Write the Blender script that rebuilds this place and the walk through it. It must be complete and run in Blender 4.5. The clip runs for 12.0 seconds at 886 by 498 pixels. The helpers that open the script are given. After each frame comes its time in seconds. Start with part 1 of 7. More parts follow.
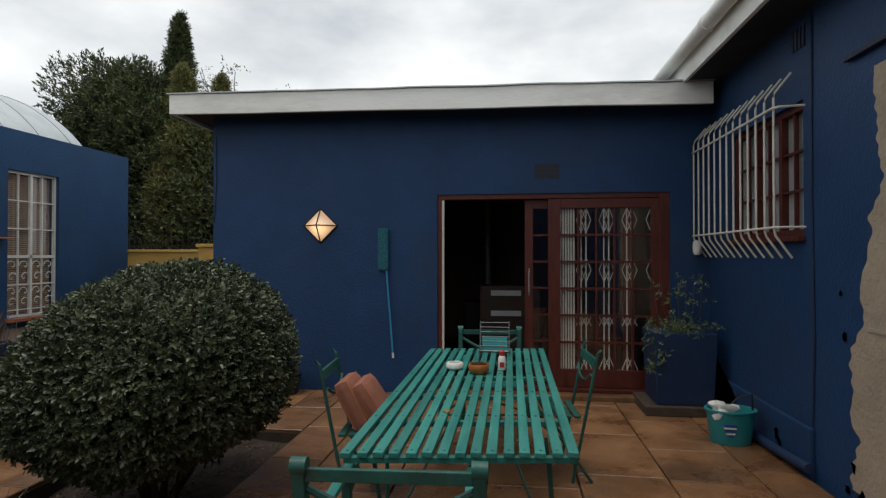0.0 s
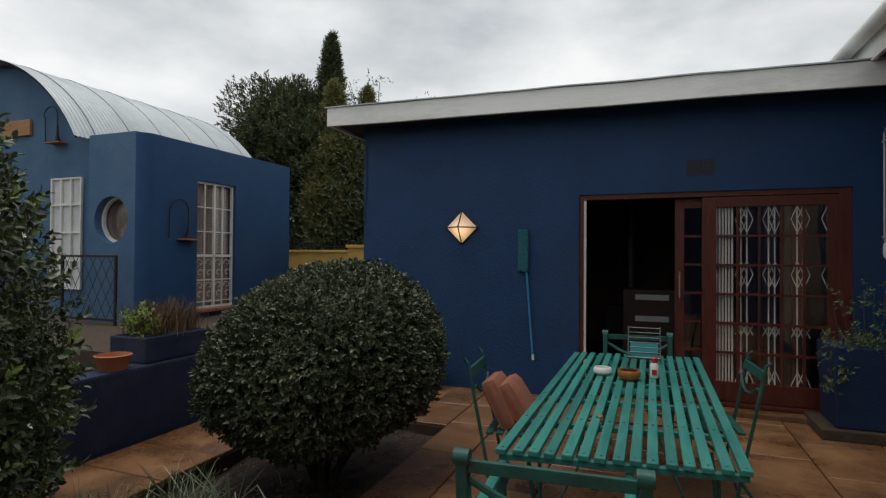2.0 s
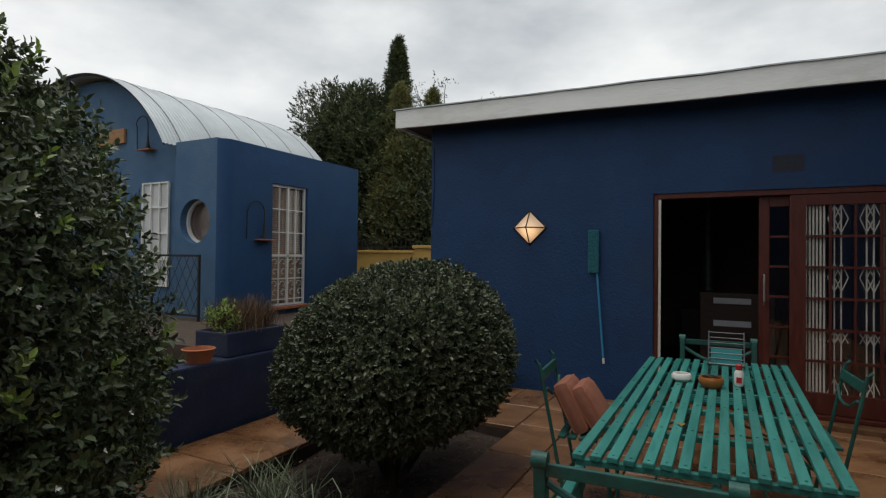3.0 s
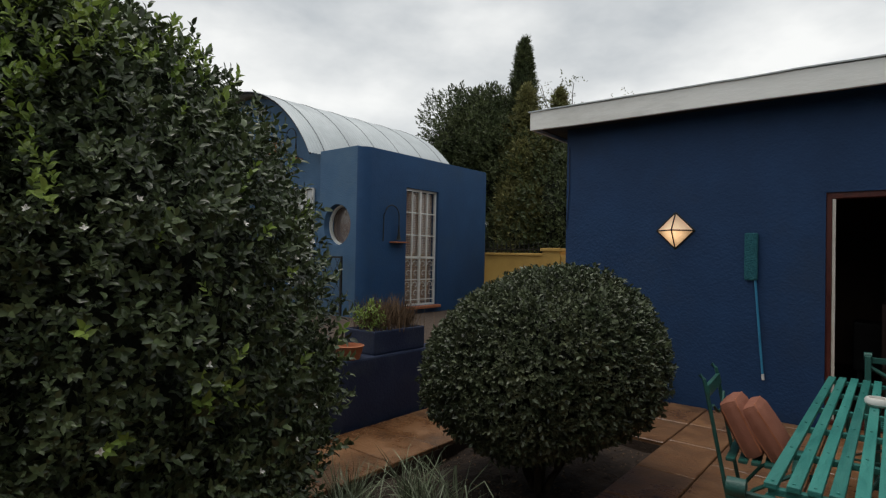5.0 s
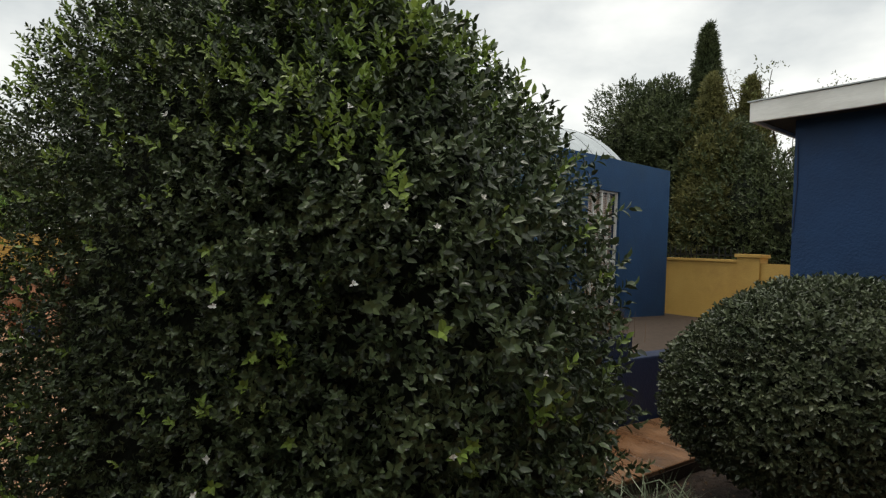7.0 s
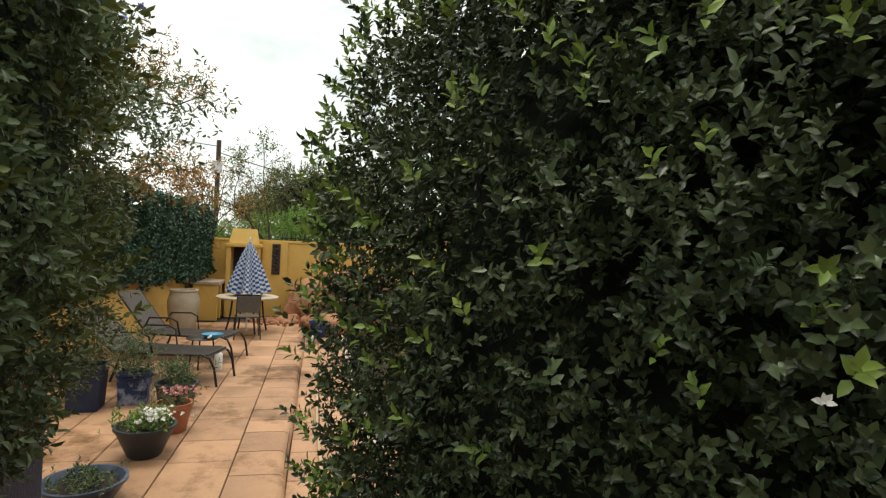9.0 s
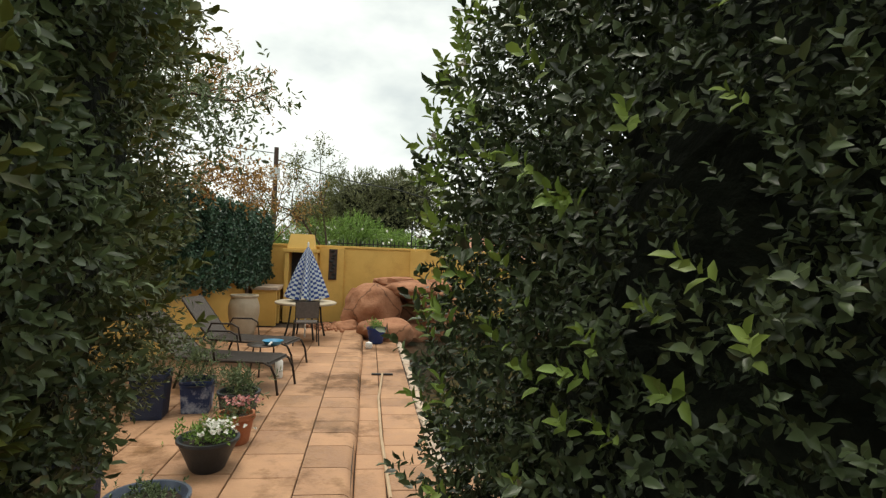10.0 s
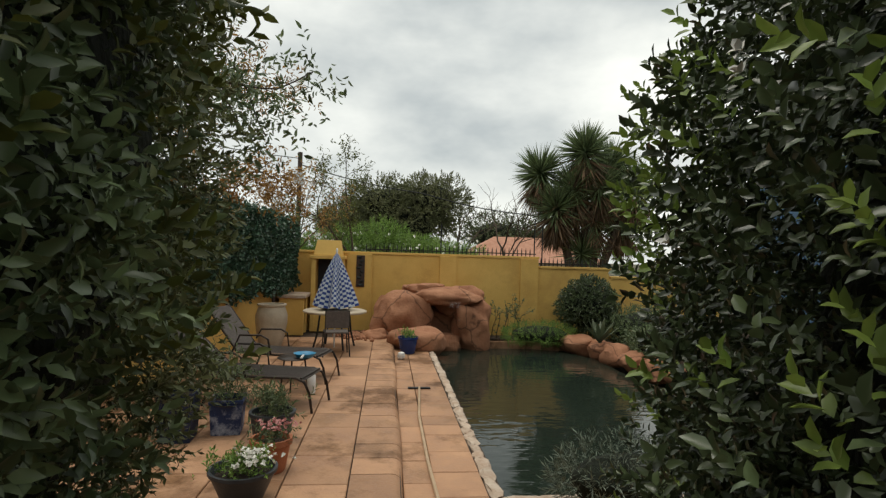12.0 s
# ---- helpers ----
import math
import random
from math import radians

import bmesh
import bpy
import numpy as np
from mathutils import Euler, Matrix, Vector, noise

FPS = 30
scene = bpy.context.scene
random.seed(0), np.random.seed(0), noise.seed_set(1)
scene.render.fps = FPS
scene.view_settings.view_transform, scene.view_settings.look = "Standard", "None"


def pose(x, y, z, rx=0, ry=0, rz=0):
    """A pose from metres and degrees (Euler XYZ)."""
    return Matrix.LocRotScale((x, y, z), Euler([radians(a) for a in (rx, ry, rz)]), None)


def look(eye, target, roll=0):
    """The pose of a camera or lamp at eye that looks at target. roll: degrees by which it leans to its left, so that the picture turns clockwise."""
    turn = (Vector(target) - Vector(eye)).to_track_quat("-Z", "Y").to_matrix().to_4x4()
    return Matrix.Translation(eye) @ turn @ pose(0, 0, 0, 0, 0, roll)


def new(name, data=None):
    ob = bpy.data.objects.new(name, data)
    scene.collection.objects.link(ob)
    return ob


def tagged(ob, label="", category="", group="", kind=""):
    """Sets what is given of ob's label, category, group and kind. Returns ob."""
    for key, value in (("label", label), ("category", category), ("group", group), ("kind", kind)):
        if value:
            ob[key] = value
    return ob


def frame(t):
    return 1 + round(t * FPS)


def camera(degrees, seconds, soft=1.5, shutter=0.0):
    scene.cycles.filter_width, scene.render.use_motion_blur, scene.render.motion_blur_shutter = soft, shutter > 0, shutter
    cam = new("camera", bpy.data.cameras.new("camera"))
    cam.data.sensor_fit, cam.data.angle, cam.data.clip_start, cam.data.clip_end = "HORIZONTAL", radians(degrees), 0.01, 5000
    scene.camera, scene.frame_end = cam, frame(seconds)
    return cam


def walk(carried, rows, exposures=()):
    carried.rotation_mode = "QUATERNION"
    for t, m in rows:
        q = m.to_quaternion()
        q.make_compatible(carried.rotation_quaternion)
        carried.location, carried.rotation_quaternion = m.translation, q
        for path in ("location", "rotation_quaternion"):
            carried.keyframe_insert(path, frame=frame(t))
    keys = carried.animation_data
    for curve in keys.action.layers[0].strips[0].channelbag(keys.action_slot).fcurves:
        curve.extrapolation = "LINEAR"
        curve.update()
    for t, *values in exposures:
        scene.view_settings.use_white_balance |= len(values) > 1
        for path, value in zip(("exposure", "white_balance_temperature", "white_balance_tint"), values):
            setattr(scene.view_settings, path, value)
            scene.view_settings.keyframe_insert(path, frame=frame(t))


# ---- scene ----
cam = camera(78.0, 12.0, soft=1.3)

PATH = [
    (0, (0.026, -0.102, 1.522), (-0.223, 1.882, 1.544), -0.0),
    (0.5, (0.006, -0.126, 1.521), (-0.37, 1.838, 1.544), 0.1),
    (1, (-0.016, -0.13, 1.522), (-0.504, 1.809, 1.545), 0.2),
    (1.5, (-0.035, -0.136, 1.519), (-0.642, 1.769, 1.544), 0.3),
    (2, (-0.062, -0.16, 1.519), (-0.773, 1.71, 1.545), 0.4),
    (2.5, (-0.086, -0.17, 1.515), (-0.906, 1.654, 1.541), 0.5),
    (4.5, (-0.226, -0.222, 1.516), (-1.409, 1.39, 1.544), 1.0),
    (5, (-0.29, -0.274, 1.531), (-1.565, 1.267, 1.557), 1.1),
    (5.5, (-0.36, -0.327, 1.536), (-1.733, 1.127, 1.561), 1.2),
    (6, (-0.468, -0.395, 1.543), (-1.927, 0.973, 1.569), 1.2),
    (6.5, (-0.617, -0.517, 1.562), (-2.175, 0.737, 1.584), 1.2),
    (7, (-0.846, -0.629, 1.518), (-2.465, 0.546, 1.532), 2.5),
    (7.5, (-1.115, -0.741, 1.492), (-2.806, 0.327, 1.481), 3.5),
    (9.3, (-2.139, -0.875, 1.495), (-4.105, -0.508, 1.507), 2.5),
    (9.5, (-2.222, -0.904, 1.485), (-4.194, -0.569, 1.498), 2.5),
    (10, (-2.387, -0.958, 1.475), (-4.369, -0.689, 1.491), 2.3),
    (10.5, (-2.522, -1.019, 1.471), (-4.509, -0.795, 1.49), 2.0),
    (11, (-2.668, -1.081, 1.472), (-4.657, -0.878, 1.497), 1.7),
    (11.5, (-2.795, -1.134, 1.471), (-4.785, -0.937, 1.498), 1.4),
    (12, (-2.913, -1.180, 1.481), (-4.902, -0.980, 1.511), 1.7),
]
EXPOSURE = [(0, 0.17, 6600, 10), (2.5, -0.08, 6600, 10), (4.5, -0.05, 6650, 10), (5.5, 0.0, 6700, 10), (6.5, 0.13, 6800, 9), (7.5, 0.40, 6950, 7), (9.3, 0.76, 7100, 4), (10, 0.62, 7100, 4), (10.5, 0.48, 7050, 5), (11.2, 0.28, 7000, 6), (12, 0.14, 6950, 6)]
walk(cam, [(t, look(eye, target, roll)) for t, eye, target, roll in PATH], EXPOSURE)

# ---- world, sun, exposure ----
world = bpy.data.worlds.new("world")
scene.world = world
world.use_nodes = True
wn, wl = world.node_tree.nodes, world.node_tree.links
wn.clear()
w_out = wn.new("ShaderNodeOutputWorld")
w_sky = wn.new("ShaderNodeTexSky")
w_sky.sky_type, w_sky.sun_disc = "NISHITA", False
w_sky.sun_elevation, w_sky.sun_rotation = radians(80), radians(225)
w_bg = wn.new("ShaderNodeBackground")
w_bg.inputs["Strength"].default_value = 0.11
w_cloud = wn.new("ShaderNodeBackground")
w_cloud.inputs["Strength"].default_value = 1.18
w_tc = wn.new("ShaderNodeTexCoord")
w_map = wn.new("ShaderNodeMapping")
w_map.inputs["Scale"].default_value = (1.2, 1.2, 2.6)
w_n1 = wn.new("ShaderNodeTexNoise")
w_n1.inputs["Scale"].default_value, w_n1.inputs["Detail"].default_value, w_n1.inputs["Roughness"].default_value = 1.7, 6, 0.52
w_ramp = wn.new("ShaderNodeValToRGB")
w_ramp.color_ramp.elements[0].position, w_ramp.color_ramp.elements[0].color = 0.33, (0.40, 0.44, 0.475, 1)
w_ramp.color_ramp.elements[1].position, w_ramp.color_ramp.elements[1].color = 0.62, (0.86, 0.88, 0.88, 1)
w_mix = wn.new("ShaderNodeMixShader")
w_mix.inputs[0].default_value = 0.93
wl.new(w_tc.outputs["Generated"], w_map.inputs["Vector"])
wl.new(w_map.outputs["Vector"], w_n1.inputs["Vector"])
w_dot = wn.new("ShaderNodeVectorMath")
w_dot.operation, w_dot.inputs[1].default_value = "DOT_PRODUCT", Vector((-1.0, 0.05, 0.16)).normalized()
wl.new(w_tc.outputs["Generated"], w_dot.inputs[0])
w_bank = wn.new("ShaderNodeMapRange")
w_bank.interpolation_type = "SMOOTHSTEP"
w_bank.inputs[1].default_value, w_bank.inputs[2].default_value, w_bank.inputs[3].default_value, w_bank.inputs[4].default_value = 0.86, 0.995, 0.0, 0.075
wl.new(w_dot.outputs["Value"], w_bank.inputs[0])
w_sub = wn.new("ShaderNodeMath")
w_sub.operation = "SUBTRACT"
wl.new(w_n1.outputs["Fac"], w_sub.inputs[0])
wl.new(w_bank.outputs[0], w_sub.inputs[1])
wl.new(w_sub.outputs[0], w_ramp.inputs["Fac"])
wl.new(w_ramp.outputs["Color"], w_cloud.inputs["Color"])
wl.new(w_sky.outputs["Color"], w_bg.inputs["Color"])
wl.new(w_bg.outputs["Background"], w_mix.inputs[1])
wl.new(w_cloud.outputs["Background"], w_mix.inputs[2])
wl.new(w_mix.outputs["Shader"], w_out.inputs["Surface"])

sun = new("sun", bpy.data.lights.new("sun", "SUN"))
sun.data.energy, sun.data.angle, sun.data.color = 1.2, radians(30), (1.0, 0.96, 0.9)
sun.matrix_world = look((-6.5, -0.5, 20), (-4, 2, 0))


# ---- materials ----
def mat(name, c1, c2, scale=3.0, rough=0.8, bump=0.2, bscale=60.0, metal=0.0, island=0.0, objrand=0.0, spec=0.4, c3=None, c3_scale=0.8, c3_amount=0.5, c3_from=0.5, c3_to=0.66, stretch=(1, 1, 1), rough2=None, through_light=0.0):
    """Two-scale mottled surface: c1 to c2 by a noise, stains of c3 by a broader one, fine relief, chance tone per island or per object."""
    m = bpy.data.materials.new(name)
    m.use_nodes = True
    n, l = m.node_tree.nodes, m.node_tree.links
    b = n["Principled BSDF"]
    tc = n.new("ShaderNodeTexCoord")
    mp = n.new("ShaderNodeMapping")
    mp.inputs["Scale"].default_value = stretch
    l.new(tc.outputs["Object"], mp.inputs["Vector"])
    src = mp.outputs["Vector"]
    info = n.new("ShaderNodeObjectInfo")
    if objrand:
        add = n.new("ShaderNodeVectorMath")
        add.operation = "ADD"
        mul = n.new("ShaderNodeMath")
        mul.operation, mul.inputs[1].default_value = "MULTIPLY", 37.0
        l.new(info.outputs["Random"], mul.inputs[0])
        l.new(src, add.inputs[0])
        l.new(mul.outputs[0], add.inputs[1])
        src = add.outputs[0]
    n1 = n.new("ShaderNodeTexNoise")
    n1.inputs["Scale"].default_value, n1.inputs["Detail"].default_value, n1.inputs["Roughness"].default_value = scale, 8, 0.65
    l.new(src, n1.inputs["Vector"])
    mix = n.new("ShaderNodeMixRGB")
    mix.inputs[1].default_value, mix.inputs[2].default_value = (*c1, 1), (*c2, 1)
    r = n.new("ShaderNodeMapRange")
    r.inputs[1].default_value, r.inputs[2].default_value = 0.35, 0.65
    l.new(n1.outputs["Fac"], r.inputs[0])
    l.new(r.outputs[0], mix.inputs[0])
    col = mix.outputs[0]
    if c3:
        n3 = n.new("ShaderNodeTexNoise")
        n3.inputs["Scale"].default_value, n3.inputs["Detail"].default_value, n3.inputs["Roughness"].default_value = c3_scale, 9, 0.7
        l.new(src, n3.inputs["Vector"])
        r3 = n.new("ShaderNodeMapRange")
        r3.inputs[1].default_value, r3.inputs[2].default_value, r3.inputs[4].default_value = c3_from, c3_to, c3_amount
        l.new(n3.outputs["Fac"], r3.inputs[0])
        m3 = n.new("ShaderNodeMixRGB")
        m3.inputs[2].default_value = (*c3, 1)
        l.new(r3.outputs[0], m3.inputs[0])
        l.new(col, m3.inputs[1])
        col = m3.outputs[0]
    if island or objrand:
        hsv = n.new("ShaderNodeHueSaturation")
        rr = n.new("ShaderNodeMapRange")
        k = island or objrand
        rr.inputs[3].default_value, rr.inputs[4].default_value = 1 - k, 1 + k
        if island:
            g = n.new("ShaderNodeNewGeometry")
            l.new(g.outputs["Random Per Island"], rr.inputs[0])
        else:
            l.new(info.outputs["Random"], rr.inputs[0])
        l.new(rr.outputs[0], hsv.inputs["Value"])
        l.new(col, hsv.inputs["Color"])
        col = hsv.outputs[0]
    l.new(col, b.inputs["Base Color"])
    b.inputs["Metallic"].default_value = metal
    b.inputs["Specular IOR Level"].default_value = spec
    b.inputs["Roughness"].default_value = rough
    if rough2 is not None:
        rm = n.new("ShaderNodeMapRange")
        rm.inputs[1].default_value, rm.inputs[2].default_value, rm.inputs[3].default_value, rm.inputs[4].default_value = 0.4, 0.6, rough, rough2
        l.new(n1.outputs["Fac"], rm.inputs[0])
        l.new(rm.outputs[0], b.inputs["Roughness"])
    if bump:
        n2 = n.new("ShaderNodeTexNoise")
        n2.inputs["Scale"].default_value, n2.inputs["Detail"].default_value = bscale, 6
        l.new(src, n2.inputs["Vector"])
        bp = n.new("ShaderNodeBump")
        bp.inputs["Strength"].default_value, bp.inputs["Distance"].default_value = bump, 0.02
        l.new(n2.outputs["Fac"], bp.inputs["Height"])
        l.new(bp.outputs[0], b.inputs["Normal"])
    if through_light:
        tr = n.new("ShaderNodeBsdfTranslucent")
        l.new(col, tr.inputs["Color"])
        ms = n.new("ShaderNodeMixShader")
        ms.inputs[0].default_value = through_light
        l.new(b.outputs[0], ms.inputs[1])
        l.new(tr.outputs[0], ms.inputs[2])
        l.new(ms.outputs[0], n["Material Output"].inputs["Surface"])
    return m


def glass_mat(name, tint=(1, 1, 1), rough=0.02, mix_clear=0.8):
    """Thin pane: mostly clear, with a mirror sheen."""
    m = bpy.data.materials.new(name)
    m.use_nodes = True
    n, l = m.node_tree.nodes, m.node_tree.links
    n.clear()
    o = n.new("ShaderNodeOutputMaterial")
    t = n.new("ShaderNodeBsdfTransparent")
    t.inputs[0].default_value = (*tint, 1)
    g = n.new("ShaderNodeBsdfGlossy")
    g.inputs["Roughness"].default_value = rough
    s = n.new("ShaderNodeMixShader")
    s.inputs[0].default_value = 0.06
    l.new(t.outputs[0], s.inputs[1])
    l.new(g.outputs[0], s.inputs[2])
    l.new(s.outputs[0], o.inputs[0])
    return m


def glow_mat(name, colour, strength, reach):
    """Frosted lamp glass: a bulb's falloff is painted into the emission, no bulb is built."""
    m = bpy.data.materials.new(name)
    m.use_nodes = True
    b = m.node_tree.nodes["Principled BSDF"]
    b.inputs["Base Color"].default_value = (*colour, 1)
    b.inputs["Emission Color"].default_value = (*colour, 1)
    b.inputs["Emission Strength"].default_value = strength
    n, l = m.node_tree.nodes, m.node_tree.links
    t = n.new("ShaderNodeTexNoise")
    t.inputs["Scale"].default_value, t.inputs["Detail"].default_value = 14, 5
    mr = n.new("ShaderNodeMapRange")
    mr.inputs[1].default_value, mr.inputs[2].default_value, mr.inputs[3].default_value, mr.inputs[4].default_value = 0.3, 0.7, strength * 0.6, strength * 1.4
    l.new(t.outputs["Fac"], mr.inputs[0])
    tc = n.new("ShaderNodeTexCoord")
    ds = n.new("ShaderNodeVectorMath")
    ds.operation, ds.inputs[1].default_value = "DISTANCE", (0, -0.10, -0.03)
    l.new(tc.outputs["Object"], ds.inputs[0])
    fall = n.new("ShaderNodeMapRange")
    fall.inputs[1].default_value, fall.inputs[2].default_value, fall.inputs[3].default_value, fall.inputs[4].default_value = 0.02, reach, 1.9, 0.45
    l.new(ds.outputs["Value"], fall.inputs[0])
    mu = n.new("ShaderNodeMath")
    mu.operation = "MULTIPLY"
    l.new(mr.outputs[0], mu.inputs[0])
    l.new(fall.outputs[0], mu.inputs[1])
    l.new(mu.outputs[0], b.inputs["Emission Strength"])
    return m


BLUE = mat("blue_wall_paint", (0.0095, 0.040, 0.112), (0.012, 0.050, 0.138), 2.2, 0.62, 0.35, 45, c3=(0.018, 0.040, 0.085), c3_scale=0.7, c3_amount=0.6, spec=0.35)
# light on the pavilion's front faces is put into this paler blue
BLUE_LIT = mat("lit_side_blue_paint", (0.050, 0.115, 0.215), (0.070, 0.145, 0.25), 1.6, 0.7, 0.35, 45, c3=(0.10, 0.16, 0.22), c3_scale=0.9, c3_amount=0.4, spec=0.3)
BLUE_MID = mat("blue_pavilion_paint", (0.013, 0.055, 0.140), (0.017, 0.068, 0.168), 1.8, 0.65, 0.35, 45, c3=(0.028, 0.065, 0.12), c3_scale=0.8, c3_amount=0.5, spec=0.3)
NAVY = mat("navy_paint", (0.010, 0.018, 0.05), (0.016, 0.028, 0.07), 3, 0.6, 0.3, 50, c3=(0.06, 0.07, 0.08), c3_scale=2.5, c3_amount=0.35)
BLUE_DEEP = mat("deep_blue_paint", (0.008, 0.024, 0.070), (0.012, 0.034, 0.090), 2.5, 0.6, 0.35, 45, c3=(0.03, 0.035, 0.05), c3_scale=1.6, c3_amount=0.5)
WHITE = mat("white_fascia_paint", (0.78, 0.78, 0.74), (0.86, 0.86, 0.83), 2.0, 0.6, 0.15, 30, c3=(0.42, 0.41, 0.37), c3_scale=1.4, c3_amount=0.4, stretch=(0.5, 1, 2))
WHITE_METAL = mat("white_enamel", (0.68, 0.67, 0.62), (0.80, 0.79, 0.75), 6, 0.4, 0.05, 60)
CREAM_METAL = mat("cream_enamel", (0.62, 0.58, 0.50), (0.74, 0.70, 0.62), 8, 0.4, 0.05, 60)
# near-black base colour holds the shade under the eaves
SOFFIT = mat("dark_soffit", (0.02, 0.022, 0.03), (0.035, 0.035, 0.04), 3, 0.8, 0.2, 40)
PLASTER = mat("bare_plaster", (0.34, 0.27, 0.20), (0.44, 0.36, 0.27), 1.8, 0.9, 0.5, 35, c3=(0.22, 0.18, 0.15), c3_scale=1.2, c3_amount=0.6)
WOOD_RED = mat("red_stained_wood", (0.066, 0.013, 0.009), (0.115, 0.025, 0.015), 4, 0.32, 0.2, 30, stretch=(8, 8, 1), rough2=0.6)
WOOD_DARK = mat("dark_wood", (0.035, 0.018, 0.012), (0.06, 0.03, 0.02), 5, 0.5, 0.2, 40, stretch=(1, 1, 6))
TEAL = mat("teal_slat_paint", (0.024, 0.168, 0.147), (0.038, 0.225, 0.192), 6, 0.38, 0.2, 40, c3=(0.02, 0.13, 0.12), c3_scale=4.0, c3_amount=0.5, stretch=(3, 0.4, 3), objrand=0.16, rough2=0.55)
TEAL_DARK = mat("dark_green_enamel", (0.010, 0.065, 0.055), (0.02, 0.11, 0.09), 8, 0.42, 0.2, 50, c3=(0.05, 0.04, 0.03), c3_scale=7.0, c3_amount=0.35)
IRON = mat("dark_iron", (0.012, 0.014, 0.014), (0.03, 0.032, 0.03), 9, 0.55, 0.2, 60, metal=0.3)
SLAB = mat("wet_terracotta_slab", (0.160, 0.076, 0.034), (0.255, 0.130, 0.060), 2.6, 0.28, 0.3, 40, objrand=0.18, c3=(0.085, 0.048, 0.026), c3_scale=1.5, c3_amount=0.8, rough2=0.5, spec=0.5)
POOL_SLAB = mat("pale_terracotta_slab", (0.36, 0.19, 0.105), (0.48, 0.275, 0.16), 2.4, 0.5, 0.3, 40, objrand=0.12, c3=(0.22, 0.12, 0.06), c3_scale=1.5, c3_amount=0.5, c3_from=0.52, c3_to=0.62, rough2=0.8)
GROUT = mat("dark_joint", (0.05, 0.035, 0.025), (0.08, 0.055, 0.04), 12, 0.9, 0.5, 80)
SOIL = mat("dark_bed_soil", (0.018, 0.012, 0.009), (0.045, 0.03, 0.022), 9, 0.95, 1.0, 30, c3=(0.07, 0.04, 0.024), c3_scale=14, c3_amount=0.4)
EARTH = mat("earth_ground", (0.05, 0.05, 0.025), (0.09, 0.075, 0.04), 0.7, 0.95, 0.6, 8)
YELLOW = mat("yellow_wall_paint", (0.62, 0.38, 0.10), (0.70, 0.45, 0.13), 1.4, 0.75, 0.3, 40, c3=(0.40, 0.22, 0.06), c3_scale=0.8, c3_amount=0.45)
ROCK = mat("sandstone_rock", (0.28, 0.115, 0.058), (0.40, 0.19, 0.105), 2.2, 0.85, 0.8, 14, c3=(0.20, 0.09, 0.05), c3_scale=1.6, c3_amount=0.6)
ROCK_GREY = mat("pale_edge_stone", (0.40, 0.28, 0.20), (0.56, 0.46, 0.37), 6, 0.85, 0.6, 30, objrand=0.12)
LEAF_HEDGE = mat("hedge_leaf", (0.050, 0.074, 0.034), (0.100, 0.130, 0.058), 5, 0.32, 0, island=0.7, spec=0.5, through_light=0.16)
LEAF_YOUNG = mat("young_leaf", (0.15, 0.235, 0.045), (0.255, 0.335, 0.075), 5, 0.4, 0, island=0.4, spec=0.4, through_light=0.25)
LEAF_LEFT = mat("olive_hedge_leaf", (0.088, 0.128, 0.058), (0.160, 0.205, 0.092), 4, 0.38, 0, island=0.5, spec=0.45, through_light=0.2)
LEAF_DOME = mat("clipped_bush_leaf", (0.056, 0.076, 0.040), (0.106, 0.122, 0.066), 6, 0.36, 0, island=0.6, spec=0.45, through_light=0.1)
LEAF_TREE = mat("tree_leaf", (0.050, 0.072, 0.030), (0.095, 0.115, 0.046), 1.5, 0.5, 0, island=0.5, through_light=0.15)
LEAF_OLIVE = mat("yellowish_leaf", (0.08, 0.10, 0.022), (0.14, 0.15, 0.035), 1.5, 0.5, 0, island=0.45, through_light=0.2)
LEAF_GOLD = mat("golden_green_needle", (0.13, 0.135, 0.045), (0.21, 0.20, 0.075), 1.5, 0.55, 0, island=0.45, through_light=0.2)
LEAF_FAR = mat("far_olive_leaf", (0.10, 0.115, 0.05), (0.165, 0.17, 0.08), 1.2, 0.55, 0, island=0.5, through_light=0.15)
LEAF_FINE = mat("fine_olive_leaf", (0.115, 0.135, 0.055), (0.19, 0.205, 0.09), 3, 0.45, 0, island=0.5, through_light=0.2)
LEAF_BRIGHT = mat("meadow_green_leaf", (0.12, 0.22, 0.04), (0.22, 0.33, 0.075), 1.2, 0.5, 0, island=0.45, through_light=0.2)
LEAF_IVY = mat("ivy_leaf", (0.030, 0.070, 0.040), (0.058, 0.112, 0.065), 3, 0.4, 0, island=0.5, spec=0.45, through_light=0.1)
LEAF_AUTUMN = mat("autumn_leaf", (0.28, 0.14, 0.04), (0.36, 0.22, 0.07), 2, 0.55, 0, island=0.5, through_light=0.25)
HEATHER = mat("brown_heather", (0.09, 0.055, 0.03), (0.14, 0.085, 0.045), 6, 0.8, 0, island=0.5)
GRASS = mat("grey_green_grass", (0.15, 0.19, 0.12), (0.27, 0.31, 0.20), 6, 0.5, 0, island=0.5)
PETAL = mat("white_petal", (0.78, 0.76, 0.70), (0.85, 0.83, 0.78), 6, 0.6, 0, island=0.1)
PETAL_BLUE = mat("blue_petal", (0.16, 0.18, 0.55), (0.24, 0.26, 0.65), 6, 0.6, 0, island=0.2)
PETAL_PINK = mat("pink_petal", (0.55, 0.22, 0.22), (0.65, 0.36, 0.34), 6, 0.6, 0, island=0.2)
BARK = mat("brown_bark", (0.05, 0.035, 0.024), (0.09, 0.065, 0.045), 5, 0.9, 0.9, 25, stretch=(3, 3, 0.6))
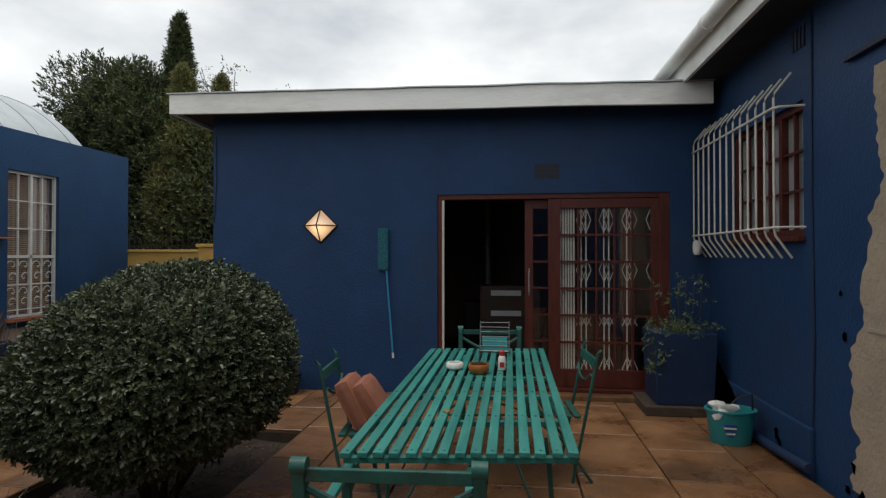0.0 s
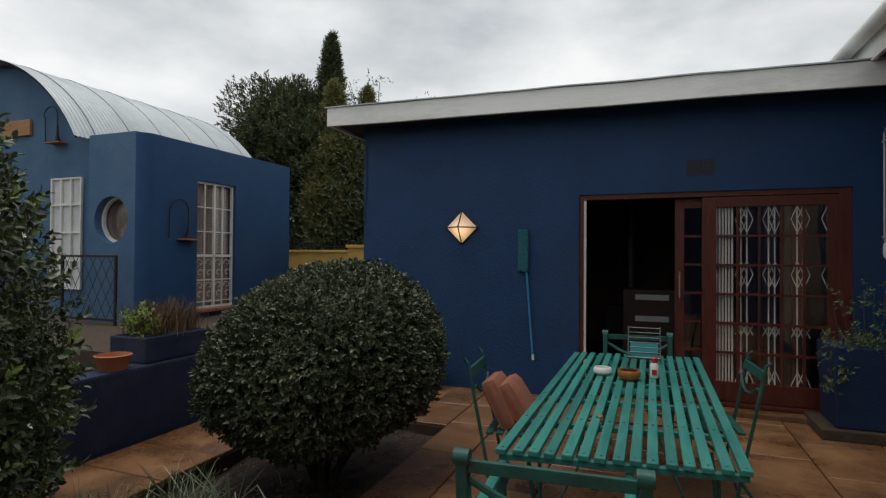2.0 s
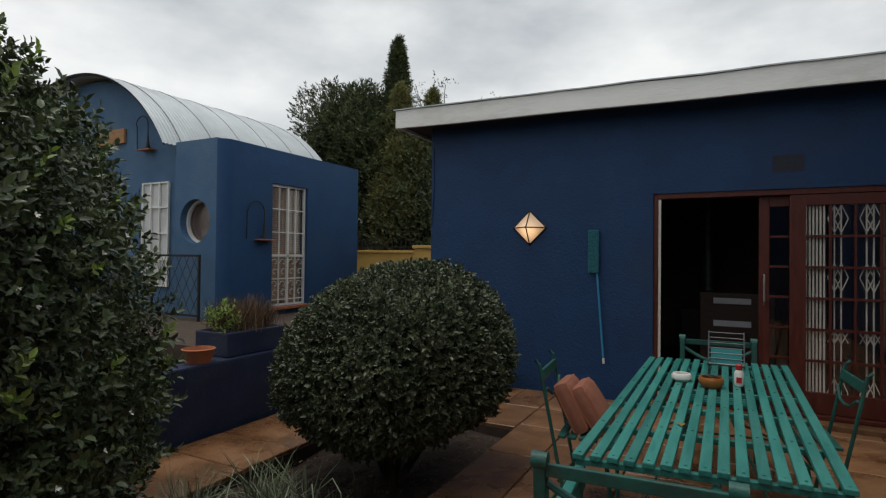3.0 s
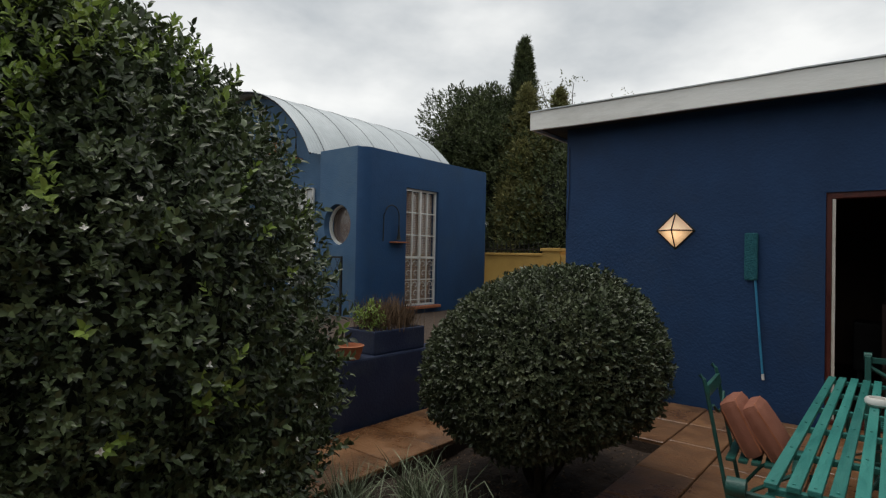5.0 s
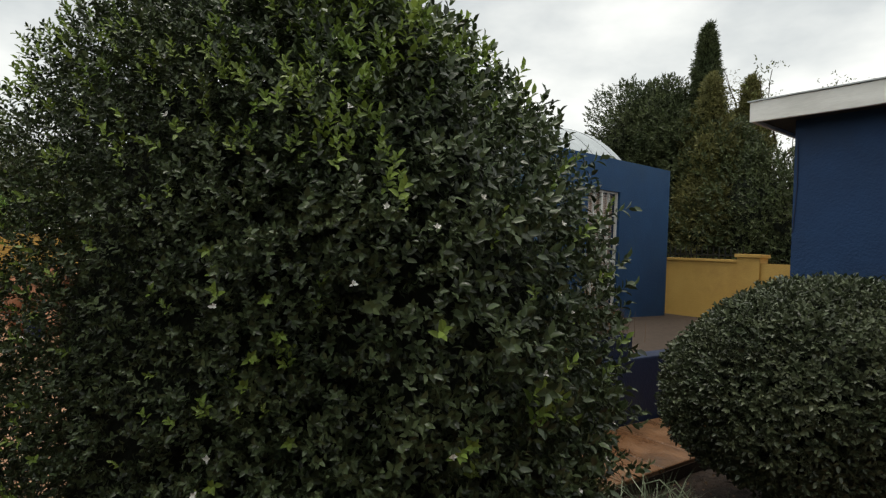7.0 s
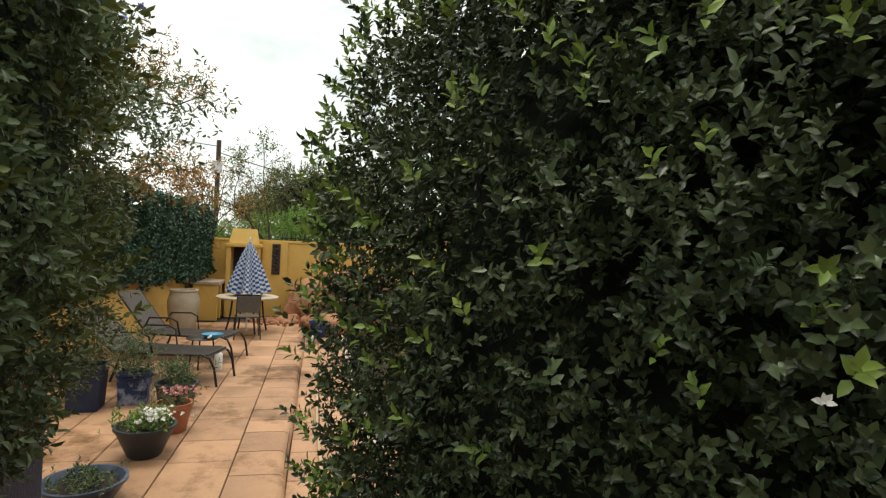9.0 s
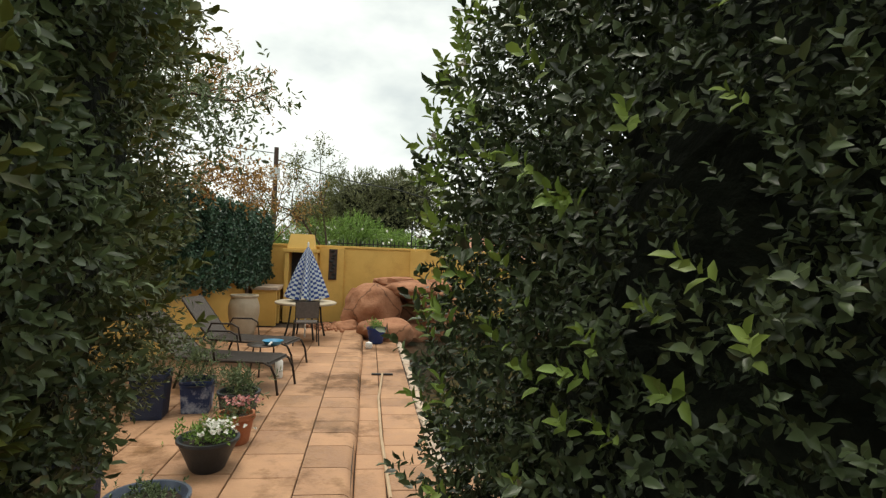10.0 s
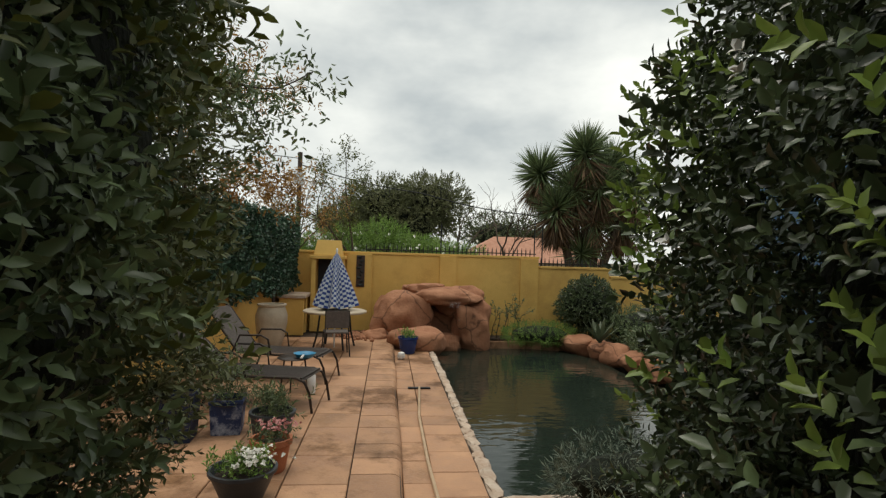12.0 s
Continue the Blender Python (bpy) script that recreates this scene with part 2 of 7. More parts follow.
# near-black filler: shade deep between the leaves, built as solid cores
CORE_DARK = mat("dark_core_fill", (0.006, 0.010, 0.005), (0.014, 0.018, 0.009), 9, 0.95, 1.0, 25)
ROOF_METAL = mat("galvanised_roof", (0.42, 0.46, 0.48), (0.50, 0.54, 0.56), 1.5, 0.5, 0.1, 30, metal=0.25, c3=(0.33, 0.36, 0.38), c3_scale=0.9, c3_amount=0.5)
TERRACOTTA = mat("terracotta_clay", (0.33, 0.11, 0.05), (0.42, 0.16, 0.08), 6, 0.8, 0.3, 50)
CUSHION = mat("orange_cushion_cloth", (0.24, 0.088, 0.055), (0.31, 0.125, 0.08), 5, 0.85, 0.3, 160)
BLACK = mat("black_plastic", (0.012, 0.012, 0.013), (0.022, 0.022, 0.024), 7, 0.5, 0.1, 60)
GREY_MESH = mat("grey_sling_fabric", (0.085, 0.070, 0.062), (0.12, 0.10, 0.09), 30, 0.8, 0.3, 220)
BROWN_METAL = mat("bronze_tube", (0.03, 0.022, 0.018), (0.055, 0.04, 0.032), 9, 0.4, 0.1, 60, metal=0.5)
SLATE_GLAZE = mat("slate_blue_glaze", (0.045, 0.060, 0.095), (0.075, 0.095, 0.14), 5, 0.3, 0.1, 40)
PEELED = mat("peeling_blue_paint", (0.010, 0.024, 0.085), (0.015, 0.036, 0.11), 4, 0.6, 0.3, 40, c3=(0.42, 0.46, 0.55), c3_scale=5.0, c3_amount=1.0)
BLUE_GLAZE = mat("cobalt_glaze", (0.010, 0.028, 0.12), (0.016, 0.045, 0.17), 4, 0.25, 0.05, 30, c3=(0.03, 0.05, 0.12), c3_scale=3, c3_amount=0.4)
POT_DARK = mat("charcoal_pot", (0.022, 0.026, 0.032), (0.04, 0.045, 0.052), 4, 0.5, 0.15, 50)
URN_CLAY = mat("pale_stone_urn", (0.40, 0.33, 0.24), (0.50, 0.42, 0.32), 3, 0.8, 0.3, 40, c3=(0.28, 0.23, 0.17), c3_scale=2, c3_amount=0.5)
TUB_TEAL = mat("teal_plastic", (0.02, 0.21, 0.22), (0.03, 0.25, 0.26), 3, 0.4, 0.05, 40)
BLUE_PLASTIC = mat("blue_plastic", (0.03, 0.22, 0.42), (0.05, 0.30, 0.50), 4, 0.4, 0.05, 40)
MARK_BLUE = mat("printed_blue", (0.02, 0.06, 0.30), (0.03, 0.09, 0.36), 6, 0.5, 0)
MOP_BLUE = mat("teal_mop_fibre", (0.012, 0.10, 0.13), (0.03, 0.16, 0.19), 40, 0.9, 0.9, 90)
RED = mat("red_plastic", (0.45, 0.02, 0.02), (0.55, 0.03, 0.03), 4, 0.4, 0)
AMBER = mat("amber_pottery", (0.30, 0.09, 0.02), (0.40, 0.15, 0.035), 5, 0.25, 0.1, 30)
CURTAIN = mat("pale_curtain", (0.52, 0.54, 0.55), (0.66, 0.68, 0.69), 3, 0.9, 0.2, 60)
BLIND = mat("brown_blind", (0.36, 0.25, 0.19), (0.44, 0.32, 0.25), 6, 0.8, 0.2, 60)
INTERIOR = mat("dim_interior_paint", (0.11, 0.075, 0.06), (0.15, 0.105, 0.085), 2, 0.8, 0.1, 30)
ROOF_TILE = mat("clay_roof_tile", (0.36, 0.17, 0.11), (0.46, 0.24, 0.16), 3, 0.85, 0.4, 20)
STEEL = mat("brushed_steel", (0.45, 0.45, 0.45), (0.6, 0.6, 0.6), 12, 0.35, 0.05, 60, metal=0.9)
CHALK = mat("chalk_white_ceramic", (0.72, 0.70, 0.66), (0.80, 0.79, 0.76), 5, 0.3, 0.05, 40)
# the upper panes' weaker glow is painted as a second, lower emission
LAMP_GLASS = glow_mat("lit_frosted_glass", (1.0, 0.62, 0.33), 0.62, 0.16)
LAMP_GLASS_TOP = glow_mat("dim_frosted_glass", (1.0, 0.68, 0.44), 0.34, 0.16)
PANE = glass_mat("window_pane")
CLEAR = glass_mat("clear_glass", (0.93, 0.95, 0.95))


def water_mat():
    m = bpy.data.materials.new("dark_pool_water")
    m.use_nodes = True
    n, l = m.node_tree.nodes, m.node_tree.links
    b = n["Principled BSDF"]
    b.inputs["Base Color"].default_value = (0.016, 0.024, 0.018, 1)
    b.inputs["Roughness"].default_value = 0.03
    b.inputs["IOR"].default_value = 1.33
    tc = n.new("ShaderNodeTexCoord")
    mp = n.new("ShaderNodeMapping")
    mp.inputs["Scale"].default_value = (1.6, 0.7, 1)
    a = n.new("ShaderNodeTexNoise")
    a.inputs["Scale"].default_value, a.inputs["Detail"].default_value = 4.0, 2
    bp = n.new("ShaderNodeBump")
    bp.inputs["Strength"].default_value, bp.inputs["Distance"].default_value = 0.07, 0.10
    l.new(tc.outputs["Object"], mp.inputs["Vector"])
    l.new(mp.outputs["Vector"], a.inputs["Vector"])
    l.new(a.outputs["Fac"], bp.inputs["Height"])
    l.new(bp.outputs[0], b.inputs["Normal"])
    return m


def check_mat():
    """Blue and white checked cloth."""
    m = mat("checked_cloth", (0.03, 0.07, 0.28), (0.04, 0.09, 0.32), 5, 0.85, 0.2, 150)
    n, l = m.node_tree.nodes, m.node_tree.links
    b = n["Principled BSDF"]
    tc = n.new("ShaderNodeTexCoord")
    ck = n.new("ShaderNodeTexChecker")
    ck.inputs["Scale"].default_value = 1.0
    ck.inputs["Color1"].default_value, ck.inputs["Color2"].default_value = (0.022, 0.055, 0.23, 1), (0.52, 0.56, 0.60, 1)
    l.new(tc.outputs["UV"], ck.inputs["Vector"])
    l.new(ck.outputs["Color"], b.inputs["Base Color"])
    return m


def add_cracks(m, scale, width, dark):
    """Thin dark cracks between irregular cells."""
    n, l = m.node_tree.nodes, m.node_tree.links
    b = n["Principled BSDF"]
    old = b.inputs["Base Color"].links[0].from_socket
    tc = n.new("ShaderNodeTexCoord")
    wob = n.new("ShaderNodeTexNoise")
    wob.inputs["Scale"].default_value, wob.inputs["Detail"].default_value = 2.0, 4
    mixv = n.new("ShaderNodeMixRGB")
    mixv.inputs[0].default_value = 0.35
    l.new(tc.outputs["Object"], wob.inputs["Vector"])
    l.new(tc.outputs["Object"], mixv.inputs[1])
    l.new(wob.outputs["Color"], mixv.inputs[2])
    vo = n.new("ShaderNodeTexVoronoi")
    vo.feature = "DISTANCE_TO_EDGE"
    vo.inputs["Scale"].default_value = scale
    l.new(mixv.outputs[0], vo.inputs["Vector"])
    r = n.new("ShaderNodeMapRange")
    r.inputs[2].default_value, r.inputs[3].default_value, r.inputs[4].default_value = width, dark, 1.0
    l.new(vo.outputs["Distance"], r.inputs[0])
    mul = n.new("ShaderNodeMixRGB")
    mul.blend_type = "MULTIPLY"
    mul.inputs[0].default_value = 1.0
    l.new(old, mul.inputs[1])
    l.new(r.outputs[0], mul.inputs[2])
    l.new(mul.outputs[0], b.inputs["Base Color"])


def add_stains(m, scale, lo, hi, dark, rough):
    """Damp patches laid out over the ground as a whole."""
    n, l = m.node_tree.nodes, m.node_tree.links
    b = n["Principled BSDF"]
    old = b.inputs["Base Color"].links[0].from_socket
    g = n.new("ShaderNodeNewGeometry")
    t = n.new("ShaderNodeTexNoise")
    t.inputs["Scale"].default_value, t.inputs["Detail"].default_value, t.inputs["Roughness"].default_value = scale, 8, 0.68
    l.new(g.outputs["Position"], t.inputs["Vector"])
    r = n.new("ShaderNodeMapRange")
    r.inputs[1].default_value, r.inputs[2].default_value = lo, hi
    l.new(t.outputs["Fac"], r.inputs[0])
    mul = n.new("ShaderNodeMixRGB")
    mul.blend_type = "MULTIPLY"
    mul.inputs[2].default_value = (*dark, 1)
    l.new(r.outputs[0], mul.inputs[0])
    l.new(old, mul.inputs[1])
    l.new(mul.outputs[0], b.inputs["Base Color"])
    rr = n.new("ShaderNodeMixRGB")
    rr.inputs[2].default_value = (rough, rough, rough, 1)
    was = b.inputs["Roughness"].links[0].from_socket
    l.new(r.outputs[0], rr.inputs[0])
    l.new(was, rr.inputs[1])
    l.new(rr.outputs[0], b.inputs["Roughness"])


add_stains(POOL_SLAB, 0.85, 0.50, 0.60, (0.40, 0.33, 0.22), 0.6)
add_stains(SLAB, 1.1, 0.50, 0.66, (0.62, 0.56, 0.50), 0.16)
add_cracks(ROCK, 1.3, 0.02, 0.35)
WATER = water_mat()
CHECK = check_mat()


# ---- mesh helpers ----
def box(bm, x0, x1, y0, y1, z0, z1, bevel=0.0, m=None):
    r = bmesh.ops.create_cube(bm, size=1.0, matrix=Matrix.Translation(((x0 + x1) / 2, (y0 + y1) / 2, (z0 + z1) / 2)) @ Matrix.Diagonal((x1 - x0, y1 - y0, z1 - z0, 1)))
    vs = r["verts"]
    if bevel:
        es = list({e for v in vs for e in v.link_edges})
        vs = list({v for f in bmesh.ops.bevel(bm, geom=es, offset=bevel, segments=2, profile=0.6, affect="EDGES")["faces"] for v in f.verts} | {v for v in vs if v.is_valid})
    if m is not None:
        bmesh.ops.transform(bm, matrix=m, verts=vs)
    return vs


def tube(bm, pts, r, seg=8, r1=None):
    """A round bar along the points, tapering from r to r1."""
    pts = [Vector(p) for p in pts]
    r1 = r if r1 is None else r1
    rings = []
    for i, p in enumerate(pts):
        d = (pts[min(i + 1, len(pts) - 1)] - pts[max(i - 1, 0)]).normalized()
        a = d.cross(Vector((0, 0, 1)) if abs(d.z) < 0.9 else Vector((1, 0, 0))).normalized()
        b = d.cross(a)
        k = r + (r1 - r) * i / max(1, len(pts) - 1)
        rings.append([bm.verts.new(p + k * (math.cos(2 * math.pi * j / seg) * a + math.sin(2 * math.pi * j / seg) * b)) for j in range(seg)])
    for u, v in zip(rings, rings[1:]):
        for j in range(seg):
            bm.faces.new((u[j], u[(j + 1) % seg], v[(j + 1) % seg], v[j]))
    bm.faces.new(rings[0][::-1])
    bm.faces.new(rings[-1])


def lathe(bm, profile, seg=24, centre=(0, 0, 0), sx=1.0, sy=1.0):
    """A turned body from (radius, height) pairs."""
    rings = []
    for r, z in profile:
        if r < 1e-4:
            rings.append([bm.verts.new((centre[0], centre[1], centre[2] + z))])
        else:
            rings.append([bm.verts.new((centre[0] + sx * r * math.cos(2 * math.pi * j / seg), centre[1] + sy * r * math.sin(2 * math.pi * j / seg), centre[2] + z)) for j in range(seg)])
    for u, v in zip(rings, rings[1:]):
        for j in range(seg):
            k = (j + 1) % seg
            if len(u) == 1 and len(v) == 1:
                continue
            if len(u) == 1:
                bm.faces.new((u[0], v[k], v[j]))
            elif len(v) == 1:
                bm.faces.new((u[j], u[k], v[0]))
            else:
                bm.faces.new((u[j], u[k], v[k], v[j]))


def rock_shape(bm, centre, size, seed, rough=0.25, sub=3, flat=0.0):
    r = bmesh.ops.create_icosphere(bm, subdivisions=sub, radius=1.0)
    off = Vector((seed * 3.7, seed * 1.3, seed * 7.1))
    for v in r["verts"]:
        d = v.co.normalized()
        k = 1 + rough * noise.noise(d * 1.1 + off) * 1.6 + rough * 0.45 * noise.noise(d * 3.1 + off) + rough * 0.12 * noise.noise(d * 9 + off)
        q = Vector((abs(d.x) ** 0.85 * math.copysign(1, d.x), abs(d.y) ** 0.85 * math.copysign(1, d.y), abs(d.z) ** 0.85 * math.copysign(1, d.z)))
        v.co = Vector(centre) + Vector((q.x * size[0], q.y * size[1], q.z * size[2])) * k


def finish(me, material, smooth=False):
    me.materials.append(material)
    if smooth:
        me.polygons.foreach_set("use_smooth", [True] * len(me.polygons))
        me.set_sharp_from_angle(angle=radians(40))


def part(name, bm, material, parent=None, label="", smooth=False):
    """Links a bmesh as one mesh object, under a thing or a part."""
    bmesh.ops.recalc_face_normals(bm, faces=bm.faces)
    me = bpy.data.meshes.new(name)
    bm.to_mesh(me)
    bm.free()
    finish(me, material, smooth)
    ob = new(name, me)
    ob.parent = parent
    return tagged(ob, label)


def shared(name, me, parent, m=None, label=""):
    ob = new(name, me)
    ob.parent = parent
    if m is not None:
        ob.matrix_basis = m
    return tagged(ob, label)


def thing(name, label, category, m=None, group=""):
    ob = new(name)
    ob.empty_display_size = 0.1
    if m is not None:
        ob.matrix_basis = m
    return tagged(ob, label, category, group)


def setting(name, bm, material, label, category, smooth=False):
    return tagged(part(name, bm, material, None, "", smooth), label, category, "", "structure")


def bx(*a, bevel=0.0):
    bm = bmesh.new()
    box(bm, *a, bevel=bevel)
    return bm


def pierced(bm, axis, us, zs, holes, d0, d1):
    """A wall in one piece, cut into the grid us by zs with the cells in holes left open; axis: the way it runs; d0, d1: its faces."""
    def at(i, k, d):
        return (us[i], d, zs[k]) if axis == "x" else (d, us[i], zs[k])
    vs = {(i, k, s): bm.verts.new(at(i, k, (d0, d1)[s])) for i in range(len(us)) for k in range(len(zs)) for s in (0, 1)}
    solid = {(i, k) for i in range(len(us) - 1) for k in range(len(zs) - 1)} - set(holes)
    for i, k in solid:
        for s in (0, 1):
            bm.faces.new([vs[q, w, s] for q, w in ((i, k), (i + 1, k), (i + 1, k + 1), (i, k + 1))])
        for (a, b), n in ((((i, k), (i + 1, k)), (i, k - 1)), (((i, k + 1), (i + 1, k + 1)), (i, k + 1)), (((i, k), (i, k + 1)), (i - 1, k)), (((i + 1, k), (i + 1, k + 1)), (i + 1, k))):
            if n not in solid:
                bm.faces.new([vs[a[0], a[1], 0], vs[b[0], b[1], 0], vs[b[0], b[1], 1], vs[a[0], a[1], 1]])


# ---- foliage helpers ----
LEAF_V = np.array([(0, 0, 0), (0, 0.5, -0.03), (0, 1, -0.13), (-0.24, 0.3, 0.07), (-0.2, 0.68, 0.06), (0.24, 0.3, 0.07), (0.2, 0.68, 0.06)])
LEAF_F = np.array([(0, 1, 3), (1, 4, 3), (1, 2, 4), (0, 5, 1), (1, 5, 6), (1, 6, 2)])
FAR_V = np.array([(0, 0, 0), (0, 1, 0.0), (-0.24, 0.45, 0.07), (0.24, 0.45, 0.07)])
FAR_F = np.array([(0, 1, 2), (0, 3, 1)])


def sprig(n, spread, length, slim=1.0, rng=None, blade=(LEAF_V, LEAF_F)):
    """One twig tip, about z, with n leaves round it, leaf length 1."""
    vs, fs = [], []
    bv, bf = blade
    for i in range(n):
        a = i * 2.4 + rng.uniform(-0.4, 0.4)
        tilt = spread * (1 - 0.55 * i / max(1, n - 1)) * rng.uniform(0.8, 1.2)
        s = rng.uniform(0.75, 1.1)
        m = Matrix.Rotation(a, 3, "Z") @ Matrix.Rotation(math.pi / 2 - tilt, 3, "X")
        v = bv * np.array((slim, 1, 1)) * s @ np.array(m).T + np.array((0, 0, length * i / max(1, n - 1)))
        fs.append(bf + len(bv) * i)
        vs.append(v)
    return np.vstack(vs), np.vstack(fs)


def frames_for(direction, rng):
    """Rotation matrices whose z lies along each direction, with a chance spin."""
    z = direction / np.linalg.norm(direction, axis=1, keepdims=True)
    h = rng.normal(size=z.shape)
    x = np.cross(h, z)
    x /= np.linalg.norm(x, axis=1, keepdims=True)
    y = np.cross(z, x)
    return np.stack((x, y, z), axis=2)


def scatter(name, template, pos, direction, size, material, parent, rng, label=""):
    v, f = template
    rot = frames_for(direction, rng)
    allv = (np.einsum("nij,vj->nvi", rot, v) * size[:, None, None] + pos[:, None, :]).reshape(-1, 3)
    allf = (f[None] + (np.arange(len(pos)) * len(v))[:, None, None]).reshape(-1, f.shape[1])
    me = bpy.data.meshes.new(name)
    me.vertices.add(len(allv))
    me.vertices.foreach_set("co", allv.astype(np.float32).ravel())
    me.loops.add(allf.size)
    me.loops.foreach_set("vertex_index", allf.astype(np.int32).ravel())
    me.polygons.add(len(allf))
    me.polygons.foreach_set("loop_start", np.arange(len(allf), dtype=np.int32) * allf.shape[1])
    me.update(calc_edges=True)
    me.polygons.foreach_set("use_smooth", [True] * len(me.polygons))
    me.materials.append(material)
    ob = new(name, me)
    ob.parent = parent
    return tagged(ob, label)


def lumps(p, scale, amount, seed):
    return np.array([amount * (noise.noise(Vector(q) * scale + Vector((seed, 0, 0))) + 0.5 * noise.noise(Vector(q) * scale * 2.7 + Vector((0, seed, 0)))) for q in p])


def shell(n, centre, radii, power, rng, seed, depth=0.15, bumps=0.10, bscale=1.6, zlow=-1.0, taper=0.0, taper_back=None, tuck=0.0, skew=0.0):
    """Chance places on and a little under a rounded box's skin, with outward ways."""
    a = np.array(radii)
    d = rng.normal(size=(n * 2, 3)) * a
    d /= np.linalg.norm(d, axis=1, keepdims=True)
    d = d[d[:, 2] * 1.0 > zlow * np.abs(d[:, 2] + 1e-9)][:n] if zlow > -1 else d[:n]
    r = (np.abs(d / a) ** power).sum(1) ** (-1 / power)
    p = d * r[:, None]
    nrm = np.sign(p) * np.abs(p / a) ** (power - 1) / a
    nrm /= np.linalg.norm(nrm, axis=1, keepdims=True) + 1e-9
    off = lumps(p, bscale, bumps, seed) - depth * rng.random(len(p)) ** 1.6
    p = p + nrm * off[:, None]
    p[:, 1] *= np.where(p[:, 1] < 0, 1 - skew * (0.5 + p[:, 0] / a[0]), 1)
    if taper:
        back = taper if taper_back is None else taper_back
        k = 1 - np.where(p[:, 1] > 0, taper, back) * np.clip(p[:, 2] / a[2], 0, 1) ** 1.6 - tuck * np.clip(-p[:, 2] / a[2], 0, 1) ** 1.3
        p = p * np.column_stack((k, k, np.ones(len(p))))
    return p + np.array(centre), nrm


def core(bm, centre, radii, power, k, seed, taper=0.0, taper_back=None, tuck=0.0, skew=0.0):
    r = bmesh.ops.create_icosphere(bm, subdivisions=4, radius=1.0)
    for v in r["verts"]:
        d = v.co.normalized()
        q = Vector([d[i] * radii[i] for i in range(3)]).normalized()
        s = sum(abs(q[i] / radii[i]) ** power for i in range(3)) ** (-1 / power)
        w = q * s * k * (1 + 0.08 * noise.noise(q * 4 + Vector((seed, 0, 0))))
        w.y *= 1 - skew * (0.5 + w.x / radii[0]) if w.y < 0 else 1
        back = taper if taper_back is None else taper_back
        f = 1 - (taper if w.y > 0 else back) * max(0, w.z / radii[2]) ** 1.6 - tuck * max(0, -w.z / radii[2]) ** 1.3
        v.co = Vector(centre) + Vector((w.x * f, w.y * f, w.z))


def branch(bm, p, d, length, r, depth, rng, tips, bend=0.35, kids=3, ratio=0.66):
    """A limb that bends and forks; its ends go into tips."""
    p, d = Vector(p), Vector(d).normalized()
    pts = [p.copy()]
    for i in range(4):
        d = (d + Vector(rng.normal(size=3)) * bend * 0.35 + Vector((0, 0, 0.05))).normalized()
        p = p + d * length / 4
        pts.append(p.copy())
        if depth <= 1:
            tips.append((p.copy(), d.copy()))
    tube(bm, pts, r, 6 if depth > 1 else 4, r * ratio)
    if depth > 0:
        for k in range(kids):
            a = Vector(rng.normal(size=3))
            branch(bm, pts[-1 - (k % 2)], (d + a.normalized() * 0.75).normalized(), length * ratio * rng.uniform(0.8, 1.1), r * ratio * 0.75, depth - 1, rng, tips, bend, kids, ratio)


# ---- ground and paving bases ----
bm = bmesh.new()
bmesh.ops.create_grid(bm, x_segments=8, y_segments=8, size=900)
bmesh.ops.translate(bm, vec=(0, 0, -1.2), verts=bm.verts)
setting("ground", bm, EARTH, "brown green open ground around the garden", "ground")

bm = bmesh.new()
for x0, x1, y0, y1 in ((-1.78, 2.08, -4.0, 5.9), (-3.9, -1.78, 4.48, 5.9), (-3.92, -3.12, 1.2, 4.48), (-3.9, -1.78, -1.9, -0.6), (-4.34, -3.9, -2.8, -0.6)):
    box(bm, x0, x1, y0, y1, -1.2, -0.03)
setting("patio", bm, GROUT, "wet brown paved patio with dark joints", "patio")
bm = bmesh.new()
box(bm, -3.12, -1.78, -0.6, 4.48, -1.2, -0.10)
bmesh.ops.subdivide_edges(bm, edges=bm.edges, cuts=30, use_grid_fill=True)
for v in bm.verts:
    if v.co.z > -0.11:
        v.co.z += 0.05 * noise.noise(v.co * 2.5) + 0.02 * noise.noise(v.co * 11) - 0.01
setting("planting_bed", bm, SOIL, "dark bare soil of a sunken planting bed", "soil")
bm = bmesh.new()
box(bm, -3.9, -3.12, -0.6, 1.2, -1.2, -0.08)
setting("hedge_bed", bm, SOIL, "dark soil under the tall hedge", "soil")
# two steps down from the patio to the pool terrace
bm = bmesh.new()
box(bm, -4.35, -4.02, -2.6, -0.6, -1.2, -0.15, 0.01)
setting("garden_step", bm, POOL_SLAB, "terracotta step down to the pool terrace", "step")
bm = bmesh.new()
box(bm, -16.0, -4.35, -5.2, -0.92, -1.2, -0.33)
setting("pool_terrace", bm, GROUT, "terracotta paved terrace beside the pool", "terrace")
bm = bmesh.new()
box(bm, -14.5, -4.35, -0.92, -0.085, -1.2, -0.425)
box(bm, -6.95, -4.35, -0.085, 2.2, -1.2, -0.425)
setting("pool_walkway", bm, GROUT, "lower paved walkway along the pool edge", "pavement")

# ---- house with the sliding door ----
WY = 5.9
bm = bmesh.new()
pierced(bm, "x", (-3.43, -0.79, 1.68, 2.08), (-0.3, 0.06, 2.19, 3.12), [(1, 1)], WY, WY + 0.22)
setting("wall_house", bm, BLUE, "dark blue painted plaster house wall", "wall")
bm = bmesh.new()
box(bm, -3.43, -3.21, WY + 0.22, 10.0, -0.3, 3.12)
setting("wall_house_west", bm, BLUE, "dark blue return wall of the house", "wall")
bm = bmesh.new()
vs = box(bm, -3.74, 1.99, 5.52, 5.56, 3.045, 3.265, 0.006)
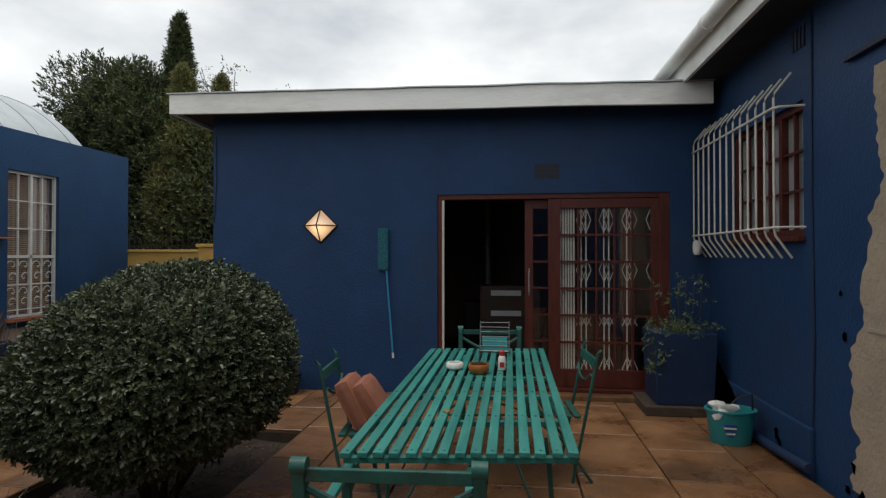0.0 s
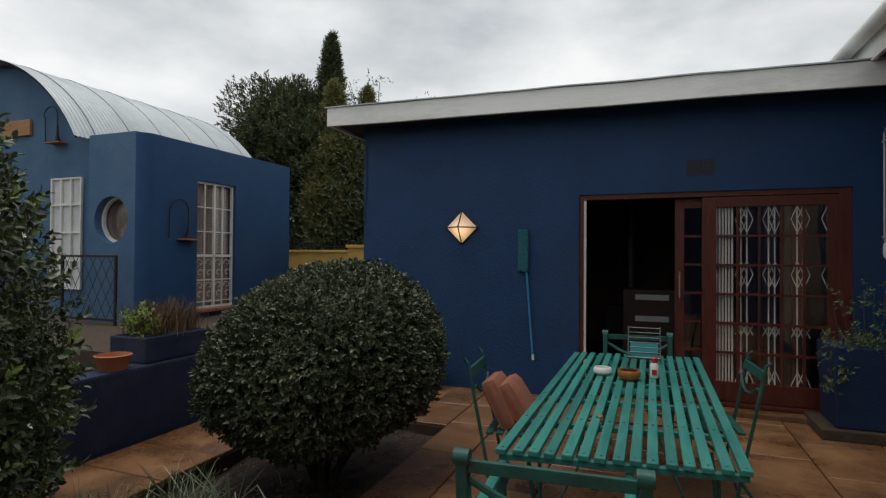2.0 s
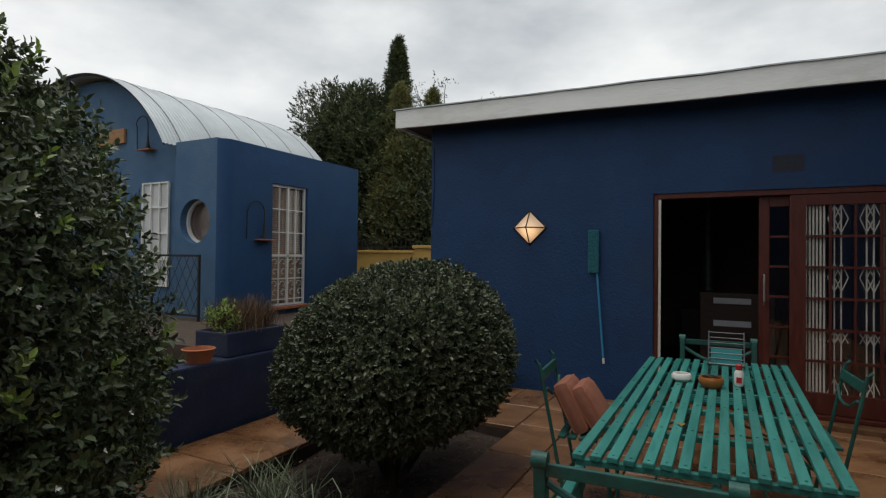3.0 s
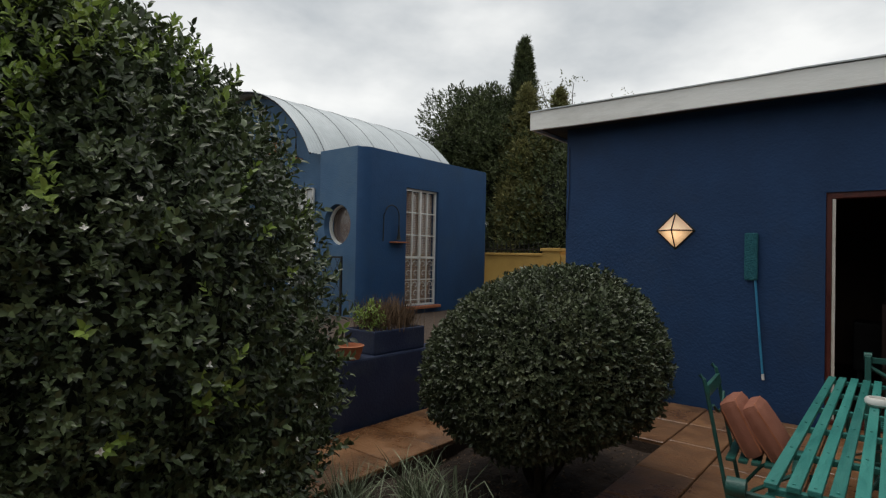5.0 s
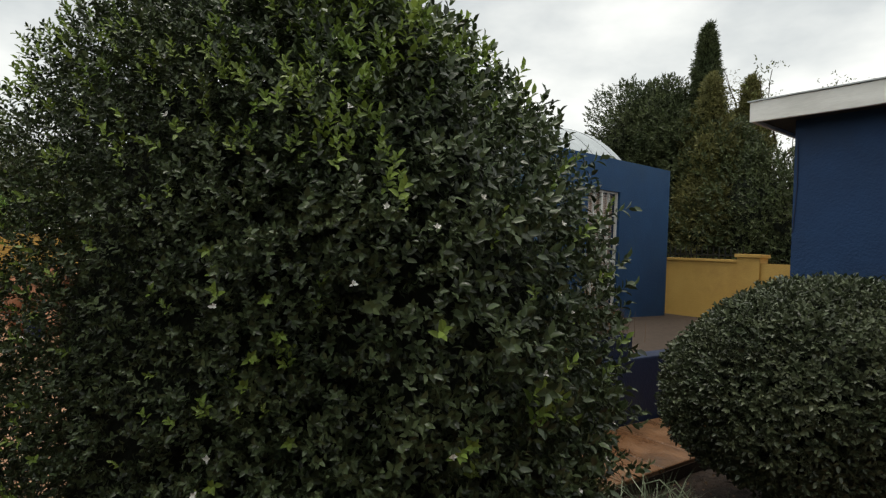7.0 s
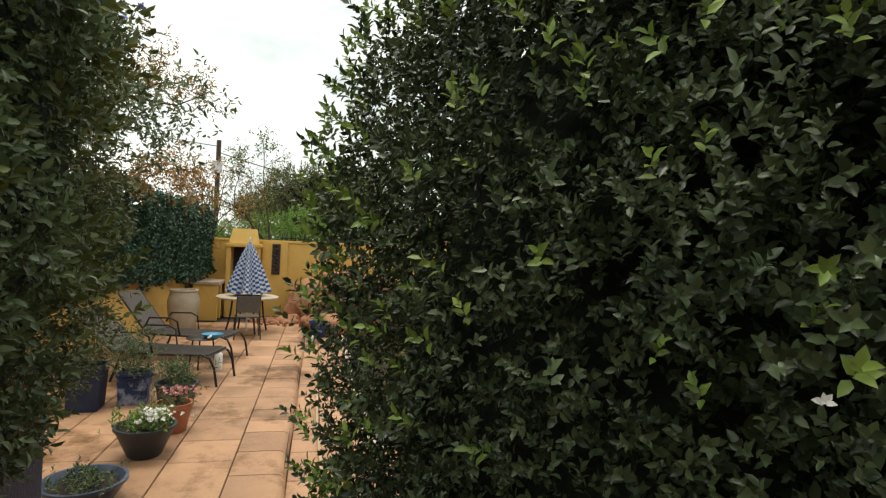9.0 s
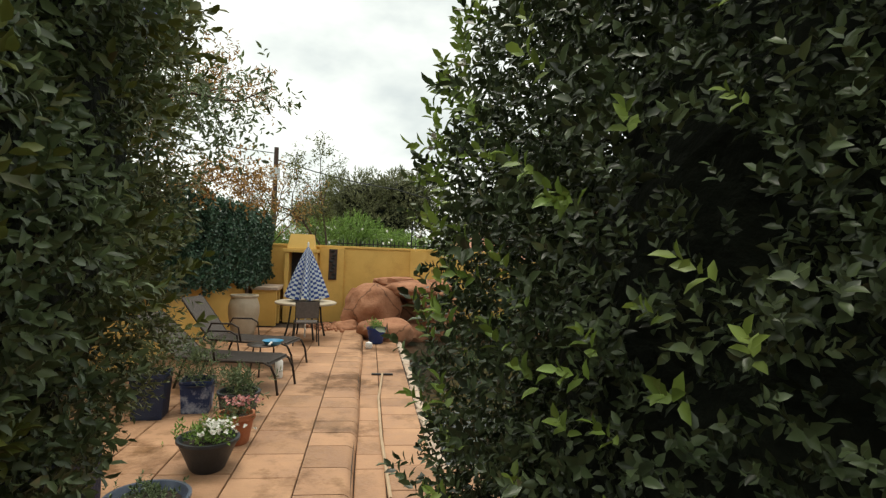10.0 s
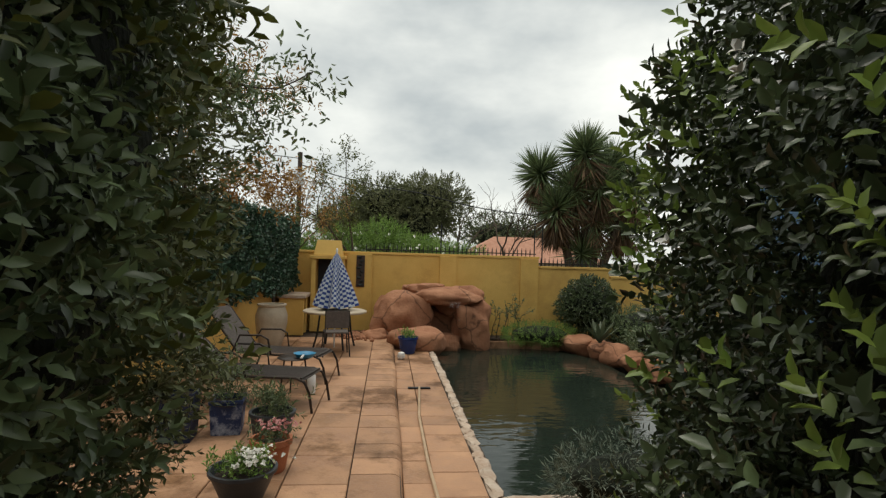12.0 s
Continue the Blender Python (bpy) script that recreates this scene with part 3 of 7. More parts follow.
bmesh.ops.subdivide_edges(bm, edges=[e for e in bm.edges if e.calc_length() > 1], cuts=24)
for v in bm.verts:
    v.co.z += -0.012 * (v.co.x + 0.9) + 0.008 * noise.noise(Vector((v.co.x * 0.9, 0, 0)))
    if v.co.z > 3.15:
        v.co.z += 0.010 * noise.noise(Vector((v.co.x * 1.7, 5, 0)))
box(bm, -3.74, -3.70, 5.564, 10.2, 3.085, 3.305, 0.006)
setting("fascia", bm, WHITE, "weathered white timber fascia board", "fascia")
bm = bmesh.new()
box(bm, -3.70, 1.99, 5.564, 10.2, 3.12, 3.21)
setting("roof_slab", bm, SOFFIT, "dark flat roof, soffit shade put into its colour", "roof")
# thin metal lip that overhangs the fascia
bm = bmesh.new()
box(bm, -3.76, 2.0, 5.50, 5.70, 3.268, 3.280)
bmesh.ops.subdivide_edges(bm, edges=[e for e in bm.edges if e.calc_length() > 1], cuts=24)
for v in bm.verts:
    v.co.z += -0.012 * (v.co.x + 0.9) + 0.012 * noise.noise(Vector((v.co.x * 1.7, 5, 0)))
setting("roof_lip", bm, ROOF_METAL, "pale sheet metal roof edge", "roof edge")

# dim room behind the door
bm = bmesh.new()
box(bm, -3.2, 2.0, 6.12, 9.8, -0.3, 0.05)
setting("floor_room", bm, WOOD_DARK, "dark floor of the dim room", "floor")
bm = bmesh.new()
box(bm, -3.2, 2.2, 9.8, 9.95, 0.05, 3.0)
box(bm, 2.0, 2.2, 6.12, 9.8, 0.05, 3.0)
setting("wall_room", bm, INTERIOR, "dim brown inner wall", "wall")
bm = bmesh.new()
box(bm, -3.2, 2.0, 6.12, 9.8, 2.6, 2.7)
setting("ceiling", bm, INTERIOR, "dim ceiling of the room", "ceiling")

# ---- taller building with the barred window ----
bm = bmesh.new()
W2 = 2.08
PLINTH_END = 3.93
pierced(bm, "y", (-4.0, 4.06, 5.36, 9.0), (-0.3, 1.66, 2.63, 3.5), [(1, 1)], W2, W2 + 0.22)
box(bm, W2 - 0.035, W2 + 0.001, PLINTH_END, 5.89, -0.1, 0.33, 0.012)
setting("wall_side", bm, BLUE, "dark blue plaster side wall with thicker base", "wall")
bm = bmesh.new()
box(bm, 1.70, 1.735, -4.0, 9.0, 3.22, 3.45, 0.006)
setting("side_fascia", bm, WHITE, "white painted eaves board", "fascia")
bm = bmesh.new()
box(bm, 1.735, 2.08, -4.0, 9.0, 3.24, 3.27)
setting("side_soffit", bm, SOFFIT, "boarded soffit with eaves shade in its colour", "soffit")
bm = bmesh.new()
for y in range(-4, 9):
    tube(bm, [(1.635, y, 3.44), (1.635, y + 1, 3.44)], 0.065, 14)
for y in (0.2, 2.4, 4.6, 6.8):
    tube(bm, [(1.635, y, 3.44), (1.635, y + 0.07, 3.44)], 0.074, 14)
setting("gutter", bm, WHITE, "grey white round rain gutter", "gutter", True)
bm = bmesh.new()
v = [bm.verts.new(p) for p in ((1.58, -4, 3.47), (1.58, 9, 3.47), (4.5, 9, 4.6), (4.5, -4, 4.6))]
bm.faces.new(v)
bmesh.ops.solidify(bm, geom=bm.faces[:], thickness=0.04)
setting("side_roof", bm, ROOF_METAL, "grey pitched sheet roof", "roof")
# unseen wall added to close the patio, which it also darkens
bm = bmesh.new()
box(bm, -1.6, 2.08, -4.2, -4.0, -0.3, 3.0)
setting("wall_south", bm, BLUE, "added unseen blue wall closing the patio", "wall")
# bare plaster where the paint has come off
bm = bmesh.new()
pts = []
for i in range(121):
    z = 0.10 + 2.5 * i / 120
    pts.append((3.42 + 0.10 * math.sin(z * 2.2 + 0.4) + 0.11 * noise.noise(Vector((z * 4, 0, 0))) + 0.07 * noise.noise(Vector((z * 13, 3, 0))) - (0.22 if z > 1.75 else 0.0) * min(1, (z - 1.75) * 8 if z > 1.75 else 0) * 0.4, z))
loop = [bm.verts.new((W2 - 0.004, y, z)) for y, z in pts] + [bm.verts.new((W2 - 0.004, 1.2, z)) for y, z in reversed(pts)]
for i in range(120):
    bm.faces.new((loop[i], loop[i + 1], loop[240 - i], loop[241 - i]))
box(bm, W2 - 0.012, W2 - 0.004, 1.2, 3.36, 1.08, 1.10)
setting("bare_plaster_patch", bm, PLASTER, "raw tan plaster patch where blue paint peeled", "plaster patch")

# ---- pavilion with the barrel roof ----
PX, PY0, PY1 = -6.55, 5.37, 8.7
bm = bmesh.new()
pierced(bm, "y", (PY0 + 0.16, 6.32, 7.14, PY1 - 0.16), (0.55, 0.68, 2.66, 3.2), [(1, 1)], PX - 0.2, PX)
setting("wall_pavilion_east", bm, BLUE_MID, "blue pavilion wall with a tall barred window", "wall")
# front wall of the block, pierced by a round window
bm = bmesh.new()
rc, rr, seg = (-7.17, 2.0), 0.33, 32
x0, x1, z0, z1 = -7.62, PX - 0.16, 0.55, 3.2
for y in (PY0, PY0 + 0.2):
    ring = [bm.verts.new((rc[0] + rr * math.cos(2 * math.pi * j / seg), y, rc[1] + rr * math.sin(2 * math.pi * j / seg))) for j in range(seg)]
    outer = []
    for j in range(seg):
        c, s = math.cos(2 * math.pi * j / seg), math.sin(2 * math.pi * j / seg)
        t = min((x1 - rc[0]) / c if c > 1e-6 else 1e9, (x0 - rc[0]) / c if c < -1e-6 else 1e9, (z1 - rc[1]) / s if s > 1e-6 else 1e9, (z0 - rc[1]) / s if s < -1e-6 else 1e9)
        outer.append(bm.verts.new((rc[0] + t * c, y, rc[1] + t * s)))
    for j in range(seg):
        k = (j + 1) % seg
        bm.faces.new((ring[j], ring[k], outer[k], outer[j]))
    for cx, cz in ((x0, z0), (x1, z0), (x1, z1), (x0, z1)):
        near = sorted(outer, key=lambda q: (q.co.x - cx) ** 2 + (q.co.z - cz) ** 2)
        a = [q for q in near[:4] if abs(q.co.x - cx) < 1e-4][:1]
        b = [q for q in near[:4] if abs(q.co.z - cz) < 1e-4][:1]
        if a and b and a[0] is not b[0]:
            bm.faces.new((a[0], bm.verts.new((cx, y, cz)), b[0]))
    if y == PY0:
        first = ring
    else:
        for j in range(seg):
            k = (j + 1) % seg
            bm.faces.new((first[j], first[k], ring[k], ring[j]))
box(bm, x0, x1, PY0 + 0.002, PY0 + 0.198, z1 - 0.001, z1 + 0.02)
setting("wall_pavilion_front", bm, BLUE_LIT, "blue wall lightened as if lit, pierced by a round window", "wall")
bm = bmesh.new()
for cy, a0 in ((PY0 + 0.16, -90), (PY1 - 0.16, 0)):
    arc = [(PX - 0.16 + 0.16 * math.cos(radians(a0 + 9 * k)), cy + 0.16 * math.sin(radians(a0 + 9 * k))) for k in range(11)] + [(PX - 0.2, cy)]
    lo, hi = ([bm.verts.new((x, y, z)) for x, y in arc] for z in (0.55, 3.2))
    bm.faces.new(hi)
    for k in range(len(arc)):
        q = (k + 1) % len(arc)
        bm.faces.new((lo[k], lo[q], hi[q], hi[k]))
setting("wall_pavilion_corner", bm, BLUE_MID, "rounded plaster corners of the blue pavilion", "wall", True)
AX, AR, ZC = -10.5, 2.93, 1.76  # vault axis, radius and height of its centre
bm = bmesh.new()
gx = np.linspace(-12.6, -7.62, 41)
for y in (5.72, 5.92):
    lo = [bm.verts.new((x, y, 0.55)) for x in gx]
    hi = [bm.verts.new((x, y, ZC + math.sqrt(max(0, (AR - 0.06) ** 2 - (x - AX) ** 2)))) for x in gx]
    for i in range(40):
        mx = (gx[i] + gx[i + 1]) / 2
        bm.faces.new((lo[i], lo[i + 1], hi[i + 1], hi[i]))
setting("wall_gable", bm, BLUE_LIT, "arched pavilion gable wall, its blue lightened as if lit", "wall")
# corrugated vault
bm = bmesh.new()
A0 = math.asin(2.52 / AR)
na, ny = 44, 330
rows = []
for i in range(na + 1):
    a = -A0 + 2 * A0 * i / na
    rows.append([bm.verts.new((AX + (AR + 0.008 * math.sin(2 * math.pi * j / 5.5)) * math.sin(a), 5.40 + 4.15 * j / ny, ZC + (AR + 0.008 * math.sin(2 * math.pi * j / 5.5)) * math.cos(a))) for j in range(ny + 1)])
for i in range(na):
    for j in range(ny):
        bm.faces.new((rows[i][j], rows[i + 1][j], rows[i + 1][j + 1], rows[i][j + 1]))
roof = setting("vault_roof", bm, ROOF_METAL, "pale corrugated iron barrel roof", "roof", True)
for k in range(6):
    bm = bmesh.new()
    y = 5.75 + 0.70 * k
    tube(bm, [(AX + (AR + 0.012) * math.sin(a), y, ZC + (AR + 0.012) * math.cos(a)) for a in np.linspace(-A0, A0, 30)], 0.004, 5)
    part("roof_seam", bm, SOFFIT, roof, "dark lapped seam")
# thin dark tube stands in for the shadow line under the gable edge
bm = bmesh.new()
tube(bm, [(AX + (AR - 0.025) * math.sin(a), 5.44, ZC + (AR - 0.025) * math.cos(a)) for a in np.linspace(-A0, A0, 40)], 0.018, 6)
part("roof_rib", bm, SOFFIT, roof, "thin dark rib drawing the shade under the roof edge")

# raised terrace before the pavilion and its low wall
bm = bmesh.new()
box(bm, -4.16, -3.95, 0.9, 5.9, -0.3, 0.60, 0.02)
setting("low_wall", bm, NAVY, "dark navy low retaining wall", "low wall")
bm = bmesh.new()
box(bm, -12.3, -4.16, 3.7, 9.4, -1.2, 0.55)
box(bm, -4.16, -3.95, 5.9, 9.4, -1.2, 0.55)
setting("pavilion_terrace", bm, GROUT, "raised terrace in front of the pavilion", "terrace")

# ---- boundary walls ----
bm = bmesh.new()
box(bm, -9.0, -5.47, 9.0, 9.2, -0.5, 1.57)
box(bm, -9.0, -5.47, 8.97, 9.23, 1.572, 1.62, 0.008)
box(bm, -5.47, -5.10, 8.95, 9.25, -0.5, 1.66)
box(bm, -5.50, -5.07, 8.92, 9.28, 1.662, 1.72, 0.008)
box(bm, -5.10, -3.43, 9.0, 9.2, -0.5, 1.57)
setting("wall_yellow_north", bm, YELLOW, "yellow plastered garden wall with coping", "garden wall")
FX = -15.95
bm = bmesh.new()
box(bm, FX - 0.2, FX, -3.6, 2.65, -0.6, 1.50)
box(bm, FX - 0.23, FX + 0.03, -3.6, 2.68, 1.502, 1.56, 0.01)
box(bm, FX - 0.2, FX, 2.65, 4.5, -0.6, 1.27)
box(bm, FX - 0.23, FX + 0.03, 2.68, 4.53, 1.272, 1.33, 0.01)
box(bm, FX - 0.2, FX, 4.5, 9.0, -0.6, 1.06)
box(bm, FX - 0.23, FX + 0.03, 4.53, 9.0, 1.062, 1.12, 0.01)
west = setting("wall_yellow_west", bm, YELLOW, "yellow garden wall with pilasters, stepping down", "garden wall")
for y0, y1 in ((-2.05, -1.45), (0.19, 0.60), (2.20, 2.65)):
    part("pilaster", bx(FX + 0.001, FX + 0.06, y0, y1, -0.6, 1.50, bevel=0.006), YELLOW, west)
bm = bmesh.new()
SW = Matrix.Translation((-16.0, -3.35, 0)) @ Matrix.Rotation(math.atan2(-1.7, 11.2), 4, "Z")
box(bm, 0, 12.5, -0.2, 0, -0.6, 1.45, 0, SW)
box(bm, 0, 12.5, -0.23, 0.03, 1.452, 1.51, 0, SW)
setting("wall_yellow_south", bm, YELLOW, "yellow boundary wall hung with ivy", "garden wall")

# ---- pool ----
def pool_outline():
    pts = [(-6.95, -0.085), (-9.0, -0.085), (-11.5, -0.085), (-13.9, -0.06), (-14.7, 0.1), (-15.0, 1.0), (-15.0, 2.0), (-14.6, 2.9), (-13.6, 3.3), (-12.4, 3.3), (-11.0, 3.5), (-9.4, 3.7), (-8.0, 3.4), (-7.2, 2.7), (-6.95, 1.8)]
    return pts


bm = bmesh.new()
f = bm.faces.new([bm.verts.new((x, y, -0.56)) for x, y in pool_outline()])
bmesh.ops.triangulate(bm, faces=[f])
tagged(part("pool_water", bm, WATER), "dark green rippled pool water", "water", "", "structure")
bm = bmesh.new()
box(bm, -15.9, -4.35, 3.9, 9.0, -1.2, -0.45)
box(bm, -15.9, -15.0, -0.085, 3.9, -1.2, -0.40)
setting("far_bed", bm, SOIL, "planted soil bed behind the pool", "soil")


# ---- hedges and bushes ----
def hedge(name, label, centre, radii, power, n, n_young, leaf, leaf_mat, seed, depth=0.22, bumps=0.14, young=LEAF_YOUNG, slim=1.0, taper=0.0, taper_back=None, tuck=0.0, bscale=1.6, skew=0.0):
    rng = np.random.default_rng(seed)
    base = thing(name, label, "hedge", Matrix.Translation((centre[0], centre[1], -0.1)))
    c = (0, 0, centre[2] + 0.1)
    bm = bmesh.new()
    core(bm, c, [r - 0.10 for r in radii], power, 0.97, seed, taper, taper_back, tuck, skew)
    part("twig_core", bm, CORE_DARK, base, "dark solid core standing in for inner shade")
    bm = bmesh.new()
    for k in range(7):
        a = k * 0.9
        tube(bm, [(0.25 * math.cos(a), 0.35 * math.sin(a), 0), (0.35 * math.cos(a), 0.45 * math.sin(a), 0.5), (0.4 * math.cos(a), 0.5 * math.sin(a), 1.2)], 0.03, 6, 0.015)
    part("stem_cluster", bm, BARK, base, "woody stems")
    p, nm = shell(n, c, radii, power, rng, seed, depth, bumps, bscale, taper=taper, taper_back=taper_back, tuck=tuck, skew=skew)
    p += nm * (np.minimum(rng.exponential(0.022, len(p)), 0.07) * (rng.random(len(p)) < 0.4))[:, None]
    d = nm + rng.normal(size=nm.shape) * 0.55 + np.array((0, 0, 0.35))
    fine = p[:, 0] < -0.40 + 0.25 * (rng.random(len(p)) - 0.5)
    scatter("foliage", sprig(7, 1.2, 1.5, slim, rng), p[~fine], d[~fine], leaf * rng.uniform(0.65, 1.25, (~fine).sum()), leaf_mat, base, rng)
    p, d = np.repeat(p[fine], 2, 0), np.repeat(d[fine], 2, 0)
    scatter("fine_foliage", sprig(7, 1.1, 2.0, 0.8, rng, (FAR_V, FAR_F)), p + rng.normal(size=p.shape) * 0.03, d + rng.normal(size=d.shape) * 0.4, leaf * 0.66 * rng.uniform(0.65, 1.25, len(p)), LEAF_FINE, base, rng, "finer yellowish olive leaves")
    if n_young:
        p, nm = shell(n_young * 5, c, radii, power, rng, seed, 0.02, bumps, bscale, taper=taper, taper_back=taper_back, tuck=tuck, skew=skew)
        keep = np.array([noise.noise(Vector(q) * 2.6 + Vector((seed * 2, 9, 0))) - (0.22 if q[2] < 1.15 else 0) for q in p]) > 0.17
        p, nm = p[keep][:n_young], nm[keep][:n_young]
        d = nm * 0.9 + rng.normal(size=nm.shape) * 0.4 + np.array((0, 0, 0.75))
        scatter("young_growth", sprig(8, 1.05, 2.2, slim, rng), p + nm * 0.05, d, leaf * np.where(p[:, 1] < -0.35, 0.72, 1.0) * rng.uniform(0.8, 1.3, len(p)), young, base, rng, "bright green young shoots")
    return base, rng, c


def mound(n, rng, seed, base_r, mid, rise, depth, bumps, bscale, top_only=False):
    """Chance places on the skin of a round mound: upright flanks that draw in a little at the foot, a domed top."""
    a = rng.uniform(0, 2 * math.pi, n)
    h = rng.uniform(0.48 if top_only else 0, 1, n) * (mid + math.pi / 2)  # way up the flank, then over the dome
    t = np.clip(h - mid, 0, None)
    t = np.where(h > mid, np.arcsin(np.clip(1 - (1 - t / (math.pi / 2)) ** 1.5, 0, 1)), 0)
    foot = np.clip((mid - h) / mid, 0, 1)
    square = 1.9 + 1.1 * np.clip(-np.sin(a - 0.15), 0, 1)  # the clipped side stands straighter
    r = base_r * (1 - np.sin(t) ** square) ** (1 / square) * (1 - 0.13 * foot ** 2) * (1 - 0.28 * np.clip(np.cos(a - radians(323)), 0, 1) ** 5) * (1 - 0.02 * np.clip(np.cos(a - radians(240)), 0, 1) ** 4)
    z = np.where(h > mid, mid + rise * np.sin(t), h)
    p = np.column_stack((r * np.cos(a), r * np.sin(a), z))
    nm = np.column_stack((np.cos(t) / base_r * np.cos(a), np.cos(t) / base_r * np.sin(a), np.sin(t) / rise - 0.1 * foot))
    nm /= np.linalg.norm(nm, axis=1, keepdims=True)
    return p + nm * (lumps(p, bscale, bumps, seed) * (1 - 0.6 * np.clip(np.cos(a - radians(280)), 0, 1)) - depth * rng.random(n) ** 1.6)[:, None], nm


def size(p, leaf):
    """Leaf length: smaller towards the clipped side."""
    return leaf * (1 - 0.44 * np.clip((p @ np.array((0.25, -0.9, 0)) - 0.2) / 0.7, 0, 1))


def flowering_hedge(name, label, at, base_r, mid, rise, seed):
    """A round clipped shrub grown out into loose shoots, with young tips and white blossom."""
    rng = np.random.default_rng(seed)
    base = thing(name, label, "hedge", Matrix.Translation(at))
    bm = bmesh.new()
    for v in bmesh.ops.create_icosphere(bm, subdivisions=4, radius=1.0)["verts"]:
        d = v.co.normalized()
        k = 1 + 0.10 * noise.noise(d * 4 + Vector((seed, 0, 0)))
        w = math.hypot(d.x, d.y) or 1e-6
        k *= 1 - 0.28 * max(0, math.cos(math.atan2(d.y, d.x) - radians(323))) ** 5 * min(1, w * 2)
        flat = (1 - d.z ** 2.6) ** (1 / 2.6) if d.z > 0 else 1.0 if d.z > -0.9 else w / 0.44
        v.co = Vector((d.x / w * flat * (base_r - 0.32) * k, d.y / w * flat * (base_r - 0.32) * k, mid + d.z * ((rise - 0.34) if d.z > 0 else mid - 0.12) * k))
    part("twig_core", bm, CORE_DARK, base, "dark solid core standing in for inner shade")
    bm = bmesh.new()
    for k in range(7):
        a = k * 0.9
        tube(bm, [(0.25 * math.cos(a), 0.35 * math.sin(a), 0), (0.35 * math.cos(a), 0.45 * math.sin(a), 0.5), (0.4 * math.cos(a), 0.5 * math.sin(a), 1.2)], 0.03, 6, 0.015)
    part("stem_cluster", bm, BARK, base, "woody stems")
    form = (seed, base_r, mid, rise)
    p, nm = mound(25000, rng, *form, 0.34, 0.13, 2.8)
    d = nm + rng.normal(size=nm.shape) * 0.55 + np.array((0, 0, 0.4))
    shade = p @ np.array((0.25, -0.9, 0)) > 0.45  # the clipped side by the path: smaller leaves, set closer
    p, d = np.vstack((p, p[shade] + rng.normal(size=(shade.sum(), 3)) * 0.03)), np.vstack((d, d[shade] + rng.normal(size=(shade.sum(), 3)) * 0.4))
    scatter("foliage", sprig(7, 1.2, 1.3, 1.08, rng), p, d, size(p, 0.042) * rng.uniform(0.65, 1.15, len(p)), LEAF_HEDGE, base, rng)
    # tips that stand out from the skin
    p, nm = mound(1900, rng, *form, 0.0, 0.13, 2.8)
    p += nm * rng.uniform(0.0, 0.06, len(p))[:, None]
    d = nm * 0.9 + rng.normal(size=nm.shape) * 0.35 + np.array((0, 0, 0.55))
    scatter("outer_growth", sprig(8, 1.2, 2.0, 1.05, rng), p, d, size(p, 0.042) * rng.uniform(0.7, 1.15, len(p)), LEAF_HEDGE, base, rng)
    # young growth in drifts, thickest near the top
    p, nm = mound(5200, rng, *form, 0.0, 0.13, 2.8)
    drift = np.array([noise.noise(Vector(q) * 2.2 + Vector((seed * 2, 9, 0))) + 0.22 * (q[2] - 2.0) + 0.32 * max(0, -q[1] / 1.2) for q in p])
    keep = (drift > 0.17) | (rng.random(len(p)) < np.where(p[:, 1] < -0.4, 0.13, 0.035))
    p, nm = p[keep], nm[keep]
    d = nm * 0.9 + rng.normal(size=nm.shape) * 0.4 + np.array((0, 0, 0.7))
    scatter("young_growth", sprig(7, 1.15, 1.6, 1.0, rng), p + nm * rng.uniform(0, 0.06, len(p))[:, None], d, size(p, 0.042) * rng.uniform(0.7, 1.2, len(p)), LEAF_YOUNG, base, rng, "bright green young shoots")
    # loose upright shoots over the dome
    p, nm = mound(150, rng, *form, 0.04, 0.13, 2.8, True)
    d = nm * 0.5 + rng.normal(size=nm.shape) * 0.22 + np.array((0, 0, 1.0))
    young = np.arange(len(p)) % 3 == 0
    for k in range(len(p)):
        scatter("long_shoot", sprig(13, 1.05, 4.2, 0.95, rng), p[k:k + 1], d[k:k + 1], size(p[k:k + 1], 0.039) * rng.uniform(0.6, 1.15, 1), LEAF_YOUNG if young[k] else LEAF_HEDGE, base, rng, "loose upright leafy shoot")
    p, nm = mound(150, rng, *form, 0.0, 0.13, 2.8)
    for k in range(len(p)):
        scatter("white_flower", sprig(5, 1.25, 0.1, 1.2, rng), p[k:k + 1] + nm[k:k + 1] * 0.05, nm[k:k + 1] + np.array((0, 0, 0.4)), np.full(1, 0.016), PETAL, base, rng, "small white blossom")
    return base


flowering_hedge("tall_hedge", "tall dense dark green flowering hedge by the path", (-3.29, 0.44, -0.1), 1.295, 1.15, 1.60, 3)

LH_C, LH_R = (-3.62, -2.40, 1.98), (1.12, 0.80, 1.52)
lh, rng, c = hedge("olive_hedge", "tall olive green hedge hanging over a dark planter", LH_C, LH_R, 3.2, 17500, 600, 0.048, LEAF_LEFT, 8, 0.24, 0.12, LEAF_OLIVE, slim=0.95, tuck=0.05, bscale=2.6)

rng = np.random.default_rng(5)
DB = thing("round_bush", "clipped dome shaped dark green bush in the bed", "bush", Matrix.Translation((-2.22, 3.18, -0.1)))
bm = bmesh.new()
tips = []
for k in range(6):
    branch(bm, (0.05 * math.cos(k), 0.05 * math.sin(k), 0), (0.6 * math.cos(k * 1.05), 0.6 * math.sin(k * 1.05), 1), 0.45, 0.03, 1, rng, tips)
part("trunk", bm, BARK, DB)
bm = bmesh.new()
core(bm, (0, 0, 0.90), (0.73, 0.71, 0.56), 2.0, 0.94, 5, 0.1)
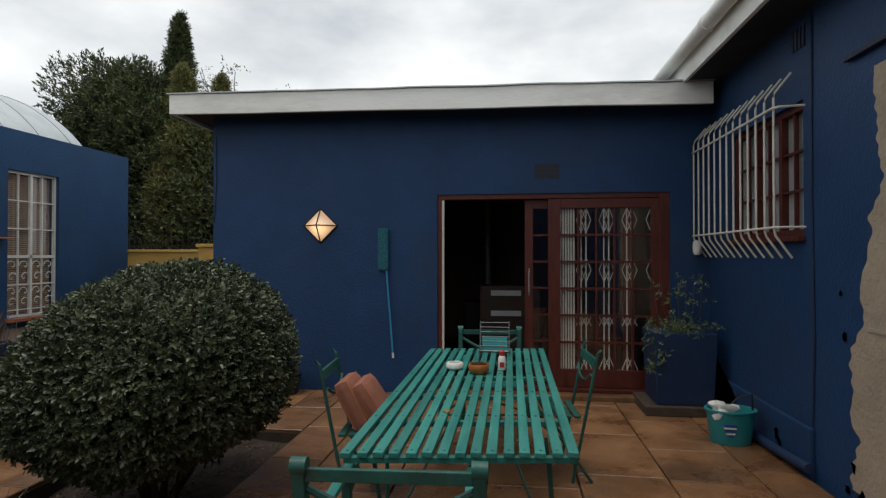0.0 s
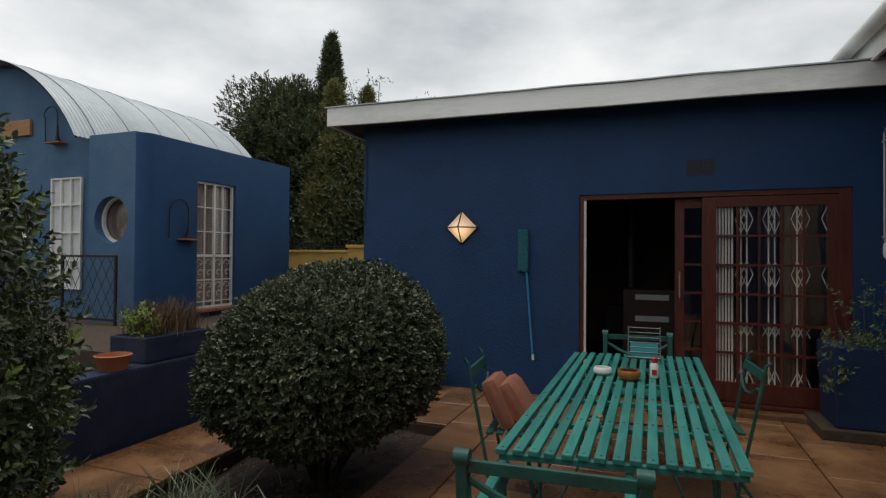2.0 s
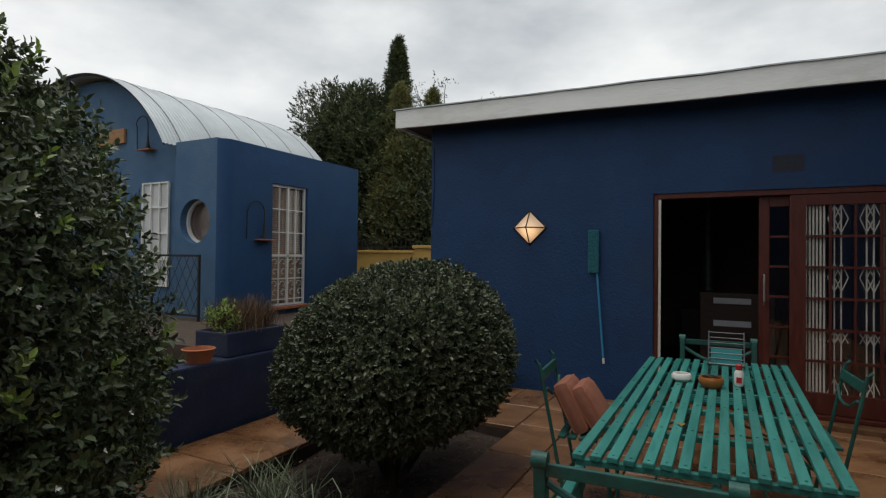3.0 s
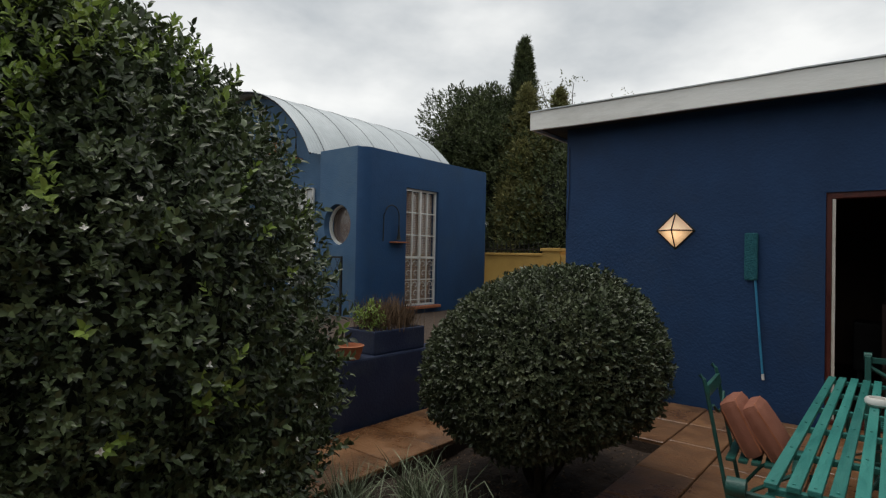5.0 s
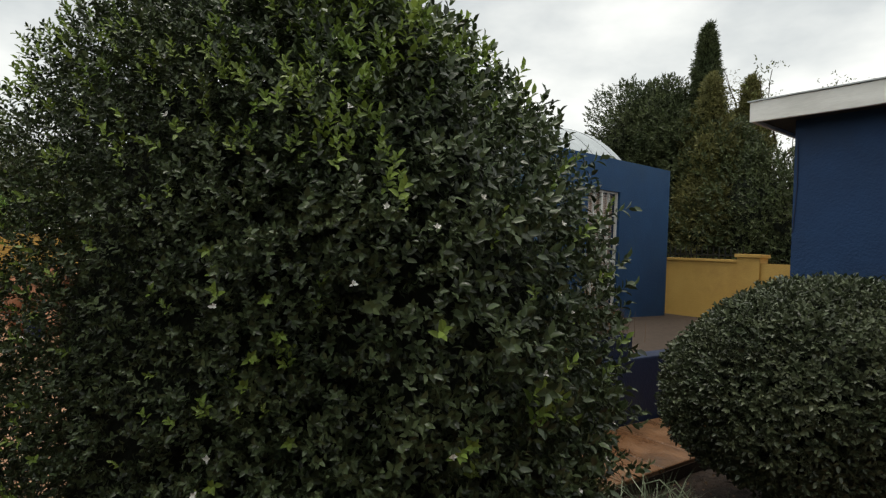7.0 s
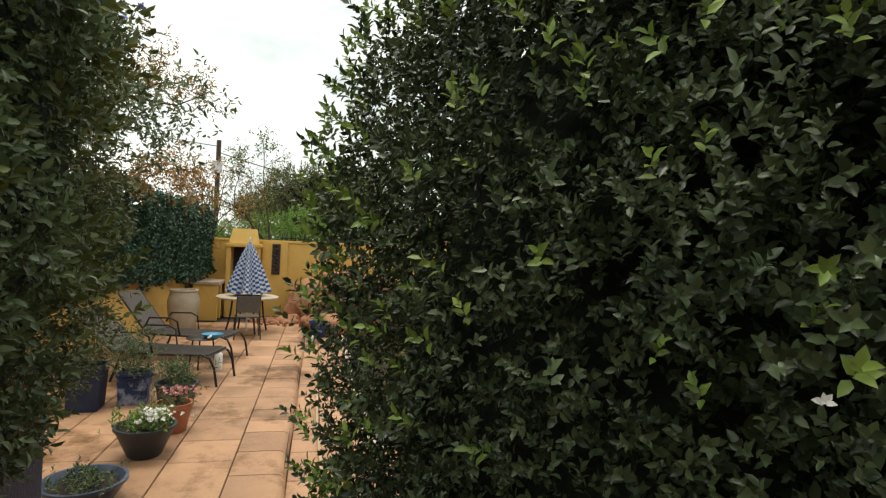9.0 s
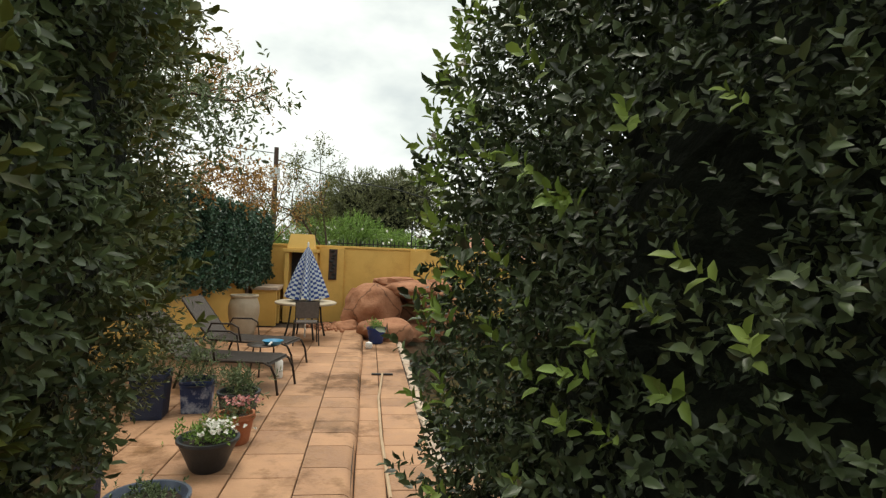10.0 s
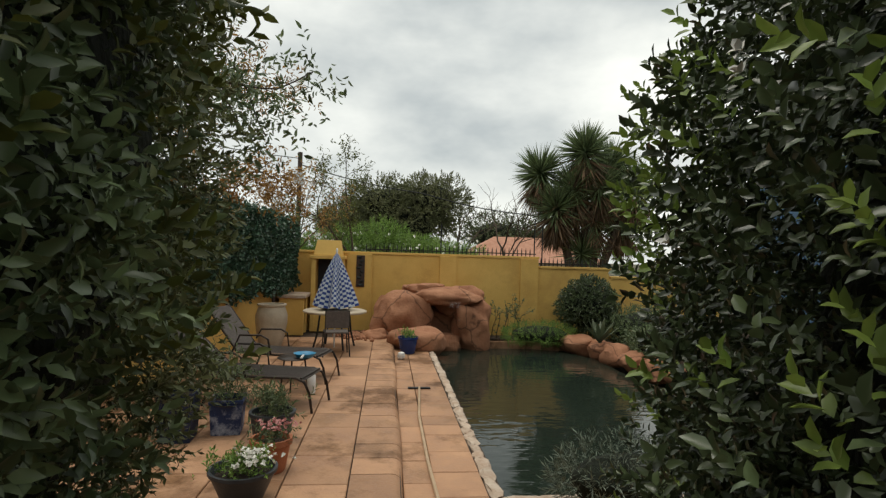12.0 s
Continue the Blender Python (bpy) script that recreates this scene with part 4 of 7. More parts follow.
part("twig_core", bm, CORE_DARK, DB, "dark solid core standing in for inner shade")
p, nm = shell(15000, (-0.03, -0.02, 0.90), (0.80, 0.80, 0.64), 2.1, rng, 5, 0.12, 0.06, 2.8, taper=0.12)
p[:, 2] = np.maximum(p[:, 2], 0.30 + 0.12 * rng.random(len(p)) + 0.22 * np.clip(p[:, 0] * 0.8 + p[:, 1] * 0.3 - 0.15, 0, 0.5))
p[:, :2] += np.clip((p[:, 2:] - 0.7) / 0.8, -0.4, 1) * np.array((0.13, 0.09))
d = nm + rng.normal(size=nm.shape) * 0.55 + np.array((0, 0, 0.3))
scatter("crown", sprig(6, 1.15, 1.2, 1.05, rng), p, d, 0.029 * rng.uniform(0.65, 1.35, len(p)), LEAF_DOME, DB, rng)
# litter on the bed
lit = thing("leaf_litter", "scattered dry leaves and chips on the soil", "leaf litter", Matrix.Translation((0, 0, -0.095)))
lit["kind"] = "stuff"
n = 900
p = np.column_stack((rng.uniform(-3.05, -1.82, n), rng.uniform(1.6, 4.4, n), np.zeros(n)))
scatter("litter", (LEAF_V, LEAF_F), p, np.column_stack((rng.normal(0, 0.4, n), rng.normal(0, 0.4, n), np.ones(n))), 0.028 * rng.uniform(0.4, 1.3, n), HEATHER, lit, rng)["kind"] = "stuff"


def tree(name, label, at, trunk_h, r, blobs, leaf, n, leaf_mat, seed, power=2.2, slim=0.8, category="tree"):
    """Trunk and limbs under a crown of many leaf tufts grown round several centres."""
    rng = np.random.default_rng(seed)
    base = thing(name, label, category, Matrix.Translation(at))
    bm = bmesh.new()
    tube(bm, [(0, 0, 0), (0.05, 0.03, trunk_h * 0.5), (0, 0, trunk_h)], r, 9, r * 0.7)
    for (x, y, z), rad in blobs:
        tube(bm, [(0, 0, trunk_h * 0.8), (x * 0.5, y * 0.5, (trunk_h + z) / 2), (x, y, z)], r * 0.5, 6, r * 0.15)
    part("trunk", bm, BARK, base)
    bm = bmesh.new()
    for i, (c, rad) in enumerate(blobs):
        core(bm, c, [q * 0.66 for q in rad], power, 0.9, seed + i)
    part("twig_core", bm, CORE_DARK, base, "dark solid core standing in for inner shade")
    ps, ds = [], []
    for i, (c, rad) in enumerate(blobs):
        p, nm = shell(n, c, rad, power, rng, seed + i, min(rad) * 0.75, min(rad) * 0.35, 1.1 / min(rad))
        ps.append(p), ds.append(nm + rng.normal(size=nm.shape) * 0.5 + np.array((0, 0, 0.4)))
    p, d = np.vstack(ps), np.vstack(ds)
    scatter("crown", sprig(7, 1.0, 1.4, slim, rng, (FAR_V, FAR_F)), p, d, leaf * rng.uniform(0.7, 1.4, len(p)), leaf_mat, base, rng)
    return base


# trees behind the north wall
tree("broad_tree", "dense dark green tree behind the yellow wall", (-8.6, 11.8, -1.2), 2.5, 0.16, [((-1.0, 0, 5.6), (1.1, 1.1, 1.7)), ((-0.2, 0, 5.9), (0.9, 0.9, 1.2)), ((0.2, 0.2, 4.6), (1.4, 1.2, 1.9)), ((1.8, 0, 3.6), (1.7, 1.2, 1.9)), ((0.6, -0.3, 2.4), (2.6, 1.2, 1.9)), ((2.9, 0.1, 3.0), (1.2, 1.1, 1.8)), ((-0.2, 0.1, 5.6), (1.0, 1.0, 1.2)), ((0.9, 0.0, 5.1), (1.0, 0.9, 1.2)), ((-1.5, 0.1, 4.2), (0.9, 0.9, 1.7))], 0.085, 4200, LEAF_TREE, 21, slim=0.8)
tree("cypress_tree", "slim dark pointed cypress", (-7.85, 12.05, -1.2), 3, 0.1, [((0, 0, 6.0), (0.42, 0.42, 1.9)), ((0, 0, 6.9), (0.27, 0.27, 1.2)), ((0, 0, 7.75), (0.13, 0.13, 0.68))], 0.07, 2600, LEAF_TREE, 22, 1.6, 0.5)
for x, y, h, w in ((-7.40, 11.4, 6.4, 0.52), (-6.95, 12.3, 6.45, 0.36), (-7.30, 11.05, 4.9, 0.5)):
    tree("olive_tree", "yellowish green upright conifer beside the cypress", (x, y, -1.2), 2, 0.1, [((0, 0, h - 1.9), (w, w, 1.7)), ((w * 0.6, 0.1, h - 1.3), (w * 0.6, w * 0.6, 1.0)), ((-w * 0.6, 0, h - 1.0), (w * 0.5, w * 0.5, 0.9)), ((w * 0.1, 0, h - 0.2), (w * 0.34, w * 0.34, 0.75))], 0.085, 1500, LEAF_GOLD, int(h * 10), 1.7, 0.6)

bm = bmesh.new()
box(bm, W2 - 0.04, W2 - 0.001, 0.5, 3.52, 2.70, 2.74, 0.006)
setting("wall_ledge", bm, NAVY, "narrow dark ledge on the side wall", "ledge")


WIRE = mat("dull_wire", (0.10, 0.11, 0.11), (0.18, 0.19, 0.19), 12, 0.45, 0.05, 60, metal=0.6)

# ---- sliding door ----
door = thing("door_1", "red stained timber sliding door, one leaf slid open", "door", Matrix.Translation((0, WY, 0.06)))
door["kind"] = "structure"
D = (-0.79, 1.68, 2.13)  # opening: x from, x to, height
part("frame_jamb", bx(D[0], D[0] + 0.045, 0.02, 0.16, 0, D[2], bevel=0.004), WOOD_RED, door)
part("frame_jamb", bx(D[1] - 0.10, D[1], 0.02, 0.16, 0, D[2], bevel=0.004), WOOD_RED, door)
part("frame_head", bx(D[0] + 0.045, D[1] - 0.10, 0.02, 0.16, D[2] - 0.055, D[2], bevel=0.004), WOOD_RED, door)
part("threshold", bx(D[0] + 0.045, D[1] - 0.10, -0.03, 0.17, 0.0, 0.035, bevel=0.005), WOOD_RED, door)
part("jamb_strip", bx(D[0] + 0.047, D[0] + 0.072, 0.03, 0.05, 0.036, D[2] - 0.06), CREAM_METAL, door, "cream metal edge strip")


def door_leaf(name, x0, x1, y, cols, rows, wide_stile):
    leaf = new(name)
    leaf.parent = door
    z0, z1 = 0.04, D[2] - 0.06
    part("stile", bx(x0, x0 + wide_stile, y, y + 0.045, z0, z1, bevel=0.004), WOOD_RED, leaf)
    part("stile", bx(x1 - 0.085, x1, y, y + 0.045, z0, z1, bevel=0.004), WOOD_RED, leaf)
    part("bottom_rail", bx(x0 + wide_stile, x1 - 0.085, y, y + 0.045, z0, z0 + 0.19, bevel=0.004), WOOD_RED, leaf)
    part("top_rail", bx(x0 + wide_stile, x1 - 0.085, y, y + 0.045, z1 - 0.10, z1, bevel=0.004), WOOD_RED, leaf)
    a, b, c, d = x0 + wide_stile, x1 - 0.085, z0 + 0.19, z1 - 0.10
    for i in range(1, cols):
        x = a + (b - a) * i / cols
        part("glazing_bar", bx(x - 0.010, x + 0.010, y + 0.008, y + 0.036, c, d), WOOD_RED, leaf)
    for i in range(1, rows):
        z = c + (d - c) * i / rows
        part("glazing_bar", bx(a, b, y + 0.006, y + 0.038, z - 0.011, z + 0.011), WOOD_RED, leaf)
    pane = part("pane", bx(a, b, y + 0.020, y + 0.024, c, d), PANE, leaf)
    pane.visible_shadow = False
    return leaf


fixed = door_leaf("fixed_leaf", 0.42, 1.58, 0.03, 5, 6, 0.13)
slid = door_leaf("slid_leaf", 0.17, 1.30, 0.105, 5, 6, 0.09)
bm = bmesh.new()
tube(bm, [(0.215, 0.106, 1.02), (0.215, 0.07, 1.05), (0.215, 0.07, 1.28), (0.215, 0.106, 1.31)], 0.009, 6)
part("door_handle", bm, STEEL, slid, "dull metal pull handle", True)

gate = thing("trellis_gate", "cream folding security trellis behind the glass", "security gate", Matrix.Translation((0, WY + 0.083, 0.10)))


def gate_bar(x0, x1, parent):
    return part("upright", bx(x0, x1, -0.006, 0.006, 0, 2.0), CREAM_METAL, parent)


for i in range(7):
    gate_bar(0.52 + i * 0.028, 0.536 + i * 0.028, gate)
for gx0 in (0.80, 1.04, 1.28, 1.53):
    for s in (-1, 1):
        gate_bar(gx0 + 0.026 * s - 0.006, gx0 + 0.026 * s + 0.006, gate)
    for zc, up, down in ((1.80, 0.13, 0.13), (1.26, 0.13, 0.13), (0.76, 0.0, 0.11), (0.66, 0.11, 0.0), (0.20, 0.13, 0.13)):
        for s in (-1, 1):
            for k in (-1, 1):
                bm = bmesh.new()
                a, b = (gx0 + 0.026 * s, -0.012), (gx0 + 0.026 * s + 0.052 * k, -0.014)
                path = [(*a, zc - down)] * (down > 0) + [(*b, zc)] + [(*a, zc + up)] * (up > 0)
                tube(bm, path, 0.0048, 5)
                part("lattice_link", bm, CREAM_METAL, gate)
for z in (0.0, 1.99):
    part("rail", bx(0.5, 1.58, -0.01, 0.01, z, z + 0.012), CREAM_METAL, gate)

bm = bmesh.new()
box(bm, D[0] - 0.02, D[1] + 0.02, WY - 0.16, WY - 0.001, -0.03, 0.055, 0.012)
setting("door_sill", bm, SLAB, "worn stone step under the sliding door", "step")

# dim things in the room
stove = thing("wood_stove", "black iron stove with a flue pipe, in the dark", "stove", Matrix.Translation((-0.35, 8.6, 0.05)))
part("firebox", bx(-0.35, 0.35, -0.25, 0.25, 0.15, 0.75, bevel=0.02), BLACK, stove)
for lx in (-0.28, 0.28):
    for ly in (-0.18, 0.18):
        part("leg", bx(lx - 0.025, lx + 0.025, ly - 0.025, ly + 0.025, 0, 0.15), BLACK, stove)
bm = bmesh.new()
tube(bm, [(0, 0, 0.75), (0, 0, 2.54)], 0.07, 14)
part("flue", bm, WIRE, stove, "dull flue pipe", True)
side = thing("sideboard", "dark chest with two pale drawer fronts", "sideboard", Matrix.Translation((0.02, 7.25, 0.05)))
part("body", bx(-0.42, 0.38, 0, 0.45, 0, 1.06, bevel=0.01), WOOD_DARK, side)
for z in (0.66, 0.93):
    part("drawer_front", bx(-0.27, 0.13, -0.015, -0.002, z, z + 0.07, bevel=0.004), CURTAIN, side, "pale grey drawer front")

# ---- wall fittings ----
vent = thing("air_vent", "dark louvred air brick in the wall", "vent", Matrix.Translation((0.405, WY, 2.36)))
# raised black tiles stand in for the shade inside the vent's holes
for r in range(3):
    for c in range(5):
        part("vent_hole", bx(-0.117 + c * 0.048, -0.117 + c * 0.048 + 0.039, -0.006, 0.0, r * 0.048, r * 0.048 + 0.036), BLACK, vent)
part("vent_plate", bx(-0.13, 0.13, -0.003, 0.02, -0.015, 0.15), NAVY, vent)

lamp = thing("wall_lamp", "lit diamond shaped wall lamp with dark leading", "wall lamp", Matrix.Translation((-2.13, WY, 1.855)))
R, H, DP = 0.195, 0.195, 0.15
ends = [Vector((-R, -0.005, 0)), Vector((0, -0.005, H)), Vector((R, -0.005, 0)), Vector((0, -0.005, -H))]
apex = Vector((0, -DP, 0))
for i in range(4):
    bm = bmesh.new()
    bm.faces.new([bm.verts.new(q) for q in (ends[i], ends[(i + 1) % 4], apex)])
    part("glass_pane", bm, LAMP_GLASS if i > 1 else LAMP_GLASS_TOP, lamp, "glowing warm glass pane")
for i in range(4):
    bm = bmesh.new()
    tube(bm, [ends[i], ends[(i + 1) % 4]], 0.011, 6)
    part("edge_bar", bm, IRON, lamp)
    bm = bmesh.new()
    tube(bm, [ends[i], apex], 0.008, 6)
    part("rib", bm, IRON, lamp)

mop = thing("mop", "blue handled teal mop hung on the wall", "mop", Matrix.Translation((-1.38, WY - 0.035, 0.38)))
bm = bmesh.new()
tube(bm, [(0.10, 0, 0), (0.02, 0.005, 1.0), (0.0, 0.01, 1.30)], 0.011, 8)
part("pole", bm, BLUE_PLASTIC, mop, "light blue pole", True)
bm = bmesh.new()
tube(bm, [(0.10, 0, 0.001), (0.097, 0, 0.06)], 0.0125, 8)
part("grip", bm, CHALK, mop, "white pole tip", True)
bm = bmesh.new()
box(bm, -0.075, 0.045, -0.02, 0.025, 0.97, 1.44, 0.018)
bmesh.ops.subdivide_edges(bm, edges=bm.edges[:], cuts=4, use_grid_fill=True)
for v in bm.verts:
    v.co += Vector((0.004 * noise.noise(v.co * 40), 0.006 * noise.noise(v.co * 50 + Vector((3, 0, 0))), 0))
part("mop_head", bm, MOP_BLUE, mop, "shaggy teal mop head")

# ---- barred window ----
win = thing("window_1", "wooden casement window with pale curtains", "window", Matrix.Translation((W2, 4.06, 1.66)))
win["kind"] = "structure"
for y0, y1, z0, z1 in ((0, 0.05, 0, 0.97), (1.25, 1.30, 0, 0.97), (0.05, 1.25, 0, 0.05), (0.05, 1.25, 0.92, 0.97)):
    part("window_frame", bx(0.04, 0.10, y0, y1, z0, z1, bevel=0.004), WOOD_RED, win)
for y in (0.43, 0.87):
    part("mullion", bx(0.045, 0.095, y - 0.025, y + 0.025, 0.05, 0.92), WOOD_RED, win)
for y in (0.24, 0.65, 1.06):
    part("glazing_bar", bx(0.055, 0.085, y - 0.009, y + 0.009, 0.05, 0.92), WOOD_RED, win)
for z in (0.34, 0.63):
    part("glazing_bar", bx(0.054, 0.086, 0.05, 1.25, z - 0.009, z + 0.009), WOOD_RED, win)
part("pane", bx(0.068, 0.072, 0.05, 1.25, 0.05, 0.92), PANE, win)
part("window_sill", bx(-0.05, 0.10, -0.03, 1.33, -0.04, -0.001, bevel=0.006), WOOD_RED, win)
bm = bmesh.new()
pr = [bm.verts.new((0.105 + 0.018 * math.sin(i * 1.3), 0.0 + 1.3 * i / 60, 0.0)) for i in range(61)]
pu = [bm.verts.new((v.co.x, v.co.y, 0.97)) for v in pr]
for i in range(60):
    bm.faces.new((pr[i], pr[i + 1], pu[i + 1], pu[i]))
bmesh.ops.solidify(bm, geom=bm.faces[:], thickness=0.003)
cur = tagged(part("curtain", bm, CURTAIN, None, "", True), "pale hanging curtain behind the window", "curtain")
cur.location = (W2, 4.06, 1.66)
bm = bmesh.new()
box(bm, W2 + 0.6, W2 + 0.65, 3.0, 6.0, 1.0, 3.2)
setting("wall_side_room", bm, INTERIOR, "dim wall inside the barred window", "wall")

bars = thing("burglar_bars", "cream welded burglar bars with splayed ends", "window bars", Matrix.Translation((W2, 0, 0)))
for i in range(13):
    y = 4.12 + i * 0.146
    bm = bmesh.new()
    tube(bm, [(-0.05, y, 1.50), (-0.16, y, 1.66), (-0.17, y, 1.70), (-0.17, y, 2.66), (-0.16, y, 2.70), (-0.05, y, 2.84)], 0.0085, 6)
    part("bar", bm, CREAM_METAL, bars, "", True)
for z in (1.72, 2.58):
    bm = bmesh.new()
    tube(bm, [(0.0, 4.03, z), (-0.165, 4.06, z), (-0.185, 4.1, z), (-0.185, 5.86, z)], 0.009, 6)
    part("cross_bar", bm, CREAM_METAL, bars, "", True)
sensor = thing("wall_sensor", "small white bulkhead light on the corner wall", "sensor light", Matrix.Translation((1.93, 5.9, 1.52)))
part("bracket", bx(-0.02, 0.02, -0.03, 0.0, 0.02, 0.10, bevel=0.004), WHITE_METAL, sensor)
bm = bmesh.new()
lathe(bm, [(0.0, 0), (0.03, 0.005), (0.042, 0.03), (0.045, 0.09), (0.04, 0.14), (0.02, 0.155), (0, 0.157)], 16, (0, -0.065, 0))
part("housing", bm, WHITE_METAL, sensor, "", True)
cable = thing("wall_cable", "dark cable running down the blue wall", "cable")
bm = bmesh.new()
tube(bm, [(W2 - 0.008, 3.93, 3.2), (W2 - 0.008, 3.94, 2.0), (W2 - 0.008, 3.92, 0.9), (W2 - 0.008, 3.95, 0.35)], 0.008, 6)
part("cable_run", bm, NAVY, cable)
bm = bmesh.new()
tube(bm, [(-3.40, WY - 0.006, 2.9), (-3.39, WY - 0.006, 2.4), (-3.42, WY - 0.006, 1.9)], 0.005, 6)
part("cable_run", bm, NAVY, cable)
wv = thing("wall_vent", "blue painted louvre vent high on the wall", "vent", Matrix.Translation((W2, 4.0, 3.0)))
for i in range(4):
    part("slat", bx(-0.012, 0.0, 0.02 + i * 0.05, 0.05 + i * 0.05, 0, 0.16, bevel=0.003), NAVY, wv)

# ---- slatted table ----
table = thing("garden_table", "long teal slatted garden table on thin iron legs", "table", Matrix.Translation((-0.18, 3.22, 0)))
me = bpy.data.meshes.new("slat")
bm = bmesh.new()
box(bm, -0.0215, 0.0215, -1.22, 1.22, 0.72, 0.742, 0.004)
bm.to_mesh(me)
bm.free()
me.materials.append(TEAL)
RACK = 0.12  # the ends run out of square: each slat lies a little beyond its neighbour
for i in range(15):
    x = -0.448 + i * 0.064
    shared("slat", me, table, pose(x, 0.055 + RACK * x, 0.0015 * ((i * 7) % 3 - 1), 0, 0, 0.12 * ((i * 5) % 3 - 1)))


def racked(bm):
    for v in bm.verts:
        v.co.y += 0.055 + RACK * v.co.x
    return bm


for y in (-1.19, -0.72, -0.24, 0.24, 0.72, 1.19):
    part("cross_bar", racked(bx(-0.46, 0.46, y - 0.016, y + 0.016, 0.694, 0.7185, bevel=0.003)), TEAL, table)
for y in (-1.19, -0.72, -0.24, 0.24, 0.72, 1.19):
    for i in range(15):
        x = -0.448 + i * 0.064
        bm = bmesh.new()
        lathe(bm, [(0.0065, 0.740), (0.005, 0.7455), (0.0, 0.747)], 6, (x, y, 0))
        part("bolt_head", racked(bm), TEAL, table)
for y in (-1.0, 1.0):
    for x in (-0.36, 0.36):
        for s in (-1, 1):
            bm = bmesh.new()
            tube(bm, [(x, y + 0.12 * s, 0.69), (x + 0.02, y + 0.05 * s, 0.4), (x + 0.04 * (1 if x > 0 else -1), y + 0.16 * s, 0.0)], 0.009, 6)
            part("leg", racked(bm), TEAL_DARK, table)
    bm = bmesh.new()
    tube(bm, [(-0.38, y, 0.25), (0.38, y, 0.25)], 0.008, 6)
    part("stretcher", racked(bm), TEAL_DARK, table)
for s in (-1, 1):
    bm = bmesh.new()
    tube(bm, [(0.36 * s, -1.0, 0.26), (0.10 * s, 0, 0.62), (0.36 * s, 1.0, 0.26)], 0.007, 6)
    part("brace", racked(bm), TEAL_DARK, table)


def bistro_chair(name, label, m, group=""):
    """Green folding chair: iron side frames, slatted seat, timber back rails; faces +y."""
    ch = thing(name, label, "chair", m, group)
    for s in (-1, 1):
        bm = bmesh.new()
        tube(bm, [(0.21 * s, -0.10, 0.0), (0.21 * s, -0.16, 0.30), (0.21 * s, -0.21, 0.55), (0.21 * s, -0.27, 0.86), (0.21 * s, -0.295, 0.885)], 0.011, 6)
        part("back_leg", bm, TEAL_DARK, ch, "", True)
        bm = bmesh.new()
        tube(bm, [(0.21 * s, -0.23, 0.0), (0.21 * s, -0.02, 0.30), (0.21 * s, 0.17, 0.43)], 0.011, 6)
        part("front_leg", bm, TEAL_DARK, ch, "", True)
    for i in range(6):
        y = -0.16 + i * 0.062
        part("seat_slat", bx(-0.20, 0.20, y, y + 0.045, 0.425, 0.443, bevel=0.004), TEAL_DARK, ch)
    rot = Matrix.Translation((0, -0.235, 0.70)) @ Matrix.Rotation(radians(11), 4, "X")
    for z0, z1 in ((0.07, 0.13),):
        bm = bmesh.new()
        box(bm, -0.215, 0.215, -0.012, 0.012, z0, z1, 0.004, rot)
        part("back_rail", bm, TEAL_DARK, ch)
    bm = bmesh.new()
    tube(bm, [(-0.20, -0.225, 0.72), (-0.10, -0.215, 0.665), (0, -0.21, 0.655), (0.10, -0.215, 0.665), (0.20, -0.225, 0.72)], 0.009, 6)
    part("back_bow", bm, TEAL_DARK, ch, "", True)
    return ch


def arm_chair(name, label, m):
    """Green timber armchair with scrolled post tops; faces +y."""
    ch = thing(name, label, "chair", m, "chairs at the table")
    for s in (-1, 1):
        bm = bmesh.new()
        box(bm, 0.31 * s - 0.022, 0.31 * s + 0.022, -0.03, 0.03, 0.0, 0.84, 0.006)
        for v in bm.verts:
            v.co.y -= 0.10 * max(0, v.co.z - 0.4) / 0.45
        part("back_post", bm, TEAL_DARK, ch)
        bm = bmesh.new()
        tube(bm, [(0.31 * s - 0.028, -0.105, 0.835), (0.31 * s + 0.028, -0.105, 0.835)], 0.029, 14)
        part("post_scroll", bm, TEAL_DARK, ch, "", True)
        bm = bmesh.new()
        box(bm, 0.27 * s - 0.022, 0.27 * s + 0.022, -0.05, 0.42, 0.62, 0.645, 0.008)
        part("armrest", bm, TEAL, ch)
        bm = bmesh.new()
        pts = [(0.27 * s, 0.42 + 0.045 * math.sin(a), 0.59 + 0.045 * math.cos(a)) for a in np.linspace(0, 4.6, 12)]
        tube(bm, pts, 0.020, 8)
        part("arm_scroll", bm, TEAL, ch, "", True)
        bm = bmesh.new()
        box(bm, 0.27 * s - 0.02, 0.27 * s + 0.02, 0.36, 0.40, 0.0, 0.60, 0.005)
        part("front_leg", bm, TEAL_DARK, ch)
    for i in range(7):
        y = -0.02 + i * 0.062
        part("seat_slat", bx(-0.285, 0.285, y, y + 0.046, 0.40, 0.42, bevel=0.004), TEAL, ch)
    part("top_rail", bx(-0.29, 0.29, -0.113, -0.092, 0.785, 0.828, bevel=0.004), TEAL_DARK, ch)
    part("back_rail", bx(-0.29, 0.29, -0.065, -0.040, 0.50, 0.55, bevel=0.005), TEAL_DARK, ch)
    bm = bmesh.new()
    arc = [(-0.29 + 0.58 * k / 12, -0.085 + 0.02 * math.sin(math.pi * k / 12), 0.755 - 0.10 * math.sin(math.pi * k / 12)) for k in range(13)]
    tube(bm, arc, 0.015, 8)
    part("curved_rail", bm, TEAL_DARK, ch, "", True)
    return ch


